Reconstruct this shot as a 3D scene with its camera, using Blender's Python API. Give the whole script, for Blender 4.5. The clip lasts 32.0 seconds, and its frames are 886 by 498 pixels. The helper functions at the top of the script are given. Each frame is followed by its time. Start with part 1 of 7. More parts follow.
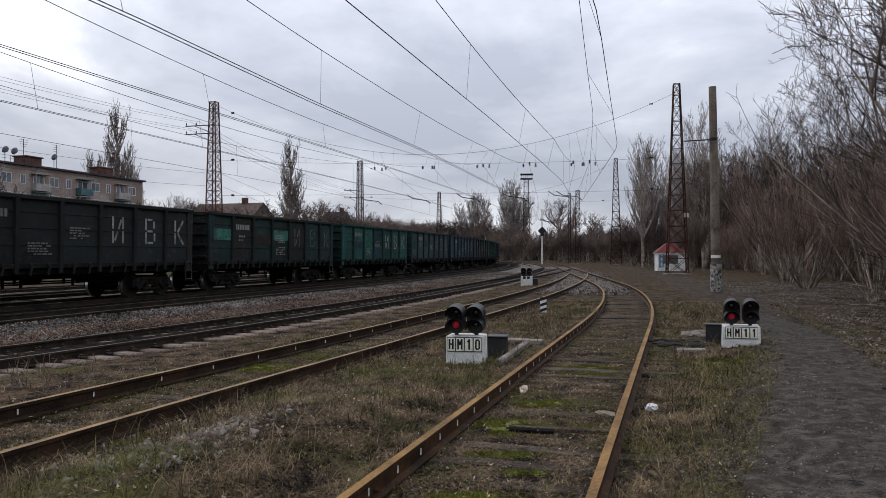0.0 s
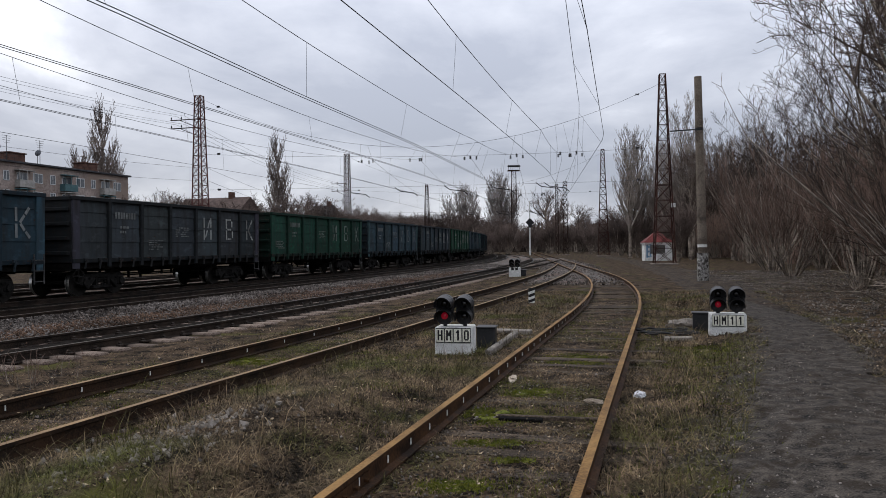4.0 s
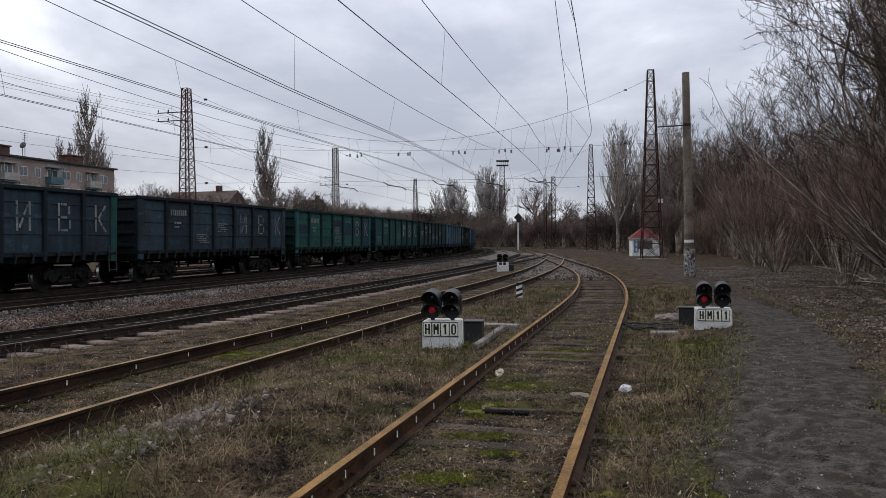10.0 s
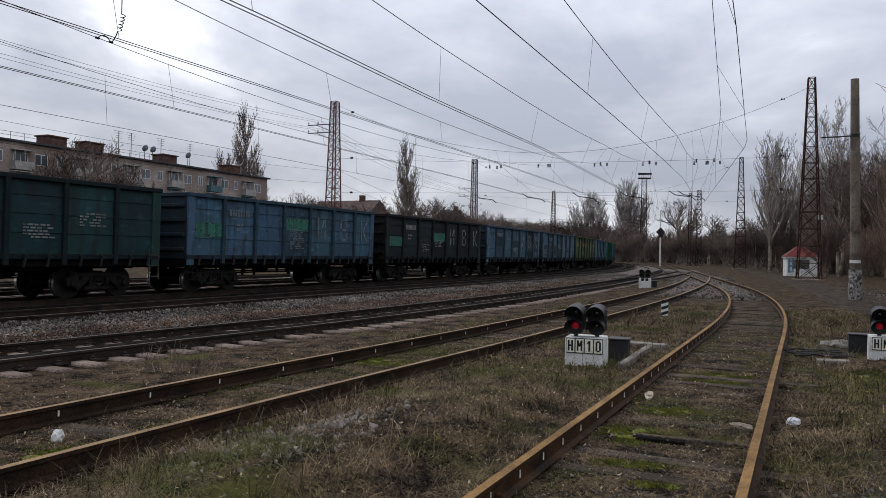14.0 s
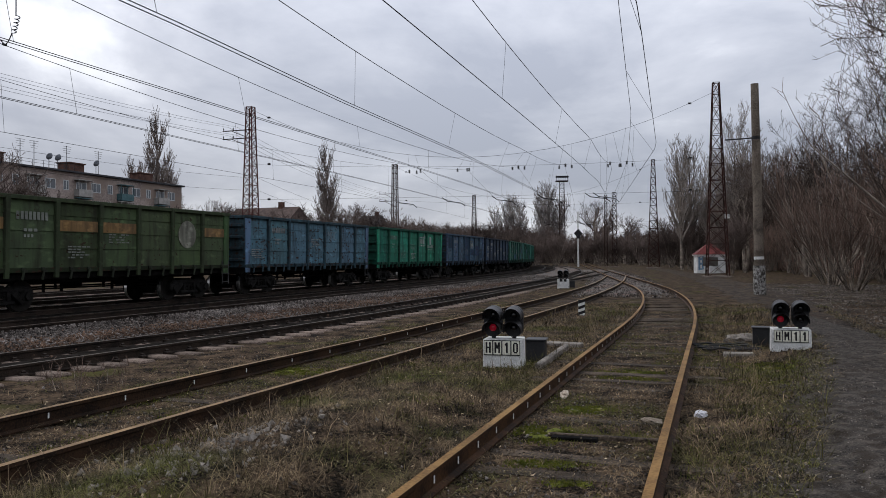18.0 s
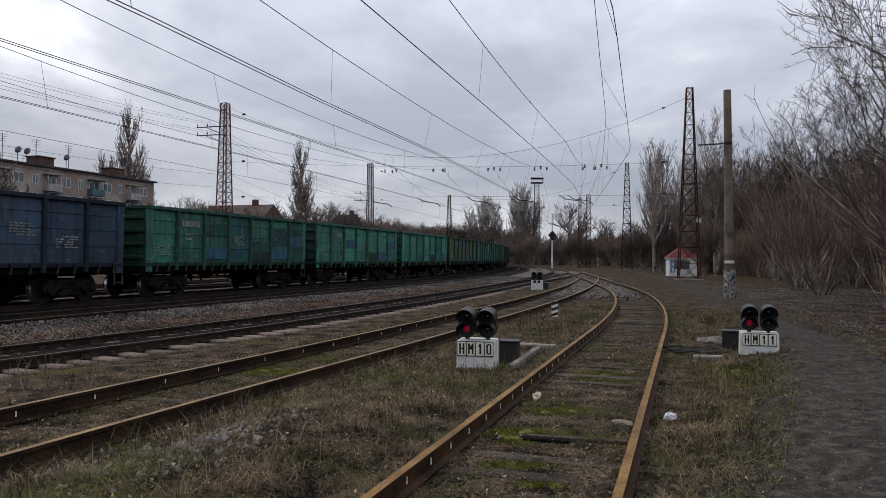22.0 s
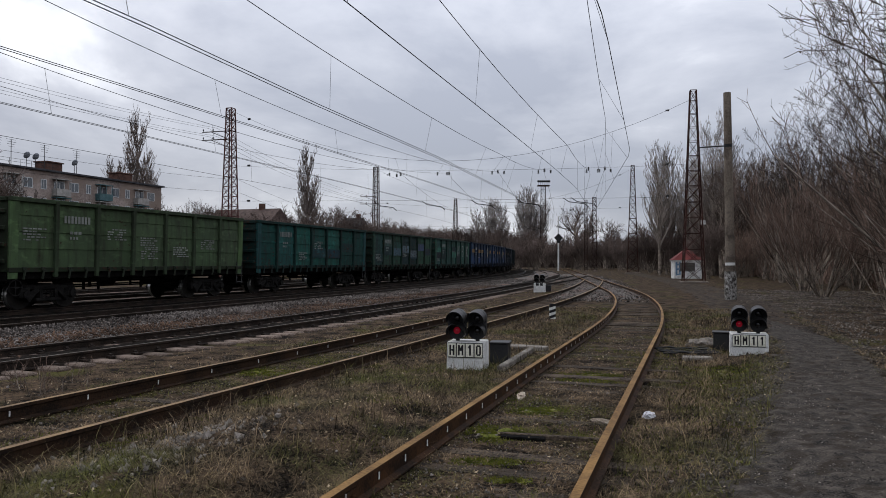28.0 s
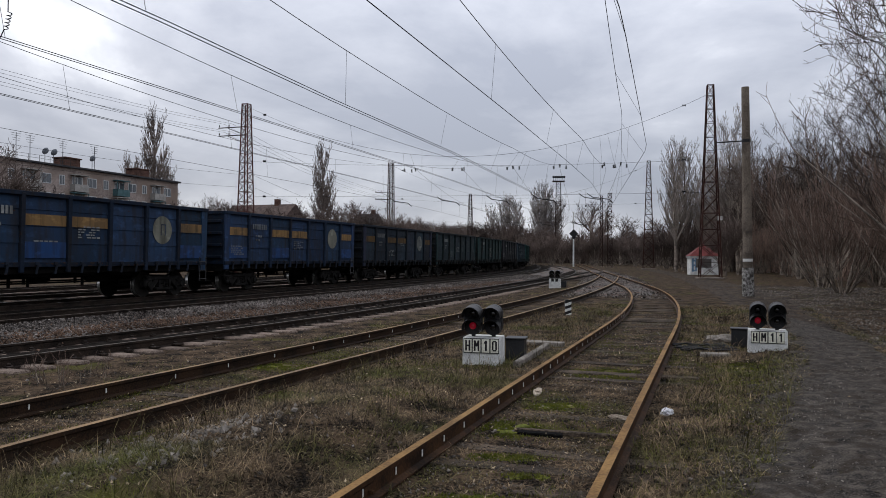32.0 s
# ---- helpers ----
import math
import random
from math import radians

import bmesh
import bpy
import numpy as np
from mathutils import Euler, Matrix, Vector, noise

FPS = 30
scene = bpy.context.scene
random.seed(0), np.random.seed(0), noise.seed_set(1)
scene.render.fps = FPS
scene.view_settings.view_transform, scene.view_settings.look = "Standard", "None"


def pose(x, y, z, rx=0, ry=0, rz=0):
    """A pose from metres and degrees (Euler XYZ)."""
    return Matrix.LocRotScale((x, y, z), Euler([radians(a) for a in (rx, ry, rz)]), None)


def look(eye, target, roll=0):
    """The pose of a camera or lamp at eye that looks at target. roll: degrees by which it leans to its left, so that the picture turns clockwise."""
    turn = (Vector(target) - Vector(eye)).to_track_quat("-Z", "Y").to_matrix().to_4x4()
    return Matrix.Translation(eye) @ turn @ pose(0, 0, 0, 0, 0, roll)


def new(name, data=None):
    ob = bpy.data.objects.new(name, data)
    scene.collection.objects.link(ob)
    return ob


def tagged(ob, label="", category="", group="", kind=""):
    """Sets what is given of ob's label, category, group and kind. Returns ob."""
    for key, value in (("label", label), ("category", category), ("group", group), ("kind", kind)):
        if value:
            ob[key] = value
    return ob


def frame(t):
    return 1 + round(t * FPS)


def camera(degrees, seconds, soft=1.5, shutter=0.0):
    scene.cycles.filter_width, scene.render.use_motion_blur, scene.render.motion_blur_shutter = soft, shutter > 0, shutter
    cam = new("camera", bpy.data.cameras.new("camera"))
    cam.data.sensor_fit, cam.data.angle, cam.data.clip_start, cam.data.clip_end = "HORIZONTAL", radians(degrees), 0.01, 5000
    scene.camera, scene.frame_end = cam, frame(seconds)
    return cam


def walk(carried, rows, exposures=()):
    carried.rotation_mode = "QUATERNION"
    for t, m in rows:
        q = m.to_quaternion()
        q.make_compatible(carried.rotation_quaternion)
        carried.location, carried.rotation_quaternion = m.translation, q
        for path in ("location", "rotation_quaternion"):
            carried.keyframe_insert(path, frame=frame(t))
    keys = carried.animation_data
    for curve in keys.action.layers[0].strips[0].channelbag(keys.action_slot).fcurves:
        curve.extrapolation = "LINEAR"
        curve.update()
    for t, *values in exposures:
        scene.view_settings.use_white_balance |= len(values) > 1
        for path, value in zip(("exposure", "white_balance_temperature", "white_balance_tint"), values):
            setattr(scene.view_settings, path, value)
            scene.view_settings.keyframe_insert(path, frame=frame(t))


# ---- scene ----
cam = camera(60.0, 32.0, soft=0.55)
PATH = [
    (0, (-0.016, -0.071, 1.787), (-0.016, 1.929, 1.802), -0.1),
    (0.5, (-0.007, -0.074, 1.788), (0.022, 1.925, 1.8), -0.7),
    (1, (0.007, -0.048, 1.776), (0.047, 1.952, 1.78), -0.8),
    (1.5, (0.015, -0.049, 1.764), (0.062, 1.951, 1.763), -0.8),
    (2, (0.013, -0.065, 1.764), (0.063, 1.934, 1.762), -0.8),
    (2.5, (0.001, -0.087, 1.765), (0.05, 1.913, 1.762), -0.8),
    (4.5, (-0.013, -0.087, 1.768), (0.015, 1.913, 1.763), -0.7),
    (5, (-0.004, -0.095, 1.766), (0.086, 1.903, 1.76), -0.7),
    (5.5, (-0.011, -0.077, 1.772), (0.084, 1.921, 1.763), -0.6),
    (6, (0.001, -0.064, 1.762), (0.095, 1.934, 1.753), -0.7),
    (6.5, (-0.02, -0.068, 1.761), (0.065, 1.93, 1.75), -0.6),
    (7, (-0.012, -0.088, 1.756), (0.054, 1.911, 1.746), -0.7),
    (7.5, (-0.018, -0.085, 1.757), (0.044, 1.914, 1.744), -0.5),
    (8, (-0.01, -0.101, 1.759), (0.051, 1.898, 1.744), -0.6),
    (8.5, (-0.01, -0.082, 1.756), (0.053, 1.917, 1.741), -0.5),
    (9, (0.001, -0.097, 1.757), (0.062, 1.902, 1.741), -0.6),
    (9.5, (-0.006, -0.089, 1.757), (0.056, 1.909, 1.737), -0.5),
    (10, (-0.002, -0.097, 1.758), (0.059, 1.902, 1.739), -0.5),
    (10.5, (-0.018, -0.093, 1.754), (0.046, 1.906, 1.733), -0.4),
    (11, (-0.006, -0.084, 1.752), (0.056, 1.915, 1.73), -0.4),
    (11.5, (-0.024, -0.013, 1.753), (-0.021, 1.987, 1.729), -0.3),
    (12, (-0.036, -0.016, 1.74), (-0.138, 1.982, 1.715), -0.4),
    (12.5, (-0.038, -0.024, 1.746), (-0.207, 1.968, 1.729), -0.3),
    (13, (-0.08, 0.011, 1.744), (-0.309, 1.998, 1.741), 0.2),
    (13.5, (-0.148, 0.184, 1.746), (-0.441, 2.162, 1.749), 1.0),
    (15.5, (-0.057, 0.161, 1.756), (-0.249, 2.152, 1.782), 0.8),
    (16, (-0.05, 0.206, 1.756), (-0.164, 2.203, 1.78), 0.4),
    (16.5, (-0.047, 0.197, 1.762), (-0.139, 2.195, 1.784), 0.1),
    (17, (-0.034, 0.213, 1.763), (-0.125, 2.211, 1.789), -0.4),
    (17.5, (-0.037, 0.22, 1.755), (-0.127, 2.217, 1.78), -0.5),
    (18, (-0.04, 0.251, 1.748), (-0.131, 2.249, 1.772), -0.3),
    (18.5, (-0.046, 0.241, 1.749), (-0.136, 2.239, 1.771), -0.1),
    (19, (-0.041, 0.211, 1.754), (-0.13, 2.209, 1.776), -0.0),
    (19.5, (-0.034, 0.224, 1.755), (-0.123, 2.222, 1.781), -0.0),
    (20, (-0.045, 0.204, 1.754), (-0.129, 2.202, 1.779), 0.1),
    (20.5, (-0.045, 0.184, 1.749), (-0.084, 2.184, 1.773), 0.6),
    (21, (-0.041, 0.209, 1.749), (-0.065, 2.208, 1.771), 0.7),
    (21.5, (-0.031, 0.229, 1.75), (-0.056, 2.228, 1.769), 0.6),
    (22, (-0.044, 0.219, 1.764), (-0.069, 2.219, 1.788), 0.4),
    (22.5, (-0.034, 0.244, 1.756), (-0.059, 2.243, 1.799), 0.2),
    (23, (0.001, 0.287, 1.764), (-0.033, 2.286, 1.811), -0.4),
    (23.5, (0.003, 0.343, 1.741), (-0.126, 2.338, 1.796), -0.3),
    (24, (0.002, 0.235, 1.733), (-0.196, 2.225, 1.77), 0.1),
    (24.5, (0.033, 0.089, 1.744), (-0.165, 2.079, 1.772), 1.1),
    (25, (0.073, 0.001, 1.748), (-0.095, 1.994, 1.777), 2.0),
    (25.5, (0.15, -0.031, 1.758), (-0.005, 1.962, 1.793), 1.1),
    (26, (0.226, -0.005, 1.766), (0.11, 1.991, 1.802), 0.7),
    (26.5, (0.285, 0.039, 1.758), (0.182, 2.037, 1.791), 0.7),
    (28.5, (0.244, 0.003, 1.76), (0.211, 2.003, 1.792), 0.2),
    (29, (0.246, -0.033, 1.758), (0.215, 1.967, 1.789), 0.3),
    (29.5, (0.247, -0.027, 1.763), (0.215, 1.973, 1.792), 0.3),
    (30, (0.245, -0.013, 1.756), (0.214, 1.987, 1.784), 0.3),
    (30.5, (0.245, 0.012, 1.752), (0.213, 2.012, 1.779), 0.3),
    (31, (0.236, 0.013, 1.76), (0.204, 2.012, 1.784), 0.3),
    (31.5, (0.228, 0.029, 1.758), (0.184, 2.029, 1.781), 0.3),
    (32, (0.227, 0.061, 1.75), (0.144, 2.059, 1.771), 0.3),
]
walk(cam, [(t, look(eye, target, roll)) for t, eye, target, roll in PATH], exposures=((0, -0.03), (5, -0.06), (13, -0.1), (16, -0.2), (20, -0.22), (22, -0.21), (24, -0.12), (26, -0.19), (29, -0.21), (32, -0.19)))

# ---- light ----
world = bpy.data.worlds.new("overcast")
scene.world = world
world.use_nodes = True
wn, wl = world.node_tree.nodes, world.node_tree.links
bg = wn["Background"]
sky = wn.new("ShaderNodeTexSky")
sky.sky_type, sky.sun_disc = "NISHITA", False
sky.sun_elevation, sky.sun_rotation = radians(32), radians(-35)
coord = wn.new("ShaderNodeTexCoord")
squash = wn.new("ShaderNodeMapping")
squash.inputs["Scale"].default_value = (1.0, 1.0, 2.3)
squash.inputs["Location"].default_value = (1.7, 0.4, 0.9)
clouds = wn.new("ShaderNodeTexNoise")
clouds.inputs["Scale"].default_value, clouds.inputs["Detail"].default_value = 2.5, 12
clouds.inputs["Roughness"].default_value, clouds.inputs["Distortion"].default_value = 0.56, 0.3
ramp = wn.new("ShaderNodeValToRGB")
ramp.color_ramp.elements[0].position, ramp.color_ramp.elements[0].color = 0.36, (7.35, 7.9, 9.45, 1)
ramp.color_ramp.elements[1].position, ramp.color_ramp.elements[1].color = 0.64, (17.5, 18.0, 19.2, 1)
mid = ramp.color_ramp.elements.new(0.5)
mid.color = (10.5, 11.0, 12.5, 1)
veil = wn.new("ShaderNodeMix")
veil.data_type = "RGBA"
veil.inputs["Factor"].default_value = 0.92
wl.new(coord.outputs["Generated"], squash.inputs["Vector"])
wl.new(squash.outputs["Vector"], clouds.inputs["Vector"])
wl.new(clouds.outputs["Fac"], ramp.inputs["Fac"])
wl.new(sky.outputs["Color"], veil.inputs["A"])
# an overcast sky is brighter overhead than near the horizon
height = wn.new("ShaderNodeSeparateXYZ")
lift = wn.new("ShaderNodeMapRange")
lift.inputs["From Max"].default_value, lift.inputs["To Min"].default_value, lift.inputs["To Max"].default_value = 0.42, 0.64, 1.3
dome = wn.new("ShaderNodeVectorMath")
dome.operation = "SCALE"
wl.new(coord.outputs["Generated"], height.inputs["Vector"])
wl.new(height.outputs["Z"], lift.inputs["Value"])
wl.new(ramp.outputs["Color"], dome.inputs[0])
wl.new(lift.outputs["Result"], dome.inputs["Scale"])
wl.new(dome.outputs["Vector"], veil.inputs["B"])
wl.new(veil.outputs["Result"], bg.inputs["Color"])
bg.inputs["Strength"].default_value = 0.079

sun = new("sun", bpy.data.lights.new("sun", "SUN"))
sun.data.energy, sun.data.angle, sun.data.color = 1.3, radians(14), (1, 0.97, 0.93)
sun.matrix_world = look((0, 0, 60), (35, -25, 0))


# ---- helpers of this scene ----
def link(nt, a, b):
    nt.links.new(a, b)


def surface(name, low, high, scale=6.0, rough=0.85, metal=0.0, bump=0.3, fine=60.0, spot=None, spot_scale=3.0, spot_at=0.6, vary=0.0, space="Object", spec=0.14, island=0.0, at=(0.46, 0.69)):
    """Two colours in coarse noise, fine grain, spots of a third colour, relief."""
    mat = bpy.data.materials.new(name)
    mat.use_nodes = True
    nt = mat.node_tree
    b = nt.nodes["Principled BSDF"]
    tc = nt.nodes.new("ShaderNodeTexCoord")
    n1 = nt.nodes.new("ShaderNodeTexNoise")
    n1.inputs["Scale"].default_value, n1.inputs["Detail"].default_value = scale, 6
    n2 = nt.nodes.new("ShaderNodeTexNoise")
    n2.inputs["Scale"].default_value, n2.inputs["Detail"].default_value = fine, 4
    for n in (n1, n2):
        link(nt, tc.outputs[space], n.inputs["Vector"])
    add = nt.nodes.new("ShaderNodeMath")
    add.operation = "MULTIPLY_ADD"
    add.inputs[1].default_value = 0.55
    link(nt, n2.outputs["Fac"], add.inputs[0])
    half = nt.nodes.new("ShaderNodeMath")
    half.operation = "MULTIPLY"
    half.inputs[1].default_value = 0.6
    link(nt, n1.outputs["Fac"], half.inputs[0])
    link(nt, half.outputs[0], add.inputs[2])
    rp = nt.nodes.new("ShaderNodeValToRGB")
    rp.color_ramp.elements[0].position, rp.color_ramp.elements[0].color = at[0], (*low, 1)
    rp.color_ramp.elements[1].position, rp.color_ramp.elements[1].color = at[1], (*high, 1)
    link(nt, add.outputs[0], rp.inputs["Fac"])
    out = rp.outputs["Color"]
    if spot:
        n3 = nt.nodes.new("ShaderNodeTexNoise")
        n3.inputs["Scale"].default_value, n3.inputs["Detail"].default_value = spot_scale, 8
        link(nt, tc.outputs[space], n3.inputs["Vector"])
        st = nt.nodes.new("ShaderNodeValToRGB")
        st.color_ramp.elements[0].position, st.color_ramp.elements[1].position = spot_at - 0.06, spot_at + 0.06
        link(nt, n3.outputs["Fac"], st.inputs["Fac"])
        mx = nt.nodes.new("ShaderNodeMix")
        mx.data_type = "RGBA"
        link(nt, st.outputs["Color"], mx.inputs["Factor"])
        link(nt, out, mx.inputs["A"])
        mx.inputs["B"].default_value = (*spot, 1)
        out = mx.outputs["Result"]
    if vary:
        oi = nt.nodes.new("ShaderNodeObjectInfo")
        mr = nt.nodes.new("ShaderNodeMapRange")
        mr.inputs["To Min"].default_value, mr.inputs["To Max"].default_value = 1 - vary, 1 + vary
        link(nt, oi.outputs["Random"], mr.inputs["Value"])
        hs = nt.nodes.new("ShaderNodeHueSaturation")
        link(nt, mr.outputs["Result"], hs.inputs["Value"])
        link(nt, out, hs.inputs["Color"])
        out = hs.outputs["Color"]
    if island:
        ge = nt.nodes.new("ShaderNodeNewGeometry")
        mi = nt.nodes.new("ShaderNodeMapRange")
        mi.inputs["To Min"].default_value, mi.inputs["To Max"].default_value = 1 - island, 1 + island
        link(nt, ge.outputs["Random Per Island"], mi.inputs["Value"])
        hi = nt.nodes.new("ShaderNodeHueSaturation")
        link(nt, mi.outputs["Result"], hi.inputs["Value"])
        link(nt, out, hi.inputs["Color"])
        out = hi.outputs["Color"]
    link(nt, out, b.inputs["Base Color"])
    b.inputs["Roughness"].default_value, b.inputs["Metallic"].default_value = rough, metal
    b.inputs["Specular IOR Level"].default_value = spec
    if bump:
        bp = nt.nodes.new("ShaderNodeBump")
        bp.inputs["Strength"].default_value, bp.inputs["Distance"].default_value = bump, 0.02
        link(nt, add.outputs[0], bp.inputs["Height"])
        link(nt, bp.outputs["Normal"], b.inputs["Normal"])
    return mat


def box(bm, x0, x1, y0, y1, z0, z1, m=None, bevel=0.0):
    made = bmesh.ops.create_cube(bm, size=1)["verts"]
    for v in made:
        v.co = Vector((x0 + (v.co.x + 0.5) * (x1 - x0), y0 + (v.co.y + 0.5) * (y1 - y0), z0 + (v.co.z + 0.5) * (z1 - z0)))
    if bevel:
        edges = list({e for v in made for e in v.link_edges})
        made = list({v for f in bmesh.ops.bevel(bm, geom=edges, offset=bevel, segments=1, affect="EDGES")["faces"] for v in f.verts} | {v for v in made if v.is_valid})
    if m is not None:
        bmesh.ops.transform(bm, matrix=m, verts=[v for v in made if v.is_valid])
    return made


def rod(bm, a, b, r, r2=None, seg=8, caps=True):
    a, b = Vector(a), Vector(b)
    turn = (b - a).to_track_quat("Z", "Y").to_matrix().to_4x4()
    m = Matrix.Translation((a + b) / 2) @ turn
    bmesh.ops.create_cone(bm, cap_ends=caps, segments=seg, radius1=r, radius2=r if r2 is None else r2, depth=(b - a).length, matrix=m)


def mesh_of(name, bm, mat=None, smooth=False):
    me = bpy.data.meshes.new(name)
    bm.to_mesh(me)
    bm.free()
    if mat:
        me.materials.append(mat)
    if smooth:
        me.shade_smooth()
    return me


def part(name, bm, mat, parent, label="", m=None, smooth=False, colour=None):
    """One mesh object under a thing; bm may be a bmesh or a finished mesh."""
    me = bm if isinstance(bm, bpy.types.Mesh) else mesh_of(name, bm, mat, smooth)
    ob = new(name, me)
    ob.parent = parent
    if m is not None:
        ob.matrix_local = m
    if label:
        tagged(ob, label)
    if colour:
        ob.color = colour
    return ob


def thing(name, label, category, m=None, group="", kind="", bm=None, mat=None, smooth=False):
    ob = new(name, mesh_of(name, bm, mat, smooth) if bm else None)
    if m is not None:
        ob.matrix_basis = m
    return tagged(ob, label, category, group, kind)


def rawmesh(name, verts, faces, mat, smooth=False):
    me = bpy.data.meshes.new(name)
    me.from_pydata(verts, [], faces)
    me.materials.append(mat)
    if smooth:
        me.shade_smooth()
    return me


# ---- plan: u runs along the main line, v to its left ----
TURN = radians(16.8)
AHEAD = Vector((math.sin(TURN), math.cos(TURN), 0))
LEFT = Vector((-math.cos(TURN), math.sin(TURN), 0))
RAIL = 0.17
GAUGE = 0.795


def T(u, v, z=0.0):
    return AHEAD * u + LEFT * v + Vector((0, 0, z))


def knots(u, pts):
    """Smooth v at u through (u, v) knots, straight beyond them."""
    if u <= pts[0][0]:
        return pts[0][1]
    for i in range(len(pts) - 1):
        (a, va), (b, vb) = pts[i], pts[i + 1]
        if u <= b:
            sa = (vb - pts[i - 1][1]) / (b - pts[i - 1][0]) if i else 0
            sb = (pts[i + 2][1] - va) / (pts[i + 2][0] - a) if i + 2 < len(pts) else (vb - va) / (b - a)
            x, w = (u - a) / (b - a), b - a
            return (2 * x**3 - 3 * x**2 + 1) * va + (x**3 - 2 * x**2 + x) * w * sa + (3 * x**2 - 2 * x**3) * vb + (x**3 - x**2) * w * sb
    (a, va), (b, vb) = pts[-2:]
    return vb + (u - b) * (vb - va) / (b - a)


def v_siding(u):
    if u < 18:
        return 1.33
    return 1.33 + (u - 18) ** 2 / 300 if u < 45.75 else 3.897 + (u - 45.75) * 0.185


def v_second(u):
    return knots(u, [(-20, 6.2), (5, 6.1), (16, 5.75), (30, 5.62), (44, 6.05), (56, 6.9), (69, v_siding(69))]) if u < 69 else v_siding(u)


def v_third(u):
    return knots(u, [(-20, 11.3), (7, 10.95), (15, 10.35), (25, 10.1), (30, 10.12)]) if u < 25 else 10.1 + (u - 25) ** 2 / 800


def v_link(u):
    return knots(u, [(34, v_third(34)), (50, 10.7), (70, 11.1), (95, v_siding(95) - 0.1), (110, v_siding(110))])


BEND, RADIUS = 38.0, 420.0


def on_main(s, off=0.0, z=0.0):
    """A point of the main line's curve, off metres to the left of the train's track, and its heading to the left."""
    if s < BEND:
        return T(s, 20.63 + off, z), 0.0
    a = (s - BEND) / RADIUS
    r = RADIUS - off
    return T(BEND + r * math.sin(a), 20.63 + RADIUS - r * math.cos(a), z), a


# ---- materials ----
# near-black low end puts the shading of grass gaps into the soil colour
EARTH = surface("earth_and_dry_grass", (0.004, 0.0028, 0.002), (0.085, 0.058, 0.037), 2.2, 0.95, bump=1.0, fine=24.0, spot=(0.05141, 0.04894, 0.01169), spot_scale=0.7, spot_at=0.63, spec=0.05, at=(0.49, 0.68))
PATHM = surface("packed_wet_dirt", (0.006, 0.0052, 0.0045), (0.08, 0.0675, 0.0565), 7.5, 0.72, bump=1.0, fine=60.0, spot=(0.024, 0.018, 0.013), spot_scale=5.5, spot_at=0.56, spec=0.08, at=(0.45, 0.71))
BALLAST = surface("grey_ballast", (0.02, 0.017, 0.015), (0.15, 0.134, 0.122), 7.0, 0.9, bump=1.0, fine=30.0, spot=(0.1, 0.06, 0.045), spot_scale=0.6, spot_at=0.56)
DARKBED = surface("dark_ballast", (0.006, 0.0055, 0.005), (0.026, 0.023, 0.021), 5.0, 1.0, bump=1.0, fine=26.0, spec=0.0)
STONE = surface("crushed_stone", (0.036, 0.03, 0.026), (0.17, 0.15, 0.138), 0.5, 0.9, bump=0.3, fine=25.0, island=0.8)
MUD = surface("brown_mud", (0.005, 0.0036, 0.0027), (0.06069, 0.0428, 0.02884), 2.6, 0.85, bump=1.0, fine=34.0, spec=0.1, at=(0.49, 0.67))
RUSTY_STONE = surface("rust_stained_stone", (0.03, 0.018, 0.012), (0.15, 0.095, 0.066), 0.6, 0.9, bump=0.3, fine=25.0, island=0.5)
DARKGRIT = surface("dark_wet_grit", (0.014, 0.011, 0.009), (0.1, 0.085, 0.072), 0.6, 0.85, bump=0.2, fine=25.0, island=0.6)
GRIT = surface("grey_grit", (0.035, 0.031, 0.028), (0.17, 0.15, 0.135), 0.6, 0.9, bump=0.2, fine=25.0, island=0.6)
RUST_RAIL = surface("rusted_rail_steel", (0.012, 0.0065, 0.004), (0.06, 0.028, 0.012), 3.0, 0.72, 0.1, 0.15, 45.0)
OLD_RAIL = surface("dark_rusted_rail_steel", (0.008, 0.005, 0.0035), (0.036, 0.019, 0.01), 3.0, 0.75, 0.1, 0.15, 45.0)
RAIL_HEAD = surface("worn_rust_head", (0.105, 0.055, 0.017), (0.24, 0.135, 0.045), 2.0, 0.68, 0.1, 0.05, 40.0)
DULL_HEAD = surface("dull_rust_head", (0.1, 0.058, 0.026), (0.25, 0.155, 0.07), 2.0, 0.55, 0.3, 0.05, 40.0)
DARKRAIL = surface("grimy_dark_rail", (0.01, 0.008, 0.007), (0.042, 0.03, 0.023), 3.0, 0.6, 0.3, 0.15, 45.0)
STEEL = surface("polished_rail_head", (0.03, 0.023, 0.018), (0.075, 0.06, 0.048), 2.0, 0.6, 0.15, 0.05, 40.0)
TIE = surface("weathered_tie_wood", (0.007, 0.005, 0.0038), (0.085, 0.064, 0.047), 3.0, 0.9, bump=0.6, fine=30.0, vary=0.3)
GRIMY_CONCRETE = surface("grimy_tie_concrete", (0.06, 0.043, 0.034), (0.2, 0.155, 0.128), 2.5, 0.9, bump=0.4, fine=40.0, vary=0.3)
CONCRETE = surface("old_concrete", (0.07, 0.056, 0.047), (0.185, 0.155, 0.135), 2.5, 0.9, bump=0.35, fine=40.0, vary=0.15)
WHITE = surface("dirty_white_paint", (0.4, 0.4, 0.39), (0.68, 0.68, 0.66), 3.0, 0.75, bump=0.1, fine=40.0, spot=(0.2, 0.18, 0.16), spot_scale=5.0, spot_at=0.68)
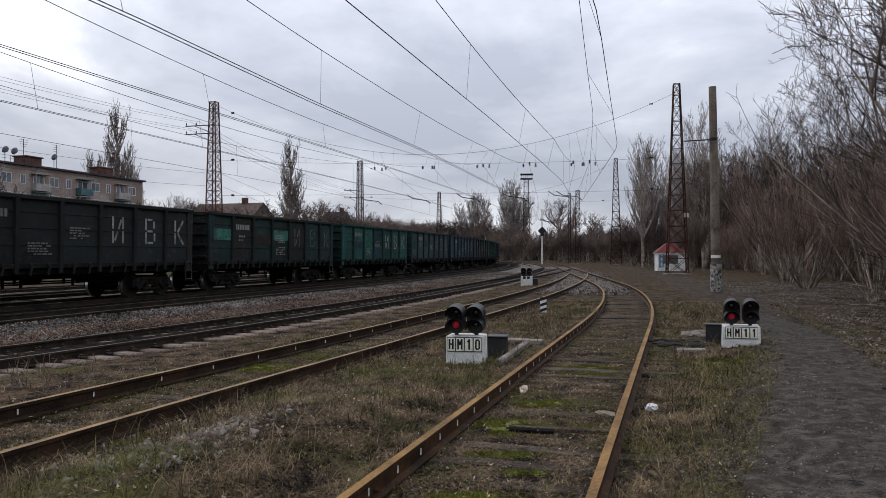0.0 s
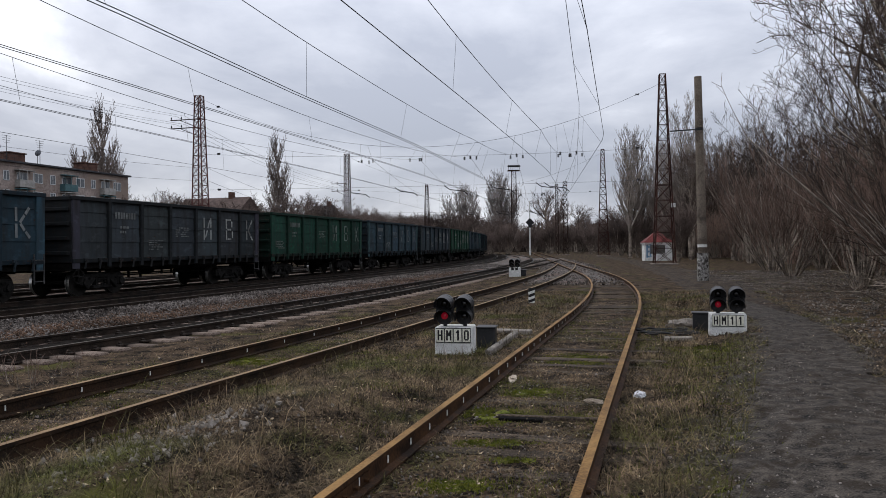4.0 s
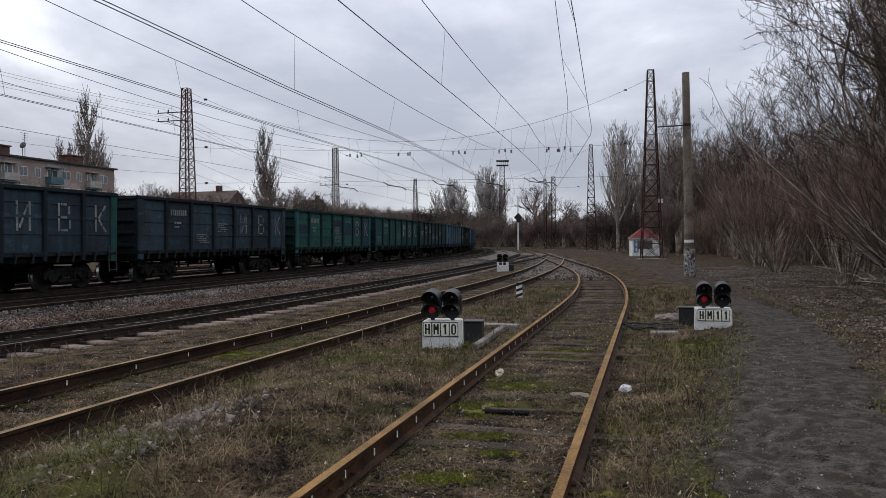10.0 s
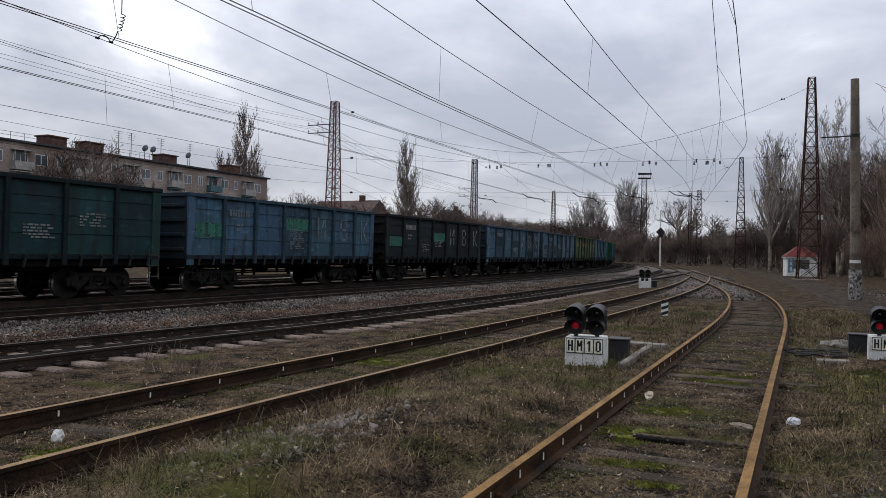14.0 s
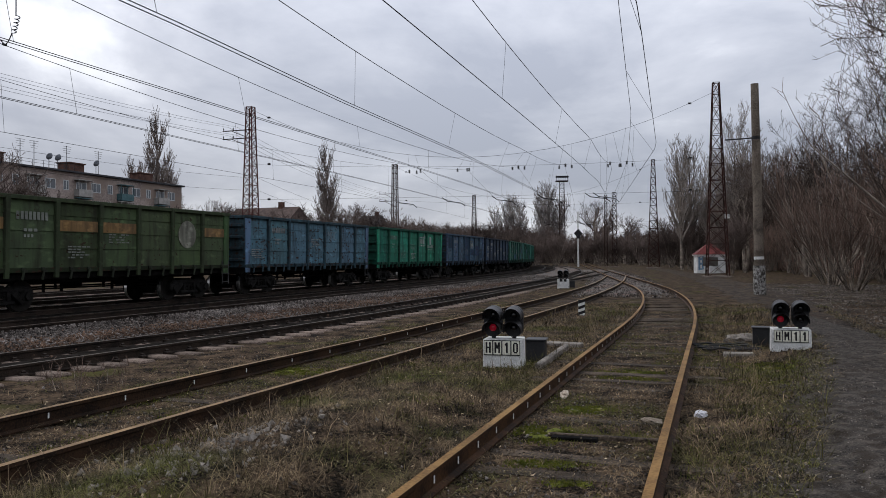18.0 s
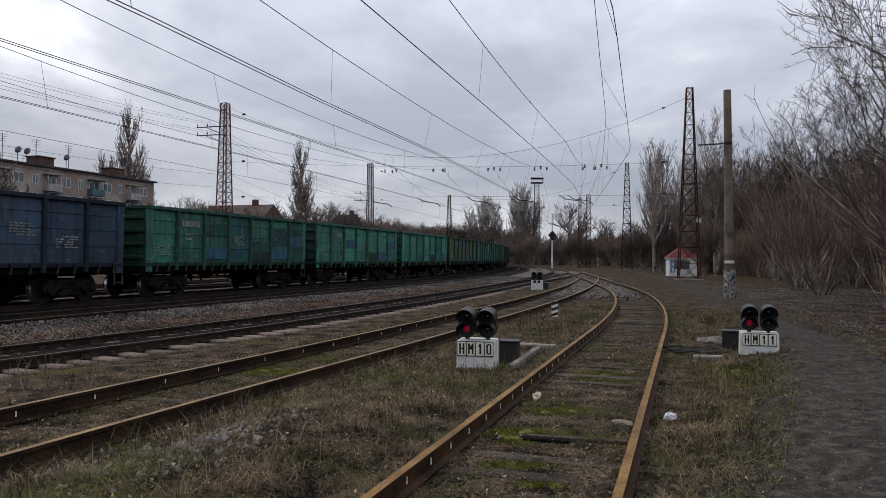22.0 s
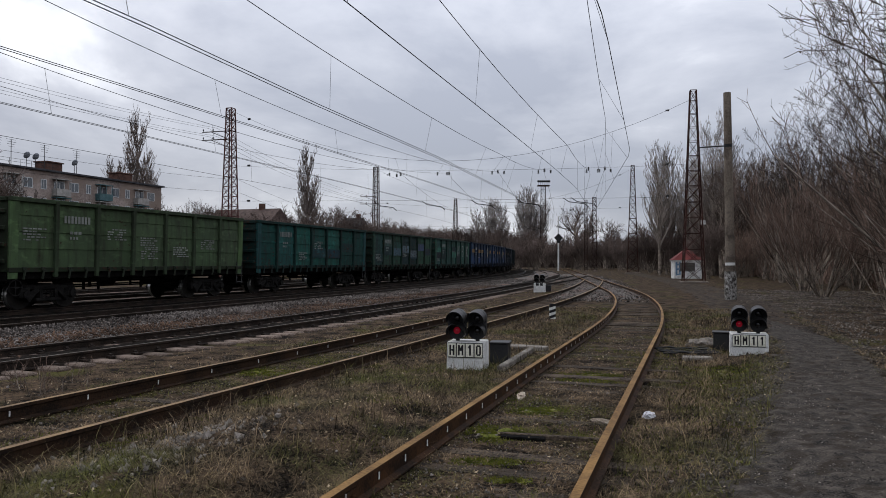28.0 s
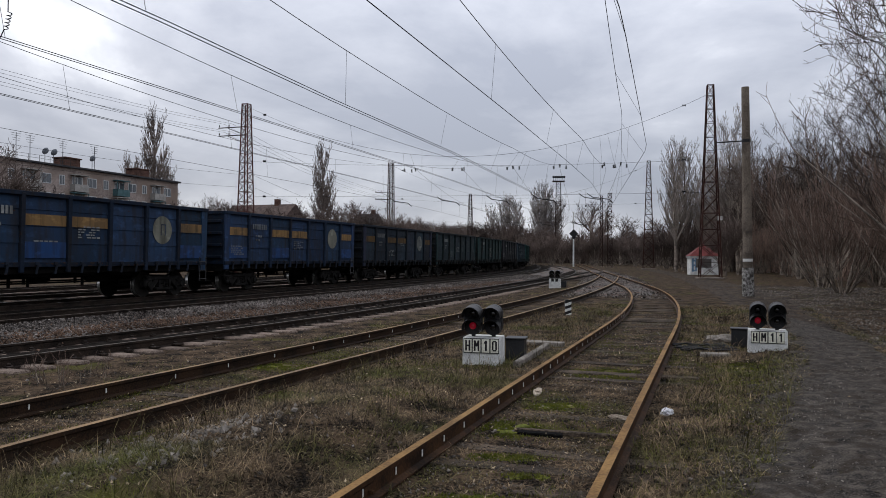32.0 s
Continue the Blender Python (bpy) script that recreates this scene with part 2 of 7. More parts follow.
BLACK = surface("black_painted_iron", (0.005, 0.005, 0.006), (0.016, 0.016, 0.018), 4.0, 0.5, 0.0, 0.1, 40.0, spec=0.3)
LETTER = surface("black_lettering", (0.012, 0.012, 0.013), (0.02, 0.02, 0.02), 5.0, 0.7, bump=0.0)
# near-black colour that carries the deep shade beneath the wagons
UNDER = surface("deep_shade_black", (0.003, 0.0028, 0.0026), (0.009, 0.0085, 0.008), 4.0, 0.9, 0.0, 0.3, 30.0, spec=0.03)
MASTM = surface("rusty_dark_mast", (0.012, 0.008, 0.007), (0.045, 0.022, 0.017), 1.2, 0.8, 0.2, 0.2, 25.0)
MASTRUST = surface("rusty_red_mast", (0.014, 0.007, 0.006), (0.06, 0.024, 0.018), 1.0, 0.8, 0.1, 0.2, 25.0)
MASTRED = surface("faded_red_mast", (0.046, 0.018, 0.016), (0.115, 0.049, 0.044), 1.2, 0.8, 0.1, 0.2, 25.0)
POLEM = surface("weathered_concrete_pole", (0.075, 0.06, 0.048), (0.2, 0.165, 0.132), 0.9, 0.85, bump=0.3, fine=20.0, spot=(0.05, 0.04, 0.035), spot_scale=1.2, spot_at=0.6)
WIRE = surface("dark_wire", (0.015, 0.015, 0.016), (0.03, 0.03, 0.032), 3.0, 0.6, 0.4, 0.0)
BARK = surface("grey_bark", (0.05, 0.041, 0.034), (0.31, 0.256, 0.208), 2.0, 0.9, bump=0.5, fine=24.0, vary=0.25)
PALEBARK = surface("pale_smooth_bark", (0.09, 0.074, 0.062), (0.3, 0.25, 0.21), 2.0, 0.85, bump=0.3, fine=20.0)
# far poplars' pale grey: distance haze put into the twig colour
HAZEGREY = surface("hazy_grey_far_twigs", (0.11, 0.096, 0.09), (0.32, 0.285, 0.268), 0.4, 0.9, bump=0.0, vary=0.2)
# twigs darkened in colour to look backlit by the bright sky
DARKTWIG = surface("dark_backlit_twigs", (0.02, 0.015, 0.0125), (0.1, 0.073, 0.06), 0.6, 0.9, bump=0.0, vary=0.3)
BROWNTWIG = surface("grey_brown_poplar_twigs", (0.075, 0.06, 0.053), (0.26, 0.212, 0.188), 0.4, 0.9, bump=0.0, vary=0.15)
POPTWIG = surface("grey_poplar_twigs", (0.1, 0.085, 0.074), (0.32, 0.272, 0.236), 0.4, 0.9, bump=0.0, vary=0.2)
TWIG = surface("brown_twigs", (0.05, 0.035, 0.028), (0.29, 0.2, 0.158), 0.6, 0.9, bump=0.0, vary=0.3)
FARTWIG = surface("grey_brown_far_twigs", (0.04, 0.03, 0.026), (0.16, 0.121, 0.104), 0.4, 0.9, bump=0.0, vary=0.25)
# dark low end and wide island spread put shading among blades into the colour
STRAW = surface("dry_grass_blades", (0.008, 0.0058, 0.004), (0.198, 0.144, 0.088), 2.2, 0.9, bump=0.0, fine=11.0, island=0.85, spot=(0.06753, 0.06694, 0.0186), spot_scale=0.6, spot_at=0.55)
MOSS = surface("green_moss", (0.04, 0.052, 0.006), (0.14, 0.15, 0.018), 5.0, 0.95, bump=0.8, fine=40.0)
FADED = surface("faded_roof_tile", (0.05, 0.036, 0.032), (0.105, 0.074, 0.066), 1.5, 0.85, bump=0.3, fine=20.0)


def paint_material():
    """Wagon paint: the object's own colour, streaked dirt, rust where its alpha is low."""
    mat = bpy.data.materials.new("wagon_paint")
    mat.use_nodes = True
    nt = mat.node_tree
    b = nt.nodes["Principled BSDF"]
    oi, tc = nt.nodes.new("ShaderNodeObjectInfo"), nt.nodes.new("ShaderNodeTexCoord")
    shift = nt.nodes.new("ShaderNodeVectorMath")
    shift.operation = "ADD"
    wide = nt.nodes.new("ShaderNodeMath")
    wide.operation = "MULTIPLY"
    wide.inputs[1].default_value = 37.0
    link(nt, oi.outputs["Random"], wide.inputs[0])
    link(nt, tc.outputs["Object"], shift.inputs[0])
    link(nt, wide.outputs[0], shift.inputs[1])

    def noise_of(scale, detail, stretch=(1, 1, 1)):
        mp, n = nt.nodes.new("ShaderNodeMapping"), nt.nodes.new("ShaderNodeTexNoise")
        mp.inputs["Scale"].default_value = stretch
        n.inputs["Scale"].default_value, n.inputs["Detail"].default_value = scale, detail
        link(nt, shift.outputs[0], mp.inputs["Vector"])
        link(nt, mp.outputs[0], n.inputs["Vector"])
        return n.outputs["Fac"]

    def band(value, lo, hi, top):
        r = nt.nodes.new("ShaderNodeMapRange")
        r.inputs["From Min"].default_value, r.inputs["From Max"].default_value, r.inputs["To Max"].default_value = lo, hi, top
        link(nt, value, r.inputs["Value"])
        return r.outputs["Result"]

    def mix(fac, a, colour):
        m = nt.nodes.new("ShaderNodeMix")
        m.data_type = "RGBA"
        link(nt, fac, m.inputs["Factor"])
        link(nt, a, m.inputs["A"])
        m.inputs["B"].default_value = (*colour, 1)
        return m.outputs["Result"]

    tone = nt.nodes.new("ShaderNodeHueSaturation")
    link(nt, oi.outputs["Color"], tone.inputs["Color"])
    link(nt, band(noise_of(1.1, 5), 0.25, 0.75, 1.0), tone.inputs["Fac"])
    tone.inputs["Value"].default_value, tone.inputs["Saturation"].default_value = 0.62, 0.8
    out = mix(band(noise_of(2.2, 8, (2.2, 2.2, 0.28)), 0.45, 0.78, 0.85), tone.outputs["Color"], (0.018, 0.015, 0.013))
    scuff = nt.nodes.new("ShaderNodeMix")
    scuff.data_type, scuff.blend_type = "RGBA", "ADD"
    link(nt, band(noise_of(4.0, 9, (0.7, 0.7, 1.2)), 0.56, 0.72, 0.5), scuff.inputs["Factor"])
    link(nt, out, scuff.inputs["A"])
    link(nt, oi.outputs["Color"], scuff.inputs["B"])
    out = scuff.outputs["Result"]
    chips = noise_of(6.5, 12, (0.8, 0.8, 1.5))
    less = nt.nodes.new("ShaderNodeMath")
    less.operation = "SUBTRACT"
    link(nt, chips, less.inputs[0])
    part_a = nt.nodes.new("ShaderNodeMath")
    part_a.operation = "MULTIPLY"
    part_a.inputs[1].default_value = 0.37
    link(nt, oi.outputs["Alpha"], part_a.inputs[0])
    link(nt, part_a.outputs[0], less.inputs[1])
    out = mix(band(less.outputs[0], 0.4, 0.42, 0.95), out, (0.03, 0.017, 0.012))
    link(nt, out, b.inputs["Base Color"])
    b.inputs["Roughness"].default_value, b.inputs["Specular IOR Level"].default_value = 0.8, 0.1
    bp = nt.nodes.new("ShaderNodeBump")
    bp.inputs["Strength"].default_value, bp.inputs["Distance"].default_value = 0.7, 0.05
    link(nt, noise_of(2.0, 6), bp.inputs["Height"])
    link(nt, bp.outputs["Normal"], b.inputs["Normal"])
    return mat


PAINT = paint_material()


# ---- ground ----
TRACKS = (v_siding, v_second, v_third)


def ground_z(u, v):
    z = 0.05 * noise.noise((u * 0.35, v * 0.35, 0)) + 0.03 * noise.noise((u * 1.1, v * 1.1, 3)) + 0.016 * noise.noise((u * 4, v * 4, 7)) + 0.012 * noise.noise((u * 11, v * 11, 1))
    if 2.0 < v < 5.4 and u < 40:
        z += 0.24 * max(0.0, min(1.0, (11.6 - u) / 2.2)) * math.exp(-((v - 3.6) / 0.95) ** 2) * (0.6 + 0.5 * noise.noise((u * 0.25, 5, 1)))
    if v < -1 and v > -6:
        z += 0.06 * math.exp(-((v + 1.8) / 0.8) ** 2)
    if v < -9:
        z += min(0.5, (-9 - v) * 0.04)
    for f in TRACKS:
        d = abs(v - f(u))
        if d < 1.7:
            w = min(1.0, (1.7 - d) / 0.5)
            z = z * (1 - 0.75 * w) - 0.012 * w
    return z - 0.02


def axis(stops):
    """Positions with a step that changes from stretch to stretch."""
    out = []
    for a, b, step in stops:
        n = max(1, round((b - a) / step))
        out += [a + (b - a) * i / n for i in range(n)]
    return out + [stops[-1][1]]


us = axis([(-2500, -400, 300), (-400, -60, 40), (-60, 0, 4), (0, 2.5, 0.3), (2.5, 14, 0.095), (14, 24, 0.18), (24, 45, 0.45), (45, 110, 1.5), (110, 400, 15), (400, 3000, 260)])
vs = axis([(-2500, -300, 300), (-300, -40, 20), (-40, -12, 1.0), (-12, -5, 0.3), (-5, 9.5, 0.1), (9.5, 14, 0.3), (14, 40, 1.0), (40, 300, 20), (300, 3000, 300)])
verts = [T(u, v, ground_z(u, v) if abs(u) < 400 and abs(v) < 300 else -0.02) for u in us for v in vs]
W = len(vs)
faces = [(i * W + j, (i + 1) * W + j, (i + 1) * W + j + 1, i * W + j + 1) for i in range(len(us) - 1) for j in range(W - 1)]
ground = tagged(new("ground", rawmesh("ground", verts, [f[::-1] for f in faces], EARTH, True)), "dark earth with flattened dry grass between the tracks", "ground", kind="structure")


def ribbon(name, rows, mat, label, category, cols=7, kind="structure", rough=0.02, ragged=1.0):
    """A strip of ground through (centre u, v, half width, z) rows, its edges uneven."""
    vv, ff = [], []
    for i, (u, v, w, z) in enumerate(rows):
        for j in range(cols):
            x = -1 + 2 * j / (cols - 1)
            jag = 1 + ragged * abs(x) ** 4 * (0.16 * noise.noise((u * 0.9, 9 if x > 0 else 2, 4)) + 0.12 * noise.noise((u * 3.3, 5 if x > 0 else 1, 8)) + 0.1 * noise.noise((u * 7, 3 if x > 0 else 6, 2)))
            drop = -0.06 if abs(x) == 1 else -0.012 if abs(x) > 0.9 else 0
            vv.append(T(u, v + x * w * jag, (z(u, v + x * w * jag) if callable(z) else z) + drop + rough * (noise.noise((u * 1.5, (v + x * w) * 1.5, 2)) + 0.5 * noise.noise((u * 5, (v + x * w) * 5, 6)) + 0.35 * noise.noise((u * 13, (v + x * w) * 13, 3)))))
    for i in range(len(rows) - 1):
        for j in range(cols - 1):
            a = i * cols + j
            ff.append((a, a + 1, a + cols + 1, a + cols))
    return tagged(new(name, rawmesh(name, vv, [f[::-1] for f in ff], mat, True)), label, category, kind=kind)


def to_uv(x, y):
    p = Vector((x, y, 0))
    return p.dot(AHEAD), p.dot(LEFT)


# the trodden dirt path on the right, widening into a gravelled yard
# it fades into the gravel past the signal
way = [(0.6, -3, 0.9), (1.6, 1.5, 0.9), (3.1, 5.9, 0.95), (4.65, 9.1, 0.95), (6.3, 12.6, 0.95), (7.85, 16.9, 0.85), (9.0, 21.3, 0.95), (10.9, 28, 1.2), (13.2, 37, 1.2), (15.8, 50, 1.1), (19, 66, 1.0), (23, 90, 1.0), (27, 120, 1.0)]


def path_top(u, v):
    return ground_z(u, v) + 0.04


def margin_top(u, v):
    return ground_z(u, v) + 0.012


rows = []
for (x0, y0, w0), (x1, y1, w1) in zip(way[:-1], way[1:]):
    n = max(2, int(math.hypot(x1 - x0, y1 - y0) / (0.07 if 1 < y0 < 14 else 0.5)))
    for i in range(n):
        k = i / n
        u, v = to_uv(x0 + (x1 - x0) * k, y0 + (y1 - y0) * k)
        rows.append((u, v, w0 + (w1 - w0) * k, path_top))
ribbon("path_margin", [(u, v, w * 1.32, margin_top) for u, v, w, z in rows], MUD, "brown mud along the path with trodden grass", "ground", cols=31, rough=0.03, ragged=2.0)
rows = [(u, v, w * 0.84 * min(1.0, max(0.05, (24.5 - u) / 5)), z) for u, v, w, z in rows if u < 24.4]
ribbon("path", rows, PATHM, "trodden dark wet dirt path", "path", cols=41, rough=0.026, ragged=3.0)

ribbon("ballast_shoulder", [(u, 13.8 + max(0, u - BEND) ** 2 / 840, 1.7, 0.045) for u in axis([(-60, 150, 1.0)])], BALLAST, "bank of pale crushed stone ballast", "ballast", cols=9, rough=0.08)
ribbon("main_line_bed", [(u, 25.3 + max(0, u - BEND) ** 2 / 840, 9.9, 0.035) for u in axis([(-60, 150, 2.0)])], DARKBED, "dark ballast under the main line", "ballast", cols=15, rough=0.03)
ribbon("turnout_gravel", [(u, (v_siding(u) + v_second(u)) / 2, 2.2, min(0.03, -0.1 + (u - 34) * 0.02)) for u in axis([(34, 110, 1.5)])], BALLAST, "pale gravel between the joining tracks", "ballast", cols=9, rough=0.04)


ribbon("third_track_fill", [(u, v_third(u), 0.79, 0.03) for u in axis([(-30, 100, 1.0)])], DARKBED, "dark gravel filling between the third track's rails", "ballast", cols=7, rough=0.02)


# ---- tracks ----
PROFILE = [(-0.036, 0.0), (-0.036, -0.035), (-0.01, -0.05), (-0.01, -0.145), (-0.062, -0.165), (-0.062, -0.18), (0.062, -0.18), (0.062, -0.165), (0.01, -0.145), (0.01, -0.05), (0.036, -0.035), (0.036, 0.0)]


def rail_mesh(points, mat, head):
    """A rail swept along points (its head's top)."""
    vv, ff, k = [], [], len(PROFILE)
    for i, p in enumerate(points):
        a, b = points[max(i - 1, 0)], points[min(i + 1, len(points) - 1)]
        side = (b - a).normalized().cross(Vector((0, 0, 1)))
        vv += [p + side * x + Vector((0, 0, z)) for x, z in PROFILE]
    for i in range(len(points) - 1):
        for j in range(k):
            ff.append((i * k + j, i * k + (j + 1) % k, (i + 1) * k + (j + 1) % k, (i + 1) * k + j))
    me = rawmesh("rail", vv, ff, mat)
    me.materials.append(head)
    me.polygons.foreach_set("material_index", [1 if n % k == k - 1 else 0 for n in range(len(ff))])
    return me


def curve_points(f, us, off, z):
    out = []
    for u in us:
        slope = (f(u + 0.1) - f(u - 0.1)) / 0.2
        n = math.hypot(1, slope)
        out.append(T(u - off * slope / n, f(u) + off / n, z))
    return out


def tie_mesh(name, length, width, height, mat, seed):
    bm = bmesh.new()
    box(bm, -length / 2, length / 2, -width / 2, width / 2, -height, 0, bevel=0.015)
    rnd = random.Random(seed)
    for v in bm.verts:
        v.co += Vector((rnd.uniform(-0.03, 0.03), rnd.uniform(-0.012, 0.012), rnd.uniform(-0.012, 0.008)))
    return mesh_of(name, bm, mat)


WOOD_TIES = [tie_mesh("tie", 2.65, 0.24, 0.16, TIE, n) for n in range(4)]


def concrete_tie():
    bm = bmesh.new()
    for s in (-1, 1):
        box(bm, 0.35 * s if s > 0 else -1.35, 1.35 if s > 0 else -0.35, -0.14, 0.14, -0.2, 0.0, bevel=0.03)
    box(bm, -0.4, 0.4, -0.11, 0.11, -0.2, -0.04)
    return mesh_of("tie", bm, GRIMY_CONCRETE)


CONCRETE_TIE = concrete_tie()


def track(label, f, span, step, ties, tie_span, rust, tie_top, z=RAIL):
    root = thing("railway_track", label, "track", kind="structure", group="tracks of the yard")
    us = axis([(span[0], min(120, span[1]), 1.0)] + ([(120, span[1], 6.0)] if span[1] > 120 else []))
    for s in (-GAUGE, GAUGE):
        part("rail", rail_mesh(curve_points(f, us, s, z), (OLD_RAIL if f is v_second else RUST_RAIL) if rust else DARKRAIL, (DULL_HEAD if f is v_second else RAIL_HEAD) if rust else STEEL), None, root, "rusty rail with a worn head" if rust else "dark rail with a bright running surface")
    rnd = random.Random(len(label))
    u = tie_span[0]
    while u < tie_span[1]:
        slope = math.atan((f(u + 0.1) - f(u - 0.1)) / 0.2)
        me = ties[rnd.randrange(len(ties))]
        m = Matrix.Translation(T(u, f(u) + rnd.uniform(-0.05, 0.05), tie_top + rnd.uniform(-0.012, 0.012) * (2.2 if rust else 1))) @ pose(0, 0, 0, 0, 0, 90 - 16.8 + math.degrees(slope) + 90 + rnd.uniform(-2.5, 2.5))
        part("tie", me, None, root, m=m)
        u += step * rnd.uniform(0.94, 1.06)
    return root


track("rusty siding rails on half-buried wooden ties with moss", v_siding, (-25, 230), 0.56, WOOD_TIES, (1.5, 75), True, -0.031)
track("rusty rails on wooden ties sunk in grass", v_second, (-25, 69), 0.56, WOOD_TIES, (1.5, 66), True, -0.042)
track("worn rails on pale concrete ties", v_third, (-30, 160), 0.58, [CONCRETE_TIE], (-2, 80), False, 0.012)
track("connecting rails between two tracks", v_link, (36, 110), 0.6, WOOD_TIES, (40, 100), False, 0.01)


def main_f(off):
    def f(u):
        r = RADIUS - off
        x = u - BEND
        return 20.63 + off if x < 0 else 20.63 + RADIUS - math.sqrt(max(r * r - x * x, 1.0))

    return f


track("main line rails on dark concrete ties", main_f(-4.25), (-40, 330), 0.58, [CONCRETE_TIE], (6, 60), False, -0.02, 0.2)
track("main line rails under the coal train", main_f(0.0), (-60, 330), 0.58, [CONCRETE_TIE], (6, 60), False, -0.02, 0.2)
track("main line rails behind the coal train", main_f(4.6), (-40, 330), 0.58, [CONCRETE_TIE], (6, 60), False, 0.045, 0.2)
track("outer rails beyond the main line", main_f(9.6), (-40, 200), 0.6, [CONCRETE_TIE], (8, 50), False, 0.045, 0.2)


# ---- the coal train ----
PITCH = 13.63           # coupler to coupler
HALF, WIDE, LOW, TOP = 6.2, 1.5, 1.3, 3.46
BAY = 2 * HALF / 7


def bmesh_to(name, bm, mat=None, smooth=False):
    return mesh_of(name, bm, mat or PAINT, smooth)


def panel_mesh():
    """One bay of the side wall: lapped steel strakes with slight bulges."""
    bm = bmesh.new()
    nx, rows = 6, [(0, 0), (0.3, 0.004), (0.6, 0), (0.606, 0.024), (0.85, 0.012), (1.12, 0), (1.126, 0.024), (1.4, 0.012), (1.62, 0), (1.626, 0.024), (TOP - LOW - 0.1, 0)]
    grid = []
    for z, y in rows:
        line = []
        for i in range(nx + 1):
            x = (i / nx - 0.5) * (BAY - 0.12)
            bulge = 0.018 * math.sin(math.pi * i / nx) * math.sin(math.pi * z / 2.1) * (1 + 0.6 * noise.noise((x, z, 4)))
            line.append(bm.verts.new((x, -y - bulge, z)))
        grid.append(line)
    for a, b in zip(grid[:-1], grid[1:]):
        for i in range(nx):
            bm.faces.new((a[i], a[i + 1], b[i + 1], b[i]))
    extra = bmesh.ops.extrude_face_region(bm, geom=list(bm.faces))["geom"]
    for v in extra:
        if isinstance(v, bmesh.types.BMVert):
            v.co.y += 0.03
    bmesh.ops.recalc_face_normals(bm, faces=list(bm.faces))
    return bmesh_to("side_panel", bm)


def post_mesh(depth, width, low):
    bm = bmesh.new()
    box(bm, -width / 2, width / 2, -depth, 0.01, low, TOP - 0.05, bevel=0.012)
    for v in bm.verts:
        if v.co.z < low + 0.2 and v.co.y < -0.03:
            v.co.y += 0.05
    return bmesh_to("post", bm)


def chord_mesh(length, y0, y1, z0, z1):
    bm = bmesh.new()
    box(bm, -length / 2, length / 2, y0, y1, z0, z1, bevel=0.012)
    return bmesh_to("chord", bm)


def end_wall_mesh():
    bm = bmesh.new()
    box(bm, -0.02, 0.02, -WIDE, WIDE, LOW - 0.1, TOP - 0.05)
    for z in (1.45, 1.95, 2.45, 2.95):
        box(bm, 0.0, 0.11, -WIDE + 0.06, WIDE - 0.06, z, z + 0.14, bevel=0.025)
    box(bm, -0.05, 0.1, -WIDE, WIDE, TOP - 0.14, TOP - 0.01, bevel=0.012)
    return bmesh_to("end_wall", bm)


def wheelset_mesh():
    bm = bmesh.new()
    rod(bm, (0, -1.1, 0), (0, 1.1, 0), 0.075, seg=8)
    for s in (-1, 1):
        y = 0.79 * s
        rod(bm, (0, y - 0.065, 0), (0, y + 0.065, 0), 0.465, seg=28)
        rod(bm, (0, y - s * 0.09, 0), (0, y - s * 0.055, 0), 0.495, seg=28)
        rod(bm, (0, y + s * 0.06, 0), (0, y + s * 0.12, 0), 0.17, 0.12, seg=12)
    me = bmesh_to("wheelset", bm, WHEEL)
    me.materials.append(TREAD)
    for f in me.polygons:
        if all(math.hypot(me.vertices[i].co.x, me.vertices[i].co.z) > 0.46 for i in f.vertices) and abs(f.normal.y) < 0.5:
            f.material_index = 1
    return me


def side_frame_mesh():
    """Cast side frame: top beam, two spring pockets' struts, axle boxes, springs."""
    bm = bmesh.new()
    box(bm, -1.0, 1.0, -0.09, 0.09, 0.62, 0.78, bevel=0.03)
    box(bm, -0.5, 0.5, -0.1, 0.1, 0.24, 0.36, bevel=0.03)
    for s in (-1, 1):
        box(bm, -0.11, 0.11, -0.08, 0.08, -0.28, 0.28, Matrix.Translation((0.62 * s, 0, 0.48)) @ pose(0, 0, 0, 0, -48 * s, 0), bevel=0.02)
        box(bm, 0.92 * s - 0.2, 0.92 * s + 0.2, -0.12, 0.12, 0.34, 0.7, bevel=0.05)
        rod(bm, (0.925 * s, -0.19, 0.475), (0.925 * s, 0, 0.475), 0.13, 0.15, seg=14)
        box(bm, 0.3 * s - 0.06, 0.3 * s + 0.06, -0.09, 0.09, 0.34, 0.64)
    for x in (-0.16, 0, 0.16):
        for z in (0.38, 0.44, 0.5, 0.56):
            rod(bm, (x, 0, z), (x, 0, z + 0.03), 0.075, seg=10)
    return bmesh_to("side_frame", bm, CASTING)


DULLIRON = surface("dull_bare_iron", (0.02, 0.02, 0.021), (0.07, 0.07, 0.07), 4.0, 0.7, 0.0, 0.2, 30.0)
TREAD = surface("polished_wheel_tread", (0.3, 0.29, 0.28), (0.5, 0.49, 0.47), 3.0, 0.35, 0.9, 0.05, 30.0)
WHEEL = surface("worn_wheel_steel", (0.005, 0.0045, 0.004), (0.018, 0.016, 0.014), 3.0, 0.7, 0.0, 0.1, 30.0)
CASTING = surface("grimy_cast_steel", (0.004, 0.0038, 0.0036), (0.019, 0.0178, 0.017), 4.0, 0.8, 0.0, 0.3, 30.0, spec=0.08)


def simple(name, mat, *boxes):
    bm = bmesh.new()
    for b in boxes:
        box(bm, *b[:6], bevel=b[6] if len(b) > 6 else 0.0)
    return bmesh_to(name, bm, mat)


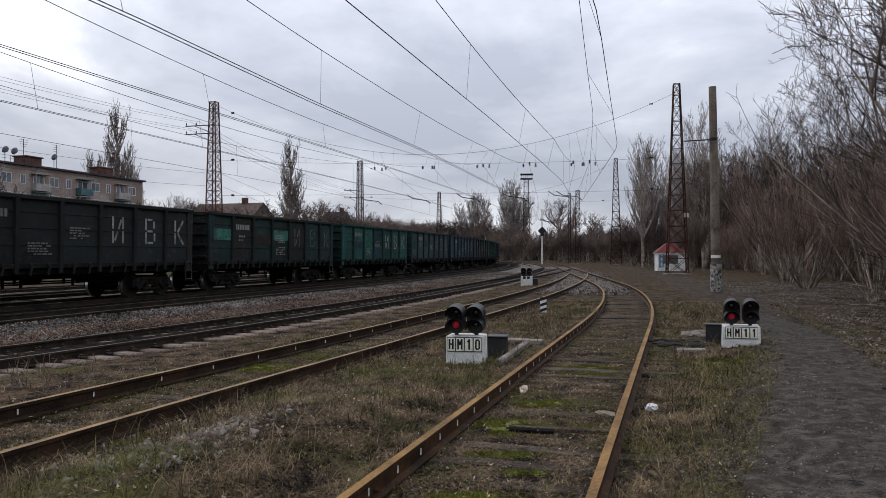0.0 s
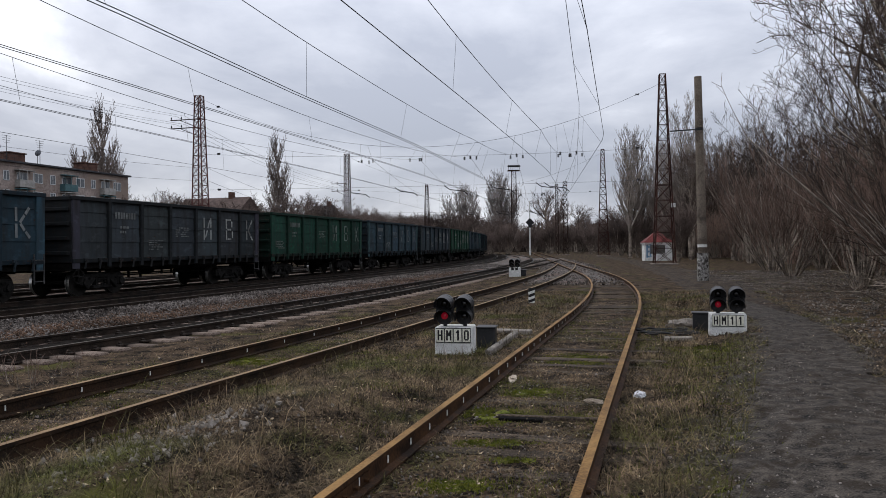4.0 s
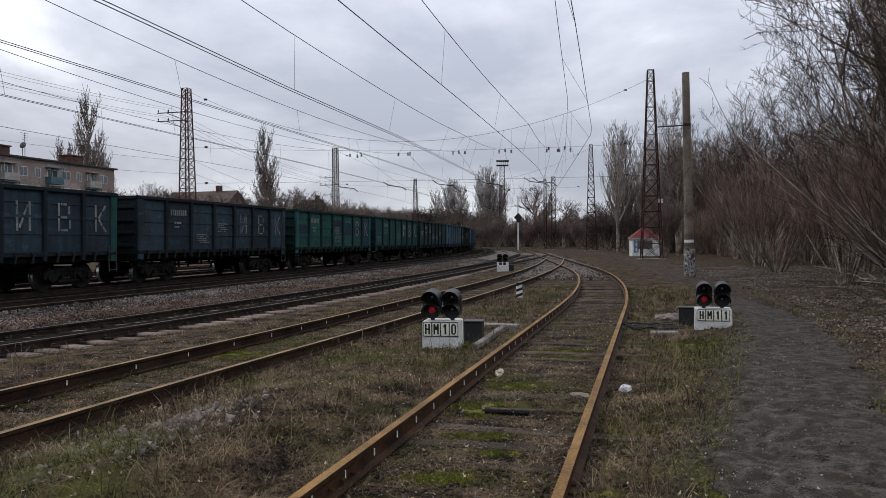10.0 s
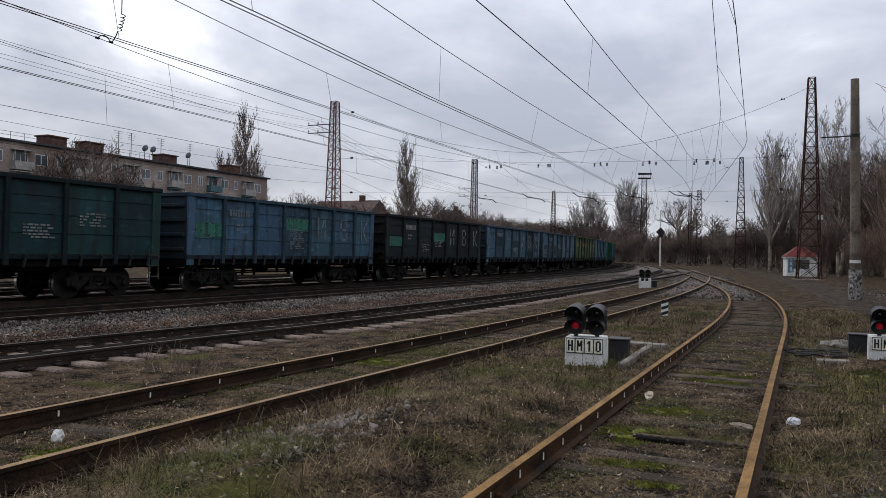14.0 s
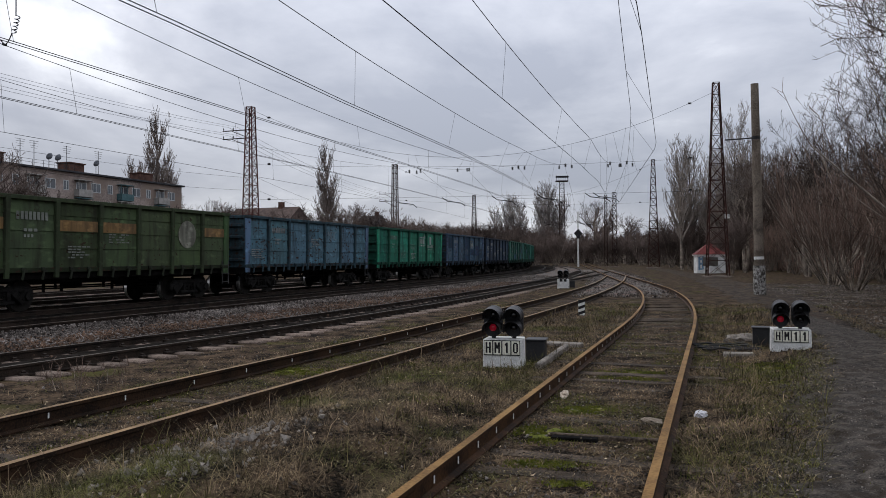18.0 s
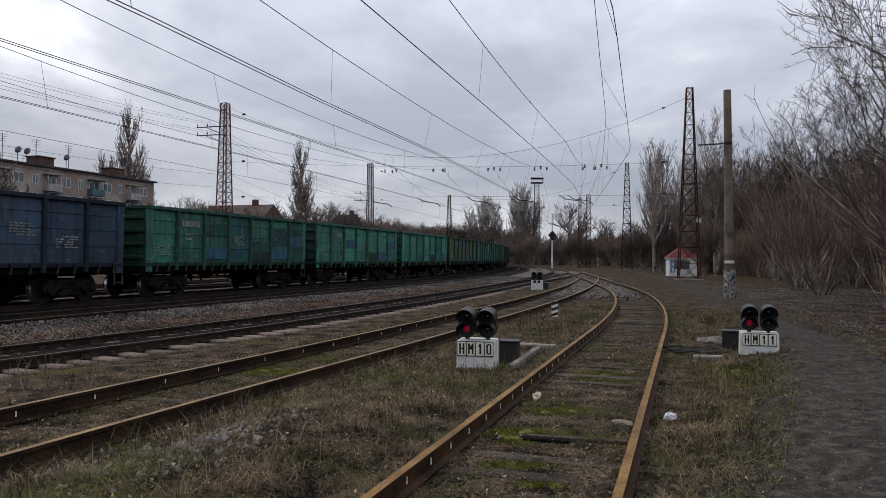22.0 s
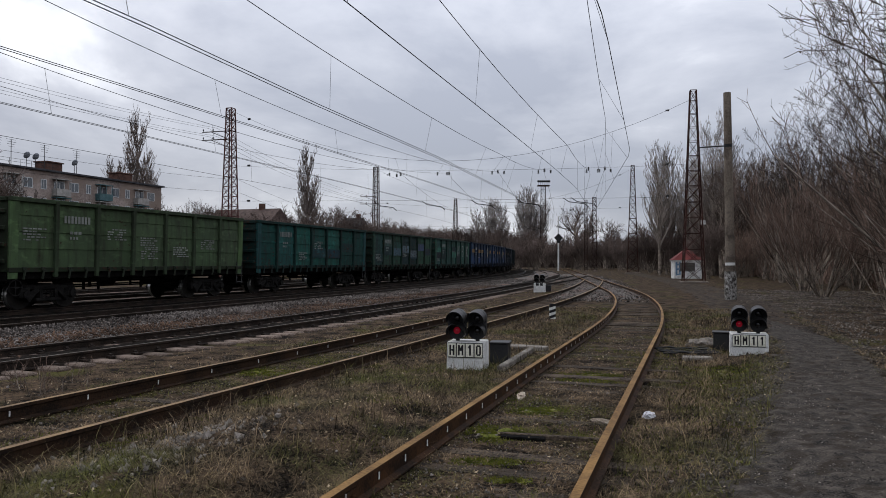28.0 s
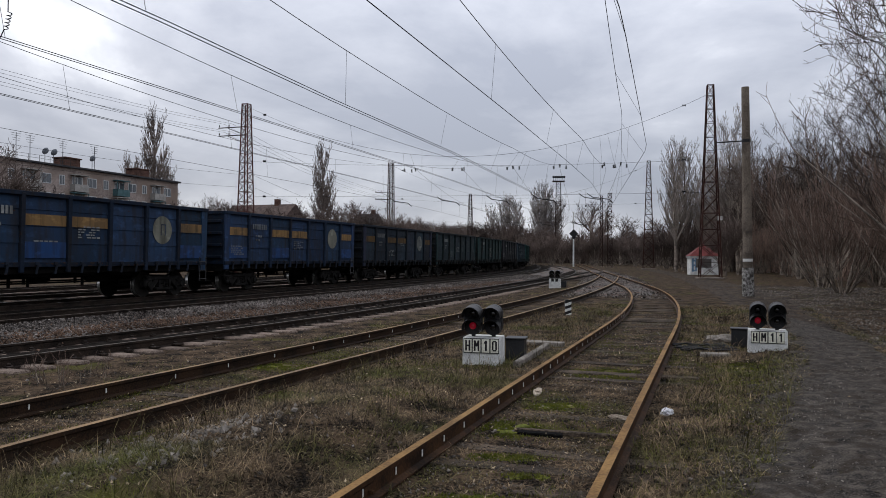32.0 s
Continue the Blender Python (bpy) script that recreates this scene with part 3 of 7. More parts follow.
def tank_mesh(length, r):
    bm = bmesh.new()
    rod(bm, (-length / 2, 0, 0), (length / 2, 0, 0), r, seg=14)
    for s in (-1, 1):
        rod(bm, (s * length / 2, 0, 0), (s * (length / 2 + 0.1), 0, 0), r, r * 0.5, seg=14)
    return bmesh_to("tank", bm, UNDER)


def coupler_mesh():
    bm = bmesh.new()
    box(bm, 0, 0.45, -0.1, 0.1, 0.92, 1.14, bevel=0.02)
    box(bm, 0.4, 0.72, -0.17, 0.13, 0.88, 1.18, bevel=0.05)
    box(bm, 0.55, 0.78, 0.05, 0.19, 0.9, 1.16, bevel=0.04)
    return bmesh_to("coupler", bm, CASTING)


def ladder_mesh():
    bm = bmesh.new()
    for x in (-0.2, 0.2):
        box(bm, x - 0.015, x + 0.015, -0.02, 0.02, 0.55, 1.5)
    for i in range(3):
        box(bm, -0.2, 0.2, -0.015, 0.015, 0.62 + i * 0.34, 0.65 + i * 0.34)
    return bmesh_to("ladder", bm, DULLIRON)


def hatch_gear_mesh():
    """Drop-door torsion bars, hinge beams and brake rods hanging under one side."""
    bm = bmesh.new()
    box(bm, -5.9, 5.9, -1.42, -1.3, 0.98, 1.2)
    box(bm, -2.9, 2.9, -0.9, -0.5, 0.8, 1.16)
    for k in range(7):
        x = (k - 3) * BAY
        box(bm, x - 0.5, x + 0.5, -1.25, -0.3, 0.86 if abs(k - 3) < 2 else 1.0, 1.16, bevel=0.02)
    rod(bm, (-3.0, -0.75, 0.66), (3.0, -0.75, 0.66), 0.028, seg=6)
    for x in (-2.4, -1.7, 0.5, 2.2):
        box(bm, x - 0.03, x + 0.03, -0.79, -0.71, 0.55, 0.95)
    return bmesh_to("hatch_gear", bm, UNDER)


def brake_wheel_mesh():
    bm = bmesh.new()
    ring = [Vector((0.24 * math.cos(a), 0, 0.24 * math.sin(a))) for a in [i * math.pi / 8 for i in range(16)]]
    for i in range(16):
        rod(bm, ring[i], ring[(i + 1) % 16], 0.018, seg=5)
    for i in (0, 4, 8, 12):
        rod(bm, (0, 0, 0), ring[i], 0.014, seg=5)
    rod(bm, (0, -0.03, 0), (0, 0.25, 0), 0.04, seg=8)
    return bmesh_to("hand_brake_wheel", bm, CASTING)


def latch_mesh():
    bm = bmesh.new()
    box(bm, -0.06, 0.06, -0.09, 0.0, 0.0, 0.1, bevel=0.01)
    box(bm, -0.025, 0.025, -0.12, -0.07, -0.28, 0.05, pose(0, 0, 0, 0, 14, 0))
    box(bm, 0.05, 0.16, -0.06, 0.0, -0.05, 0.02)
    return bmesh_to("latch", bm)


STROKES = {  # stencilled capitals in a 0.5 x 1 field: bars as x0, z0, x1, z1, thickness
    "И": [(0.05, 0, 0.05, 0.46, 0.1), (0.05, 0.54, 0.05, 1, 0.1), (0.45, 0, 0.45, 0.46, 0.1), (0.45, 0.54, 0.45, 1, 0.1), (0.12, 0.1, 0.24, 0.44, 0.09), (0.27, 0.54, 0.39, 0.9, 0.09)],
    "В": [(0.05, 0, 0.05, 0.46, 0.1), (0.05, 0.54, 0.05, 1, 0.1), (0.12, 0.96, 0.34, 0.96, 0.08), (0.12, 0.5, 0.34, 0.5, 0.08), (0.12, 0.04, 0.36, 0.04, 0.08), (0.41, 0.62, 0.41, 0.9, 0.1), (0.44, 0.1, 0.44, 0.42, 0.1)],
    "К": [(0.05, 0, 0.05, 0.46, 0.1), (0.05, 0.54, 0.05, 1, 0.1), (0.16, 0.5, 0.3, 0.74, 0.1), (0.33, 0.78, 0.45, 1, 0.1), (0.18, 0.46, 0.3, 0.24, 0.1), (0.33, 0.2, 0.46, 0, 0.1)],
    "М": [(0.05, 0, 0.05, 1, 0.1), (0.45, 0, 0.45, 1, 0.1), (0.1, 0.95, 0.25, 0.45, 0.09), (0.4, 0.95, 0.25, 0.45, 0.09)],
    "П": [(0.05, 0, 0.05, 1, 0.1), (0.45, 0, 0.45, 1, 0.1), (0.1, 0.95, 0.4, 0.95, 0.09)],
    "С": [(0.05, 0.1, 0.05, 0.9, 0.1), (0.1, 0.95, 0.45, 0.95, 0.09), (0.1, 0.05, 0.45, 0.05, 0.09)],
}


def letter_mesh(strokes, h):
    bm = bmesh.new()
    for x0, z0, x1, z1, t in strokes:
        a, b = Vector((x0 * 1.35, 0, z0)) * h, Vector((x1 * 1.35, 0, z1)) * h
        ang = math.degrees(math.atan2((b - a).x, (b - a).z))
        n = (b - a).length / 2
        box(bm, -t * h / 2, t * h / 2, -0.004, 0.0, -n, n, Matrix.Translation((a + b) / 2) @ pose(0, 0, 0, 0, ang, 0))
    return bmesh_to("letter", bm)


def bars_mesh(name, count, w, h, gap, lines=1, seed=0):
    rnd = random.Random(seed)
    bm = bmesh.new()
    for j in range(lines):
        x = 0.0
        for i in range(count):
            ww = w * (rnd.uniform(0.6, 1.5) if lines > 1 else 1)
            if lines == 1 or rnd.random() < 0.85:
                box(bm, x, x + ww, -0.004, 0.0, -j * h * 1.9, -j * h * 1.9 + h)
            x += ww + gap
    return bmesh_to(name, bm)


def disc_mesh(r, inner=0.0):
    bm = bmesh.new()
    rod(bm, (0, 0, 0), (0, -0.005, 0), r, seg=32)
    return bmesh_to("emblem", bm)


def ring_box_mesh(w, h, t):
    bm = bmesh.new()
    box(bm, -w / 2, w / 2, -0.005, 0, h / 2 - t, h / 2)
    box(bm, -w / 2, w / 2, -0.005, 0, -h / 2, -h / 2 + t)
    box(bm, -w / 2, -w / 2 + t, -0.005, 0, -h / 2, h / 2)
    box(bm, w / 2 - t, w / 2, -0.005, 0, -h / 2, h / 2)
    for k in (-1, 0, 1):
        box(bm, k * w * 0.26 - w * 0.09, k * w * 0.26 + w * 0.09, -0.005, 0, -h * 0.28, h * 0.28)
    return bmesh_to("emblem", bm)


PANEL, POST, CORNER = panel_mesh(), post_mesh(0.14, 0.15, 1.02), post_mesh(0.09, 0.34, 0.98)
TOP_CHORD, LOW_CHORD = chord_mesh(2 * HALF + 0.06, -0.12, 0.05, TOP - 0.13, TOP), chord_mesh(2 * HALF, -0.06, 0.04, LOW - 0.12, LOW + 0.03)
END_WALL, WHEELSET, SIDE_FRAME = end_wall_mesh(), wheelset_mesh(), side_frame_mesh()
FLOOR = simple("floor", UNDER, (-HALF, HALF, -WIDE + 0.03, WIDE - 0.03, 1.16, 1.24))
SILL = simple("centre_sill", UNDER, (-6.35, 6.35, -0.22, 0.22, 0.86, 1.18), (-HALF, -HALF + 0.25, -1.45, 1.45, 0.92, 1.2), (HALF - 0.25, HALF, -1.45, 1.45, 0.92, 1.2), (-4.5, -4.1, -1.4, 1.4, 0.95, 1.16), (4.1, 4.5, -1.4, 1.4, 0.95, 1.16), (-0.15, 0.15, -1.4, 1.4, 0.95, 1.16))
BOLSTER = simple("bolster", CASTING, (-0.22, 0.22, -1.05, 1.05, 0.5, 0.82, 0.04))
COUPLER, LADDER, LATCH = coupler_mesh(), ladder_mesh(), latch_mesh()
HATCH_GEAR, BRAKE_WHEEL = hatch_gear_mesh(), brake_wheel_mesh()
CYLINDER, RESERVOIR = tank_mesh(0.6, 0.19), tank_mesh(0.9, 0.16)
LETTERS = {c: letter_mesh(s, 0.95) for c, s in STROKES.items()}
SMALL_LETTERS = {c: letter_mesh(STROKES[c], 0.42) for c in "МПС"}
NUMBER = bars_mesh("number_stencil", 8, 0.1, 0.24, 0.045)
NOTES = [bars_mesh("small_print", 5, 0.13, 0.045, 0.04, 5, n) for n in range(3)]
SHORT = bars_mesh("small_print", 3, 0.12, 0.09, 0.05, 2, 7)
DISC, FRAMED = disc_mesh(0.52), ring_box_mesh(0.95, 0.62, 0.06)
SQUARE = simple("emblem", PAINT, (-0.4, 0.4, -0.005, 0, -0.45, 0.45))
SMALL_SQUARE = simple("emblem", PAINT, (-0.2, 0.2, -0.005, 0, -0.28, 0.28))
LOGO_BAR = simple("emblem_bar", PAINT, (-0.6, -0.44, -0.004, 0, -0.12, 0.12), (-0.38, -0.26, -0.004, 0, -0.12, 0.06), (-0.2, -0.12, -0.004, 0, -0.12, 0.06), (-0.06, 0.08, -0.004, 0, -0.12, 0.06), (0.14, 0.32, -0.004, 0, -0.12, 0.12), (0.38, 0.58, -0.004, 0, -0.12, 0.12), (-0.5, 0.5, -0.004, 0, -0.26, -0.22))
CROSS = simple("emblem_cross", PAINT, (-0.16, 0.16, -0.005, 0, -0.035, 0.035), (-0.035, 0.035, -0.006, -0.001, -0.16, 0.16))
BAND = simple("stripe", PAINT, (-BAY / 2 + 0.1, BAY / 2 - 0.1, -0.004, 0, -0.17, 0.17))
WIDE_PATCH = simple("paint_patch", PAINT, (-BAY / 2 + 0.09, BAY / 2 - 0.09, -0.002, 0, -0.42, 0.42))
PATCH = simple("paint_patch", PAINT, (-BAY / 2 + 0.1, BAY / 2 - 0.1, -0.003, 0, -0.25, 0.25))

CHALK = (0.5, 0.52, 0.5, 1.0)
# colour names, then each wagon: colour, wear (1 sound, 0 rusted), lettering strength, extras
SLATE, INK, TEAL, GREEN, LEAF = (0.06, 0.115, 0.15), (0.045, 0.055, 0.06), (0.03, 0.15, 0.135), (0.03, 0.125, 0.08), (0.03, 0.3, 0.19)
SKYB, OLIVE, MINT, NAVY, BLUE = (0.13, 0.265, 0.36), (0.12, 0.17, 0.08), (0.06, 0.25, 0.18), (0.07, 0.115, 0.19), (0.032, 0.075, 0.165)
CONSIST = [
    (INK, 0.9, 0.85, ""), ((0.03, 0.075, 0.07), 0.55, 0.25, "mintpatch"), ((0.03, 0.15, 0.125), 0.8, 0.9, ""), ((0.07, 0.125, 0.15), 0.7, 0.45, ""),
    ((0.05, 0.105, 0.15), 0.8, 0.6, ""), ((0.075, 0.092, 0.105), 0.85, 0.8, ""), ((0.022, 0.105, 0.07), 0.8, 0.45, ""), (SLATE, 0.8, 0.45, ""), ((0.055, 0.085, 0.11), 0.85, 0.95, ""),
    ((0.025, 0.125, 0.075), 0.85, 1.0, ""), (SLATE, 0.8, 0.25, ""), ((0.05, 0.095, 0.13), 0.85, 0.6, ""), ((0.05, 0.09, 0.125), 0.85, 0.5, ""),
    (TEAL, 0.8, 0.8, ""), ((0.02, 0.125, 0.125), 0.85, 1.0, ""), ((0.03, 0.085, 0.1), 0.9, 0.0, "many"), ((0.07, 0.16, 0.24), 0.75, 0.4, "mintpatch"),
    ((0.035, 0.055, 0.06), 0.75, 0.7, "mintpatch"), ((0.085, 0.17, 0.26), 0.72, 0.75, ""), ((0.1, 0.195, 0.29), 0.64, 0.3, ""), (OLIVE, 0.75, 0.0, "disc"),
    ((0.125, 0.27, 0.35), 0.6, 0.0, "ministry"), (LEAF, 0.95, 0.0, "framed"), ((0.1, 0.195, 0.3), 0.54, 0.0, "framed_old"), (NAVY, 0.85, 0.0, "many"),
    (MINT, 0.75, 0.0, "lowpatch"), ((0.075, 0.3, 0.22), 0.66, 0.0, "lowpatch"), ((0.07, 0.34, 0.25), 0.75, 0.0, "lowpatch"), ((0.11, 0.2, 0.115), 0.85, 0.0, "bluepatch"),
    ((0.06, 0.235, 0.175), 0.62, 0.0, "square"), ((0.055, 0.22, 0.165), 0.65, 0.0, "square"), ((0.11, 0.17, 0.085), 0.8, 0.0, "many"), ((0.026, 0.14, 0.122), 0.68, 0.0, ""),
    ((0.045, 0.125, 0.085), 0.7, 0.0, "pale"), ((0.055, 0.16, 0.13), 0.62, 1.0, "mintpatch"), (BLUE, 0.85, 0.0, "disc"), (BLUE, 0.85, 0.0, "disc"),
    ((0.04, 0.065, 0.1), 0.85, 0.0, "disc_old"), ((0.04, 0.075, 0.09), 0.8, 0.2, ""), ((0.035, 0.08, 0.085), 0.8, 0.2, ""), ((0.05, 0.06, 0.07), 0.8, 0.3, ""),
    (SLATE, 0.8, 0.3, ""), (TEAL, 0.8, 0.3, ""), (INK, 0.8, 0.4, ""), (SLATE, 0.8, 0.2, ""), (GREEN, 0.8, 0.3, ""), (INK, 0.8, 0.2, ""),
]
HUES = {INK: "nearly black", SLATE: "dull slate-blue", TEAL: "dirty teal", GREEN: "dark green", LEAF: "bright green", SKYB: "faded light-blue", OLIVE: "olive-green", MINT: "light green", NAVY: "dark navy", BLUE: "blue"}
# a second coat on some bays, and corner plates of another colour
SECOND_COAT = {1: (0.02, 0.022, 0.022), 2: (0.014, 0.05, 0.06), 3: (0.01, 0.045, 0.035), 10: (0.014, 0.035, 0.055), 13: (0.01, 0.04, 0.06), 18: (0.012, 0.045, 0.05), 19: (0.03, 0.05, 0.065), 23: (0.02, 0.05, 0.1), 25: (0.02, 0.09, 0.09), 32: (0.016, 0.05, 0.05), 33: (0.02, 0.05, 0.05), 34: (0.014, 0.03, 0.032)}
CORNERS = {11: (0.012, 0.07, 0.05), 18: (0.075, 0.15, 0.23), 3: (0.01, 0.055, 0.045), 13: (0.015, 0.09, 0.09)}
BOGIE_AT = 4.25


def hue(c):
    if c in HUES:
        return HUES[c]
    r, g, b = c
    if max(c) < 0.1:
        return "sooty dark"
    return "weathered green" if g > b * 1.2 else "teal-green" if g > b else "blue-grey"


def wagon(n):
    colour, sound, mark, extra = CONSIST[n]
    hued, colour = colour, tuple(c * (0.39 + 0.26 * min(1, max(colour) / 0.3)) for c in colour)
    chalk = tuple(c * 0.72 for c in CHALK)
    rnd = random.Random(500 + n)
    body = (*colour, sound)
    # posts and top chord: grime, plus the posts' shadows put into the colour
    grime_shade = rnd.uniform(0.3, 0.6)
    rim = (*(c * grime_shade + 0.003 for c in colour), sound)
    corner = (*(c * rnd.uniform(0.9, 1.35) for c in CORNERS.get(n, colour)), sound)
    second = SECOND_COAT.get(n)
    words = {"disc": " with orange stripes and a pale disc", "disc_old": " with a faint disc", "framed": " with a framed white emblem", "framed_old": " with rust patches", "square": " with a white square emblem", "ministry": " with faded letters", "lowpatch": " with blue touched-up patches", "bluepatch": " with blue touched-up patches", "mintpatch": " with green paint patches", "pale": " with pale mottled paint"}.get(extra, "")
    root = thing("gondola_wagon", f"{hue(hued)} open-top steel coal wagon{words}", "freight wagon", group="wagons of the coal train")
    for side in (-1, 1):
        flip = pose(0, 0, 0, 0, 0, 0 if side < 0 else 180)
        put = flip @ pose(0, -WIDE, 0)
        for k in range(7):
            coat = second if second and rnd.random() < 0.14 else colour
            tone = rnd.choice((0.7, 0.85, 1.0, 1.0, 1.15))
            part("side_panel", PANEL, None, root, m=put @ pose(-HALF + BAY * (k + 0.5), 0, LOW, 0, 0, 0), colour=(*(c * tone * rnd.uniform(0.94, 1.06) for c in coat), sound * rnd.uniform(0.88, 1.0)))
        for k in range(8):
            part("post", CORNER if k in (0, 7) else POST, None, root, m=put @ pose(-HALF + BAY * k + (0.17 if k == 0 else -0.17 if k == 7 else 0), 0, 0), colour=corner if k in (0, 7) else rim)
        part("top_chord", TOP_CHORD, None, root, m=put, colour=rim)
        # lower chord: rust, and the shade under the panels painted in
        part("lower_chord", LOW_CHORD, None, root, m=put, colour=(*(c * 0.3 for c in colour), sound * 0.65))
        # end walls: dirt and the shade between wagons, both in the colour
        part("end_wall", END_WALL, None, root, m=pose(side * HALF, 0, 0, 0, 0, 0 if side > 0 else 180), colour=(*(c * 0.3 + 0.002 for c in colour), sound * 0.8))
        part("coupler", COUPLER, None, root, m=pose(side * 6.1, 0, 0, 0, 0, 0 if side > 0 else 180))
    for k in range(14):
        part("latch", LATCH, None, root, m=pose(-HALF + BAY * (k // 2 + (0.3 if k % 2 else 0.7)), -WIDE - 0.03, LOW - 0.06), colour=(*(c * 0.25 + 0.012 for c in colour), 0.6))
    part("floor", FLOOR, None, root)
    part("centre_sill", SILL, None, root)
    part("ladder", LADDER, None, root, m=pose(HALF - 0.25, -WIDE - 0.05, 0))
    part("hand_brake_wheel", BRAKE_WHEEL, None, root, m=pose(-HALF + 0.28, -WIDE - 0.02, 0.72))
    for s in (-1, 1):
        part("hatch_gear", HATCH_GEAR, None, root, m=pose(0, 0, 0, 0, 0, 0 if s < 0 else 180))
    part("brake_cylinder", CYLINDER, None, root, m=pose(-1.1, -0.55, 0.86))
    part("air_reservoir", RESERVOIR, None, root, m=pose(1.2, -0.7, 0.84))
    for s in (-1, 1):
        bogie = part("bogie", BOLSTER, None, root, m=pose(s * BOGIE_AT, 0, 0))
        for y in (-1, 1):
            part("side_frame", SIDE_FRAME, None, bogie, m=pose(0, y * 1.02, 0, 0, 0, 0 if y < 0 else 180))
        for x in (-0.925, 0.925):
            part("wheelset", WHEELSET, None, bogie, m=pose(x, 0, 0.475))
    # lettering, set just proud of the sheet's bulge
    y = -WIDE - 0.042

    def put_on(name, me, x, z, c, label=""):
        ob = part(name, me, None, root, label, m=pose(x, y - rnd.uniform(0.0, 0.004), z), colour=c)
        if name in ("small_print", "number_stencil"):
            tagged(ob, kind="stuff")

    def bay(k):
        return -HALF + BAY * (k + 0.5)

    if mark > 0:
        for k, c in zip((4, 5, 6), "ИВК"):
            tone = tuple(a * mark * 0.85 + b * (1 - mark) for a, b in zip(chalk, colour))
            put_on("letter", LETTERS[c], bay(k) - 0.3, LOW + 0.72, (*tone, 0.75), "stencilled white capital letter")
    if second:
        for k in range(7):
            if rnd.random() < 0.6:
                put_on("paint_patch", rnd.choice((PATCH, WIDE_PATCH)), bay(k), LOW + rnd.uniform(0.45, 1.55), (*(c * rnd.uniform(0.8, 1.2) for c in second), rnd.uniform(0.4, 0.6)), "worn patch of an older coat")
    faint = 0.35 + 0.5 * rnd.random()
    ink = tuple(a * faint * 0.8 + b * (1 - faint) for a, b in zip(chalk, colour))
    put_on("number_stencil", NUMBER, bay(1) - 0.55, LOW + 1.45, (*ink, 0.8), "row of white painted marks")
    put_on("small_print", SHORT, bay(1) - 0.3, LOW + 1.1, (*ink, 0.75))
    put_on("small_print", NOTES[n % 3], bay(3) - 0.5, LOW + 1.1 + rnd.uniform(-0.2, 0.3), (*ink, 0.72))
    put_on("small_print", NOTES[(n + 1) % 3], bay(rnd.choice((2, 3, 0))) - 0.45, LOW + 0.65, (*ink, 0.72))
    orange, cream, royal = (0.22, 0.13, 0.05, 0.75), (0.2, 0.2, 0.16, 0.85), (0.012, 0.045, 0.14, 0.9)
    if extra in ("disc", "disc_old"):
        for k in (0, 2, 3, 6):
            put_on("stripe", BAND, bay(k), LOW + 1.32, orange if extra == "disc" else tuple(c * 0.4 for c in orange[:3]) + (0.8,), "faded orange stripe")
        put_on("emblem", DISC, bay(5), LOW + 1.2, cream if extra == "disc" else (0.14, 0.15, 0.14, 0.8), "round pale emblem")
        put_on("emblem_mark", SMALL_LETTERS["П"], bay(5) - 0.1, LOW + 1.0, (*colour, 0.9))
        if hued == BLUE:
            for k in (0, 2, 6):
                put_on("paint_patch", PATCH, bay(k), LOW + 0.4, royal, "bright blue repainted patch")
    elif extra in ("framed", "framed_old"):
        put_on("emblem", FRAMED, bay(4), LOW + 1.4, (0.34, 0.38, 0.36, 0.9 if extra == "framed" else 0.4), "white framed emblem")
        if extra == "framed":
            put_on("emblem", SMALL_SQUARE, bay(5), LOW + 1.5, (0.3, 0.36, 0.33, 0.9), "small pale square emblem")
            put_on("emblem_bar", LOGO_BAR, bay(5), LOW + 1.1, (0.25, 0.32, 0.28, 0.85))
            put_on("emblem_cross", CROSS, bay(4) + 0.52, LOW + 1.76, (0.3, 0.36, 0.33, 0.9))
            put_on("small_print", NOTES[0], bay(3) - 0.45, LOW + 0.55, (0.25, 0.32, 0.28, 0.85))
    elif extra == "square":
        put_on("emblem", SQUARE, bay(4), LOW + 1.45, (0.32, 0.36, 0.34, 0.85), "white square emblem")
        put_on("paint_patch", PATCH, bay(3), LOW + 1.6, (0.035, 0.08, 0.12, 0.8))
    elif extra == "ministry":
        for k, c in enumerate("МПС"):
            put_on("letter", SMALL_LETTERS[c], bay(4) - 0.5 + 0.34 * k, LOW + 1.25, (0.2, 0.26, 0.29, 0.7))
    elif extra == "lowpatch":
        for k in (2, 5, 6):
            put_on("paint_patch", PATCH, bay(k), LOW + rnd.choice((0.35, 0.4, 1.05)), (0.035, 0.1, 0.16, 0.85), "blue repainted patch")
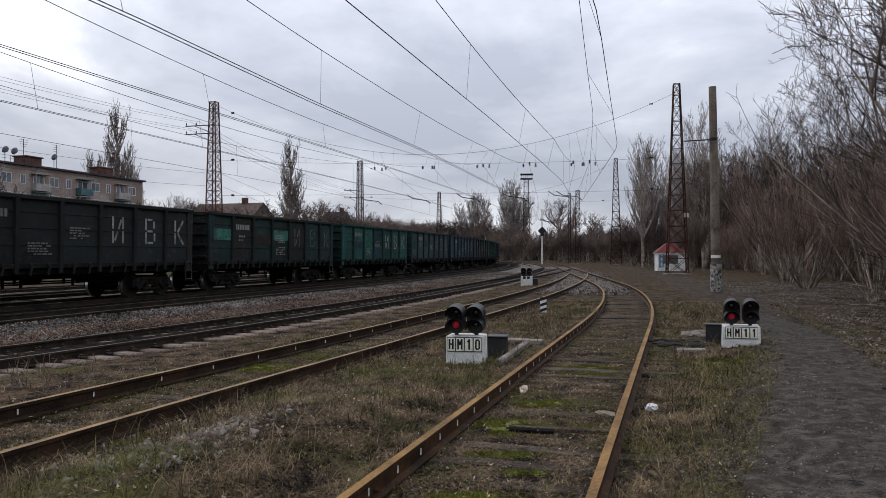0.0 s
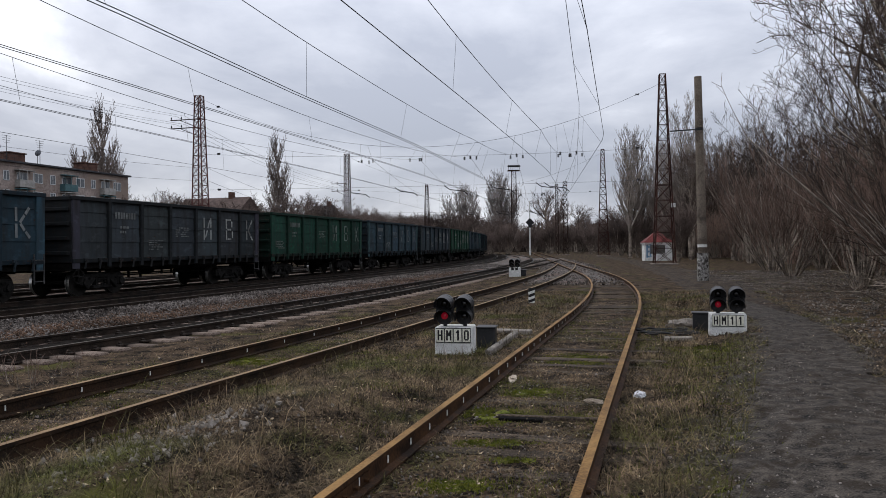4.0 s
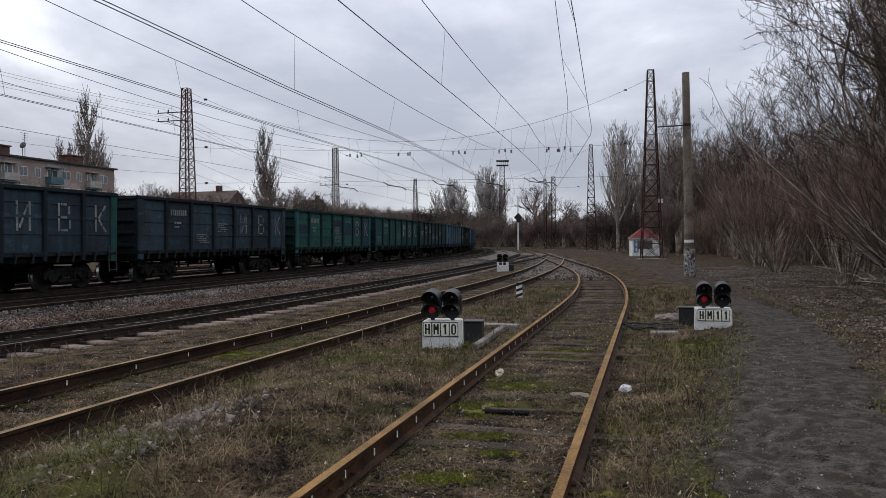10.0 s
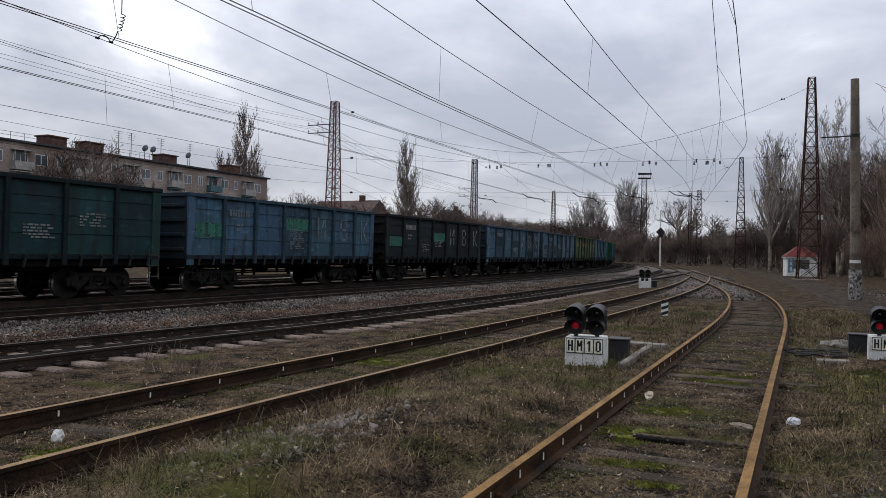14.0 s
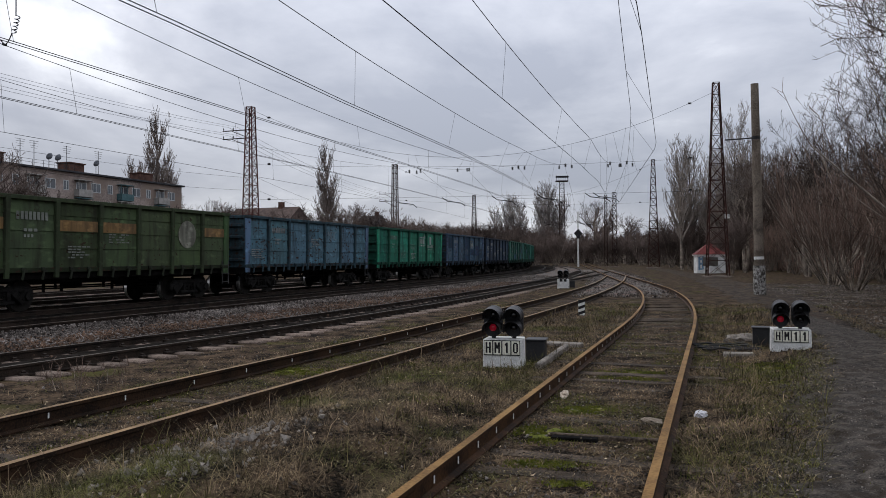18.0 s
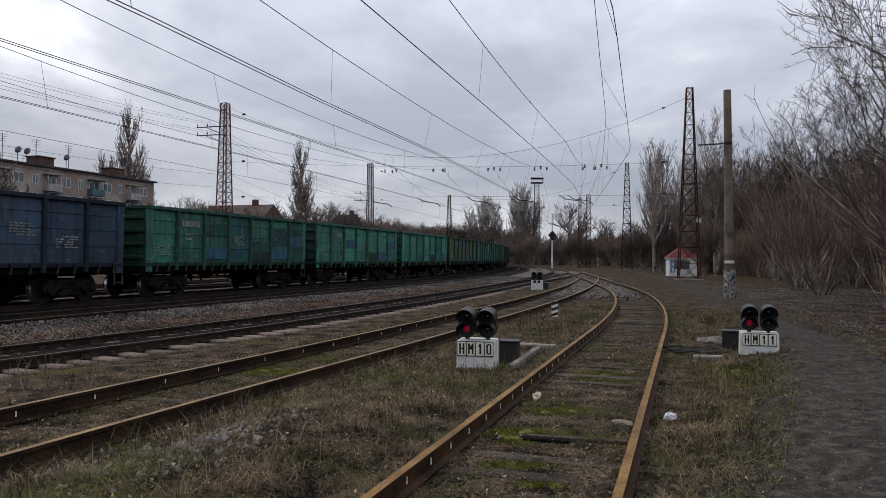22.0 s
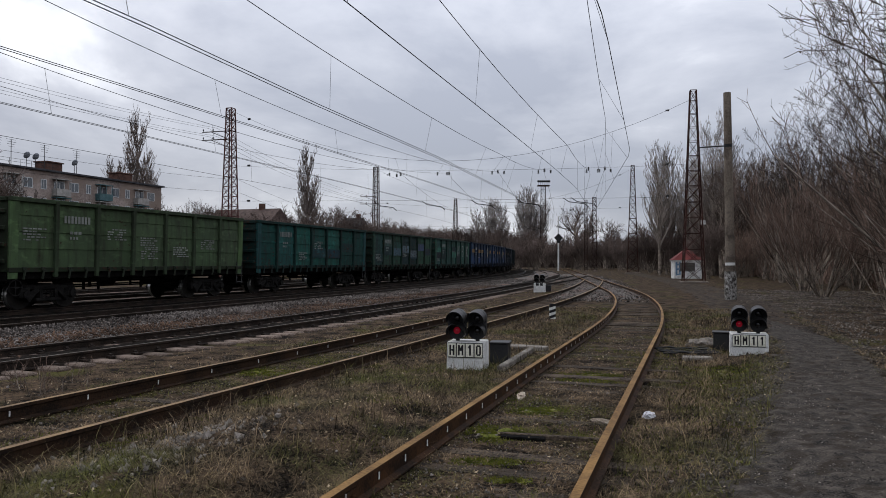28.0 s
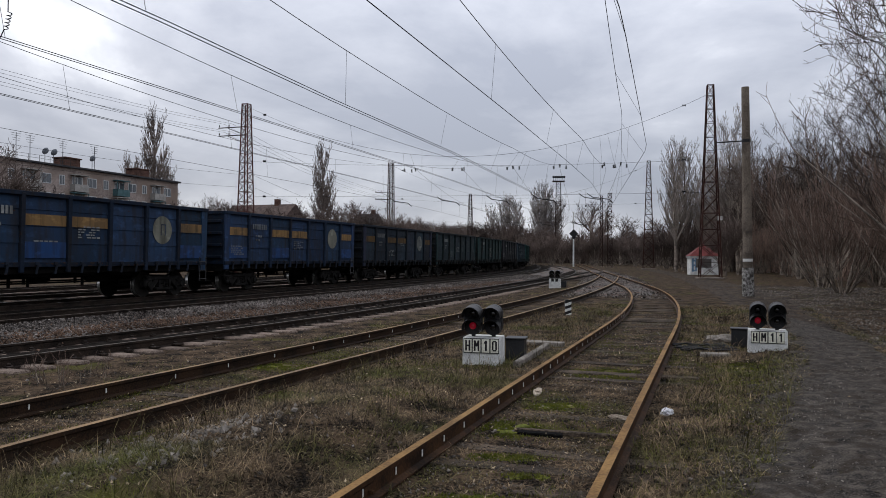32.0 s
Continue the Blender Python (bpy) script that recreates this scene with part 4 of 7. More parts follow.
        put_on("paint_patch", PATCH, bay(4) + 0.2, LOW + 0.3, (0.03, 0.05, 0.05, 0.85))
    elif extra == "bluepatch":
        for k, z in ((1, 1.6), (2, 1.6), (3, 1.6), (0, 0.3), (4, 0.3), (6, 0.3)):
            put_on("paint_patch", PATCH, bay(k), LOW + z, (0.045, 0.085, 0.15, 0.8), "blue repainted patch")
    elif extra == "mintpatch":
        for k in (0, 3):
            put_on("paint_patch", PATCH, bay(k), LOW + rnd.uniform(0.7, 1.3), (0.035, 0.15, 0.11, 0.6), "green repainted patch")
    elif extra == "pale":
        for k, z in ((1, 1.5), (2, 0.9), (3, 1.1), (4, 0.8), (5, 1.3)):
            put_on("paint_patch", PATCH, bay(k), LOW + z, (*(c * rnd.uniform(0.5, 1.0) for c in (0.09, 0.14, 0.16)), rnd.uniform(0.45, 0.65)), "pale repainted patch")
    elif extra == "many":
        for k in (0, 2, 4, 5):
            put_on("small_print", NOTES[k % 3], bay(k) - 0.4, LOW + rnd.uniform(0.7, 1.6), (*ink, 0.7))
    return root


def train_place(s):
    p, a = on_main(s, 0.0, 0.2)
    return Matrix.Translation(p) @ pose(0, 0, 0, 0, 0, 90 - 16.8 + math.degrees(a))


def head_at(t):
    """How far along the main line the first wagon's rear coupling is."""
    return 27.9 - 15.5055 * t + 0.0232162 * t * t - 0.00016985 * t**3


WAGONS = [wagon(n) for n in range(len(CONSIST))]
for n, w in enumerate(WAGONS):
    w.matrix_basis = train_place(head_at(0) + PITCH * (n - 0.5))


# ---- lattice masts and poles ----
def lattice(name, label, base, h, wb, wt, mat, bays, group="lattice catenary masts", turn=16.8):
    root = thing(name, label, "mast", Matrix.Translation(base) @ pose(0, 0, 0, 0, 0, -turn), group)

    def corner(k, z):
        w = (wb + (wt - wb) * z / h) / 2
        return Vector(((-1, 1, 1, -1)[k] * w, (-1, -1, 1, 1)[k] * w, z))

    for k in range(4):
        bm = bmesh.new()
        rod(bm, corner(k, -0.3), corner(k, h), 0.065, seg=4)
        part("leg", bm, mat, root)
        bm = bmesh.new()
        zs = [h * (1 - (1 - i / bays) ** 1.12) for i in range(bays + 1)]
        for i, (a, b) in enumerate(zip(zs[:-1], zs[1:])):
            j = (k + 1) % 4
            rod(bm, corner(k, a), corner(j, b), 0.027, seg=4, caps=False)
            rod(bm, corner(j, a), corner(k, b), 0.027, seg=4, caps=False)
            rod(bm, corner(k, b), corner(j, b), 0.03, seg=4, caps=False)
        tagged(part("bracing", bm, mat, root), kind="stuff")
    bm = bmesh.new()
    box(bm, -wb / 2 - 0.25, wb / 2 + 0.25, -wb / 2 - 0.25, wb / 2 + 0.25, -0.3, 0.12, bevel=0.04)
    part("footing", bm, CONCRETE, root)
    return root


def arm(root, z, x, drop=0.0, bar=True):
    """A line bracket with two insulators."""
    bm = bmesh.new()
    rod(bm, (0, 0, z), (x, 0, z), 0.05, seg=6)
    rod(bm, (0, 0, z - 0.9), (x * 0.7, 0, z), 0.03, seg=6)
    part("bracket", bm, MASTM, root)
    for k in (0.62, 0.97):
        bm = bmesh.new()
        rod(bm, (x * k, 0, z), (x * k, 0, z + 0.28), 0.02, seg=6)
        rod(bm, (x * k, 0, z + 0.12), (x * k, 0, z + 0.3), 0.07, 0.04, seg=8)
        part("insulator", bm, BLACK, root)


M_LEFT1, M_RIGHT1 = T(64.5, 42.6), Vector((20.45, 67.0, 0))
M_LEFT2, M_RIGHT2 = T(116.5, 49.4), Vector((28.3, 125.5, 0))
lm = lattice("catenary_mast", "tall faded-red lattice catenary mast beside the main line", M_LEFT1, 16.6, 1.4, 0.6, MASTRED, 18)
for z in (14.4, 13.6):
    arm(lm, z, -3.2)
rm = lattice("catenary_mast", "tall rusty dark lattice catenary mast beside the hut", M_RIGHT1, 16.7, 1.75, 0.5, MASTRUST, 13, turn=10)
bm = bmesh.new()
box(bm, 0.55, 0.95, -0.5, -0.45, 5.0, 5.35)
part("sign_plate", bm, WHITE, rm, "small white plate")
lm2 = lattice("catenary_mast", "dark lattice catenary mast beyond the train", M_LEFT2, 17.2, 1.05, 0.7, MASTM, 18)
for z in (12.4, 11.2):
    arm(lm2, z, -2.8)
lattice("catenary_mast", "rusty lattice catenary mast near the bushes", M_RIGHT2, 17.5, 1.75, 0.5, MASTRUST, 15, turn=10)
lattice("catenary_mast", "far dark lattice catenary mast", T(178, 54.7), 17.0, 1.6, 0.55, MASTM, 14)
lattice("catenary_mast", "far dark slender catenary mast by the turnout", Vector((25.3, 144.0, 0)), 13.8, 0.9, 0.7, MASTM, 14, turn=10)
lattice("catenary_mast", "far dark slender catenary mast by the turnout", Vector((23.9, 145.0, 0)), 13.4, 0.5, 0.45, MASTM, 14, turn=10)

# floodlight mast
FLOOD = Vector((28.5, 262, 0))
fm = lattice("floodlight_mast", "tall steel floodlight mast with a crown of lamps", FLOOD, 27.5, 2.2, 1.5, MASTM, 18, "", 0)
bm = bmesh.new()
box(bm, -2.0, 2.0, -1.4, 1.4, 27.5, 27.8)
part("platform", bm, MASTM, fm)
for k in range(6):
    bm = bmesh.new()
    rod(bm, (-1.8 + 0.72 * k, -1.4, 29.0), (-1.8 + 0.72 * k, -0.9, 29.3), 0.42, 0.25, seg=10)
    rod(bm, (-1.8 + 0.72 * k, -0.9, 27.8), (-1.8 + 0.72 * k, -0.9, 29.2), 0.06, seg=6)
    part("floodlight", bm, BLACK, fm)

# bare concrete pole
pole = thing("concrete_pole", "old bare concrete pole with a whitewashed foot", "pole", Matrix.Translation((12.55, 35.2, 0)) @ pose(0, 0, 0, 0, -0.9, 0))
bm = bmesh.new()
rod(bm, (0, 0, -0.3), (0, 0, 9.5), 0.22, 0.165, seg=20)
part("shaft", bm, POLEM, pole, smooth=False)
bm = bmesh.new()
rod(bm, (0, 0, -0.2), (0, 0, 1.35), 0.265, 0.255, seg=20)
part("foot_casing", bm, surface("peeling_whitewash", (0.09, 0.08, 0.075), (0.4, 0.39, 0.37), 6.0, 0.9, bump=0.5, fine=18.0, spot=(0.05, 0.045, 0.04), spot_scale=7.0, spot_at=0.55), pole, "casing with peeling whitewash")
bm = bmesh.new()
rod(bm, (0, 0, 1.62), (0, 0, 1.75), 0.216, 0.215, seg=20)
part("white_band", bm, WHITE, pole)
bm = bmesh.new()
rod(bm, (0, 0, 7.0), (0, 0, 7.14), 0.19, seg=16)
rod(bm, (-0.1, 0, 7.07), (-1.35, 0.05, 7.02), 0.03, seg=6)
part("bracket", bm, BLACK, pole, "iron collar and side arm")

# ---- trackman's hut ----
hut = thing("trackman_hut", "small white hut with a red tin roof and graffiti", "hut", Matrix.Translation((25.25, 85.5, 0)) @ pose(0, 0, 0, 0, 0, -8))
HW, HD, HH = 1.45, 1.4, 2.0
bm = bmesh.new()
box(bm, -HW, HW, -HD, HD, -0.2, HH)
part("wall", bm, WHITE, hut)
bm = bmesh.new()
r = [bm.verts.new(p) for p in ((-HW - 0.2, -HD - 0.2, HH), (HW + 0.2, -HD - 0.2, HH), (HW + 0.2, HD + 0.2, HH), (-HW - 0.2, HD + 0.2, HH), (0, 0, HH + 1.35))]
for f in ((0, 1, 4), (1, 2, 4), (2, 3, 4), (3, 0, 4), (3, 2, 1, 0)):
    bm.faces.new([r[i] for i in f])
part("roof", bm, surface("red_tin_roof", (0.08, 0.018, 0.017), (0.15, 0.035, 0.032), 1.0, 0.7, bump=0.2, fine=14.0), hut, "red pyramid tin roof")
bm = bmesh.new()
box(bm, -HW - 0.12, HW + 0.12, -HD - 0.12, HD + 0.12, HH - 0.16, HH + 0.0)
part("eaves_board", bm, WHITE, hut)
bm = bmesh.new()
box(bm, -0.9, 0.7, -HD - 0.02, -HD + 0.02, 0.75, 1.7)
part("boarded_window", bm, surface("dark_boarding", (0.05, 0.045, 0.04), (0.14, 0.13, 0.12), 4.0, 0.8), hut)
GRAFF = surface("blue_graffiti", (0.08, 0.14, 0.22), (0.2, 0.3, 0.4), 4.0, 0.7)
for k, (x0, x1, z0, z1) in enumerate(((-1.33, -1.13, 0.3, 1.75), (-0.98, -0.78, 0.4, 1.8), (-1.28, -0.78, 0.9, 1.1), (-1.23, -0.88, 1.4, 1.6), (-1.18, -0.93, 0.35, 0.5))):
    bm = bmesh.new()
    box(bm, x0, x1, -HD - 0.008, -HD, z0, z1)
    part("graffiti_stroke", bm, GRAFF, hut)

# ---- dwarf signals ----
RED = bpy.data.materials.new("red_lens_lit")
RED.use_nodes = True
rb = RED.node_tree.nodes["Principled BSDF"]
rb.inputs["Base Color"].default_value, rb.inputs["Roughness"].default_value = (0.25, 0.01, 0.02, 1), 0.2
rb.inputs["Emission Color"].default_value, rb.inputs["Emission Strength"].default_value = (1, 0.02, 0.07, 1), 0.08
DARK_LENS = surface("dark_lens", (0.006, 0.006, 0.008), (0.012, 0.012, 0.016), 4.0, 0.15, bump=0.0, spec=0.6)


def signal_head(root, x, y, z, lit_low):
    """One two-lamp head: rounded case, two hoods, two lenses."""
    bm = bmesh.new()
    rod(bm, (x, y + 0.02, z + 0.14), (x, y + 0.16, z + 0.14), 0.15, seg=20)
    rod(bm, (x, y + 0.02, z + 0.35), (x, y + 0.16, z + 0.35), 0.15, seg=20)
    box(bm, x - 0.15, x + 0.15, y + 0.02, y + 0.16, z + 0.14, z + 0.35)
    rod(bm, (x, y + 0.09, z - 0.08), (x, y + 0.09, z + 0.06), 0.035, seg=8)
    head = part("signal_head", bm, BLACK, root)
    for k, zz in enumerate((z + 0.14, z + 0.35)):
        bm = bmesh.new()
        n = 14
        ring = [radians(-15 + 210 * i / n) for i in range(n + 1)]
        inner, outer = [], []
        for rr, store in ((0.136, inner), (0.148, outer)):
            for yy, tilt in ((y + 0.02, 0.0), (y - 0.2, -0.03)):
                store.append([bm.verts.new((x + rr * math.cos(a), yy - (0.07 * math.sin(a) if yy < y else 0), zz + rr * math.sin(a) + tilt)) for a in ring])
        for store in (inner, outer):
            for i in range(n):
                bm.faces.new((store[0][i], store[0][i + 1], store[1][i + 1], store[1][i]))
        for i in range(n):
            bm.faces.new((inner[1][i], inner[1][i + 1], outer[1][i + 1], outer[1][i]))
        part("hood", bm, BLACK, head, smooth=True)
        bm = bmesh.new()
        bmesh.ops.create_uvsphere(bm, u_segments=14, v_segments=8, radius=0.06, matrix=Matrix.Translation((x, y + 0.02, zz)) @ Matrix.Diagonal((1, 0.4, 1, 1)))
        lit = k == 0 and lit_low
        part("lens", bm, RED if lit else DARK_LENS, head, "glowing red lens" if lit else "", smooth=True)


SIGN_STROKES = {  # black enamelled characters in a 0.6 x 1 field
    "H": [(0.1, 0, 0.1, 1, 0.17), (0.5, 0, 0.5, 1, 0.17), (0.1, 0.5, 0.5, 0.5, 0.15)],
    "M": [(0.08, 0, 0.08, 1, 0.16), (0.52, 0, 0.52, 1, 0.16), (0.1, 0.95, 0.3, 0.42, 0.15), (0.5, 0.95, 0.3, 0.42, 0.15)],
    "1": [(0.36, 0, 0.36, 1, 0.18), (0.14, 0.72, 0.34, 0.94, 0.14)],
    "0": [(0.1, 0.1, 0.1, 0.9, 0.16), (0.5, 0.1, 0.5, 0.9, 0.16), (0.12, 0.93, 0.48, 0.93, 0.14), (0.12, 0.07, 0.48, 0.07, 0.14)],
}


def sign_letter(c, root, x, y, z, h):
    """One black character, standing on its small plate."""
    bm = bmesh.new()
    for x0, z0, x1, z1, t in SIGN_STROKES[c]:
        a, b = Vector(((x0 - 0.3) * 0.82, 0, z0)) * h, Vector(((x1 - 0.3) * 0.82, 0, z1)) * h
        ang = math.degrees(math.atan2((b - a).x, (b - a).z))
        n = (b - a).length / 2
        box(bm, -t * h / 2, t * h / 2, -0.003, 0.0, -n, n, Matrix.Translation((a + b) / 2) @ pose(0, 0, 0, 0, ang, 0))
    return part("lettering", bm, LETTER, root, "black painted signal letter", m=pose(x, y, z))


CREAM = surface("yellowed_enamel", (0.46, 0.45, 0.36), (0.68, 0.67, 0.58), 8.0, 0.6, bump=0.1, fine=40.0)


def dwarf_signal(m, text, label, w=0.68, h=0.46, d=0.5, lit=True, box_side=1):
    root = thing("dwarf_signal", label, "railway signal", m, "dwarf signals")
    bm = bmesh.new()
    box(bm, -w / 2, w / 2, 0, d, -0.1, h, bevel=0.012)
    for v in bm.verts:
        if v.co.z < 0:
            v.co.x *= 1.03
    part("base_block", bm, WHITE, root, "whitewashed concrete block")
    bm = bmesh.new()
    box(bm, -w / 2 + 0.03, w / 2 - 0.03, -0.012, 0.004, h * 0.4, h * 0.96, bevel=0.004)
    part("plate", bm, WHITE, root, "white enamelled name plate")
    for i, c in enumerate(text):
        x = (i - 1.5) * 0.148
        bm = bmesh.new()
        box(bm, x - 0.073, x + 0.073, -0.02, -0.01, h * 0.4, h * 0.97, bevel=0.003)
        tile = part("letter_frame", bm, LETTER, root)
        bm = bmesh.new()
        box(bm, x - 0.064, x + 0.064, -0.024, -0.018, h * 0.43, h * 0.94, bevel=0.002)
        part("letter_plate", bm, CREAM, tile, "cream enamelled letter plate")
        sign_letter(c, tile, x, -0.0245, h * 0.49, h * 0.4)
    for x in (-0.17, 0.17):
        signal_head(root, x, 0.12, h + 0.035, lit and x < 0)
    bm = bmesh.new()
    x0, x1 = sorted((box_side * (w / 2 - 0.02), box_side * (w / 2 + 0.3)))
    box(bm, x0, x1, 0.75, 1.1, -0.02, 0.33, bevel=0.01)
    box(bm, x0 - 0.02, x1 + 0.02, 0.73, 1.12, 0.33, 0.36, bevel=0.01)
    part("relay_box", bm, BLACK, root, "black iron cable box")
    return root


S10 = dwarf_signal(pose(0.34, 12.72, 0.0, 0, 0, -11), "HM10", "whitewashed dwarf signal showing red beside the siding", 0.62, 0.43)
S11 = dwarf_signal(pose(5.73, 14.72, 0.0, 0, 0, -18), "HM11", "whitewashed dwarf signal showing red beside the path", 0.68, 0.4, box_side=-1)
S12 = dwarf_signal(pose(4.9, 45.2, 0.0, 0, 0, -10), "", "far whitewashed dwarf signal between the tracks", 0.66, 0.5, lit=False)
for k in (-1, 1):
    bm = bmesh.new()
    box(bm, -0.2, -0.04, -0.016, -0.012, 0.35, 0.5) if k < 0 else box(bm, 0.04, 0.2, -0.016, -0.012, 0.35, 0.5)
    part("lettering_bar", bm, LETTER, S12)

# striped kilometre stub
mk = thing("marker_post", "short post with black and white stripes", "marker post", pose(3.1, 23.8, 0.0, 0, 0, 0))
for i in range(6):
    bm = bmesh.new()
    box(bm, -0.09, 0.09, -0.07, 0.07, -0.05 + i * 0.085, 0.035 + i * 0.085)
    for v in bm.verts:
        v.co.z += v.co.x * (0.35 if 0 < i < 5 or (i == 0 and v.co.z > 0) or (i == 5 and v.co.z < 0.4) else 0)
    part("stripe", bm, LETTER if i % 2 else WHITE, mk)

# colour-light signal on a white post
sp = thing("signal_post", "tall white signal post with a dark round head", "railway signal", pose(19.3, 149.5, 0, 0, 0, 0))
bm = bmesh.new()
rod(bm, (0, 0, -0.2), (0, 0, 10.6), 0.17, 0.12, seg=10)
part("post", bm, WHITE, sp)
bm = bmesh.new()
rod(bm, (0, -0.25, 6.4), (0, 0.0, 6.4), 0.85, seg=4)
rod(bm, (0, -0.5, 5.7), (0, 0.0, 5.7), 0.35, seg=12)
part("signal_head", bm, BLACK, sp)


# ---- apartment block beyond the train ----
PLASTER = surface("grey_brown_plaster", (0.15, 0.12, 0.108), (0.33, 0.275, 0.25), 0.35, 0.9, bump=0.2, fine=3.0, spot=(0.2, 0.155, 0.13), spot_scale=0.12, spot_at=0.5)
ROOFM = surface("dark_slate_roofing", (0.025, 0.025, 0.028), (0.06, 0.06, 0.065), 0.8, 0.9)
BRICKM = surface("chimney_brick", (0.05, 0.028, 0.022), (0.11, 0.06, 0.047), 1.5, 0.9, bump=0.4, fine=8.0)
FRAMEM = surface("white_window_frame", (0.35, 0.36, 0.37), (0.55, 0.56, 0.57), 2.0, 0.6)
TEALB = surface("teal_balcony_cladding", (0.04, 0.085, 0.095), (0.085, 0.15, 0.16), 1.0, 0.7)
PALEB = surface("pale_balcony_cladding", (0.2, 0.19, 0.18), (0.36, 0.35, 0.33), 1.0, 0.7)
GLASS = bpy.data.materials.new("window_glass")
GLASS.use_nodes = True
gb = GLASS.node_tree.nodes["Principled BSDF"]
gb.inputs["Base Color"].default_value, gb.inputs["Roughness"].default_value, gb.inputs["Metallic"].default_value = (0.05, 0.06, 0.07, 1), 0.08, 0.0
gb.inputs["Specular IOR Level"].default_value = 0.8

BL_U0, BL_U1, BL_V, BL_H = 8.0, 122.0, 96.0, 15.6
block = thing("apartment_block", "long five-storey plastered apartment block with balconies", "apartment building", Matrix.Translation(T(0, 0)) @ pose(0, 0, 0, 0, 0, 90 - 16.8))
bm = bmesh.new()
box(bm, BL_U0, BL_U1, BL_V, BL_V + 12, -0.3, BL_H)
part("wall", bm, PLASTER, block)
bm = bmesh.new()
box(bm, BL_U0 - 0.4, BL_U1 + 0.4, BL_V - 0.5, BL_V + 12.5, BL_H, BL_H + 0.3, bevel=0.03)
part("roof", bm, ROOFM, block, "flat roof with dark felt edge")
for cu in (26, 44, 60, 77.4, 84, 99.4, 116):
    bm = bmesh.new()
    box(bm, cu - 1.6, cu + 1.6, BL_V + 3, BL_V + 5.5, BL_H + 0.3, BL_H + 2.0, bevel=0.05)
    box(bm, cu - 1.8, cu + 1.8, BL_V + 2.8, BL_V + 5.7, BL_H + 2.0, BL_H + 2.2, bevel=0.03)
    part("chimney", bm, BRICKM, block, "brick ventilation stack")


def window(u, z, w, h, face):
    fr = simple("window_frame", FRAMEM, (-w / 2, w / 2, -0.06, 0.0, 0, 0.1), (-w / 2, w / 2, -0.06, 0.0, h - 0.1, h), (-w / 2, -w / 2 + 0.1, -0.06, 0.0, 0, h), (w / 2 - 0.1, w / 2, -0.06, 0.0, 0, h), (-0.05, 0.05, -0.06, 0.0, 0, h)) if (w, h) not in WINDOW_MESHES else WINDOW_MESHES[(w, h)][0]
    gl = simple("pane", GLASS, (-w / 2 + 0.05, w / 2 - 0.05, -0.02, 0.0, 0.05, h - 0.05)) if (w, h) not in WINDOW_MESHES else WINDOW_MESHES[(w, h)][1]
    WINDOW_MESHES[(w, h)] = (fr, gl)
    win = part("window", fr, None, block, m=pose(u, face, z))
    part("pane", gl, None, win)


WINDOW_MESHES = {}
BALCONY = {}
rnd = random.Random(8)
for fl in range(2, 5):
    z = 1.2 + fl * 2.9
    k = 0
    u = BL_U0 + 2.5
    while u < BL_U1 - 2:
        if k % 3 == 1:
            kind = rnd.choice((TEALB, PALEB, PALEB))
            if kind not in BALCONY:
                BALCONY[kind] = simple("balcony", kind, (-1.5, 1.5, -1.0, 0, -0.9, -0.75), (-1.5, 1.5, -1.0, -0.94, -0.75, 0.25), (-1.5, -1.44, -1.0, 0, -0.75, 0.25), (1.44, 1.5, -1.0, 0, -0.75, 0.25), (-1.5, -1.42, -1.0, -0.92, 0.25, 1.7), (1.42, 1.5, -1.0, -0.92, 0.25, 1.7), (-0.04, 0.04, -1.0, -0.94, 0.25, 1.7), (-1.55, 1.55, -1.05, 0, 1.7, 1.82))
            part("balcony", BALCONY[kind], None, block, "glazed balcony with panel cladding", m=pose(u, BL_V - 0.01, z))
            window(u, z - 0.6, 2.2, 2.1, BL_V - 0.01)
        else:
            window(u, z, 2.0 if k % 3 else 1.1, 1.55, BL_V - 0.01)
        u += 3.1
        k += 1


def dish_mesh():
    bm = bmesh.new()
    bmesh.ops.create_uvsphere(bm, u_segments=16, v_segments=8, radius=0.62)
    bmesh.ops.delete(bm, geom=[v for v in bm.verts if v.co.z > -0.22], context="VERTS")
    bmesh.ops.transform(bm, matrix=pose(0, 0, 0, -60, 0, 0) @ pose(0, 0, 0.5), verts=list(bm.verts))
    return bm


DISH = mesh_of("dish", dish_mesh(), surface("grey_dish", (0.1, 0.11, 0.13), (0.2, 0.21, 0.23), 2.0, 0.6))
for n, (du, kind) in enumerate(((92.8, 1), (94.5, 1), (96.3, 0), (102.5, 1), (103, 0), (87.5, 0), (90, 0), (55, 0), (36, 0))):
    base = Matrix.Translation(T(du, BL_V + 2.0, BL_H + 0.3)) @ pose(0, 0, 0, 0, 0, 73)
    root = thing("satellite_dish" if kind else "roof_aerial", "grey satellite dish on a rooftop mast" if kind else "thin television aerial on the roof", "antenna", base, "rooftop antennas")
    bm = bmesh.new()
    rod(bm, (0, 0, -0.05), (0, 0, 2.6 if kind else 4.2), 0.05, seg=6)
    part("mast", bm, BLACK, root)
    if kind:
        part("dish", DISH, None, root, m=pose(0, -0.3, 2.0))
    else:
        bm = bmesh.new()
        for k in range(4):
            rod(bm, (-0.9 + 0.1 * k, 0, 4.1 - 0.35 * k), (0.9 - 0.1 * k, 0, 4.1 - 0.35 * k), 0.025, seg=4)
        part("elements", bm, BLACK, root)

rail = thing("roof_railing", "thin iron railing along the block's roof edge", "railing", Matrix.Translation(T(0, 0)) @ pose(0, 0, 0, 0, 0, 90 - 16.8))
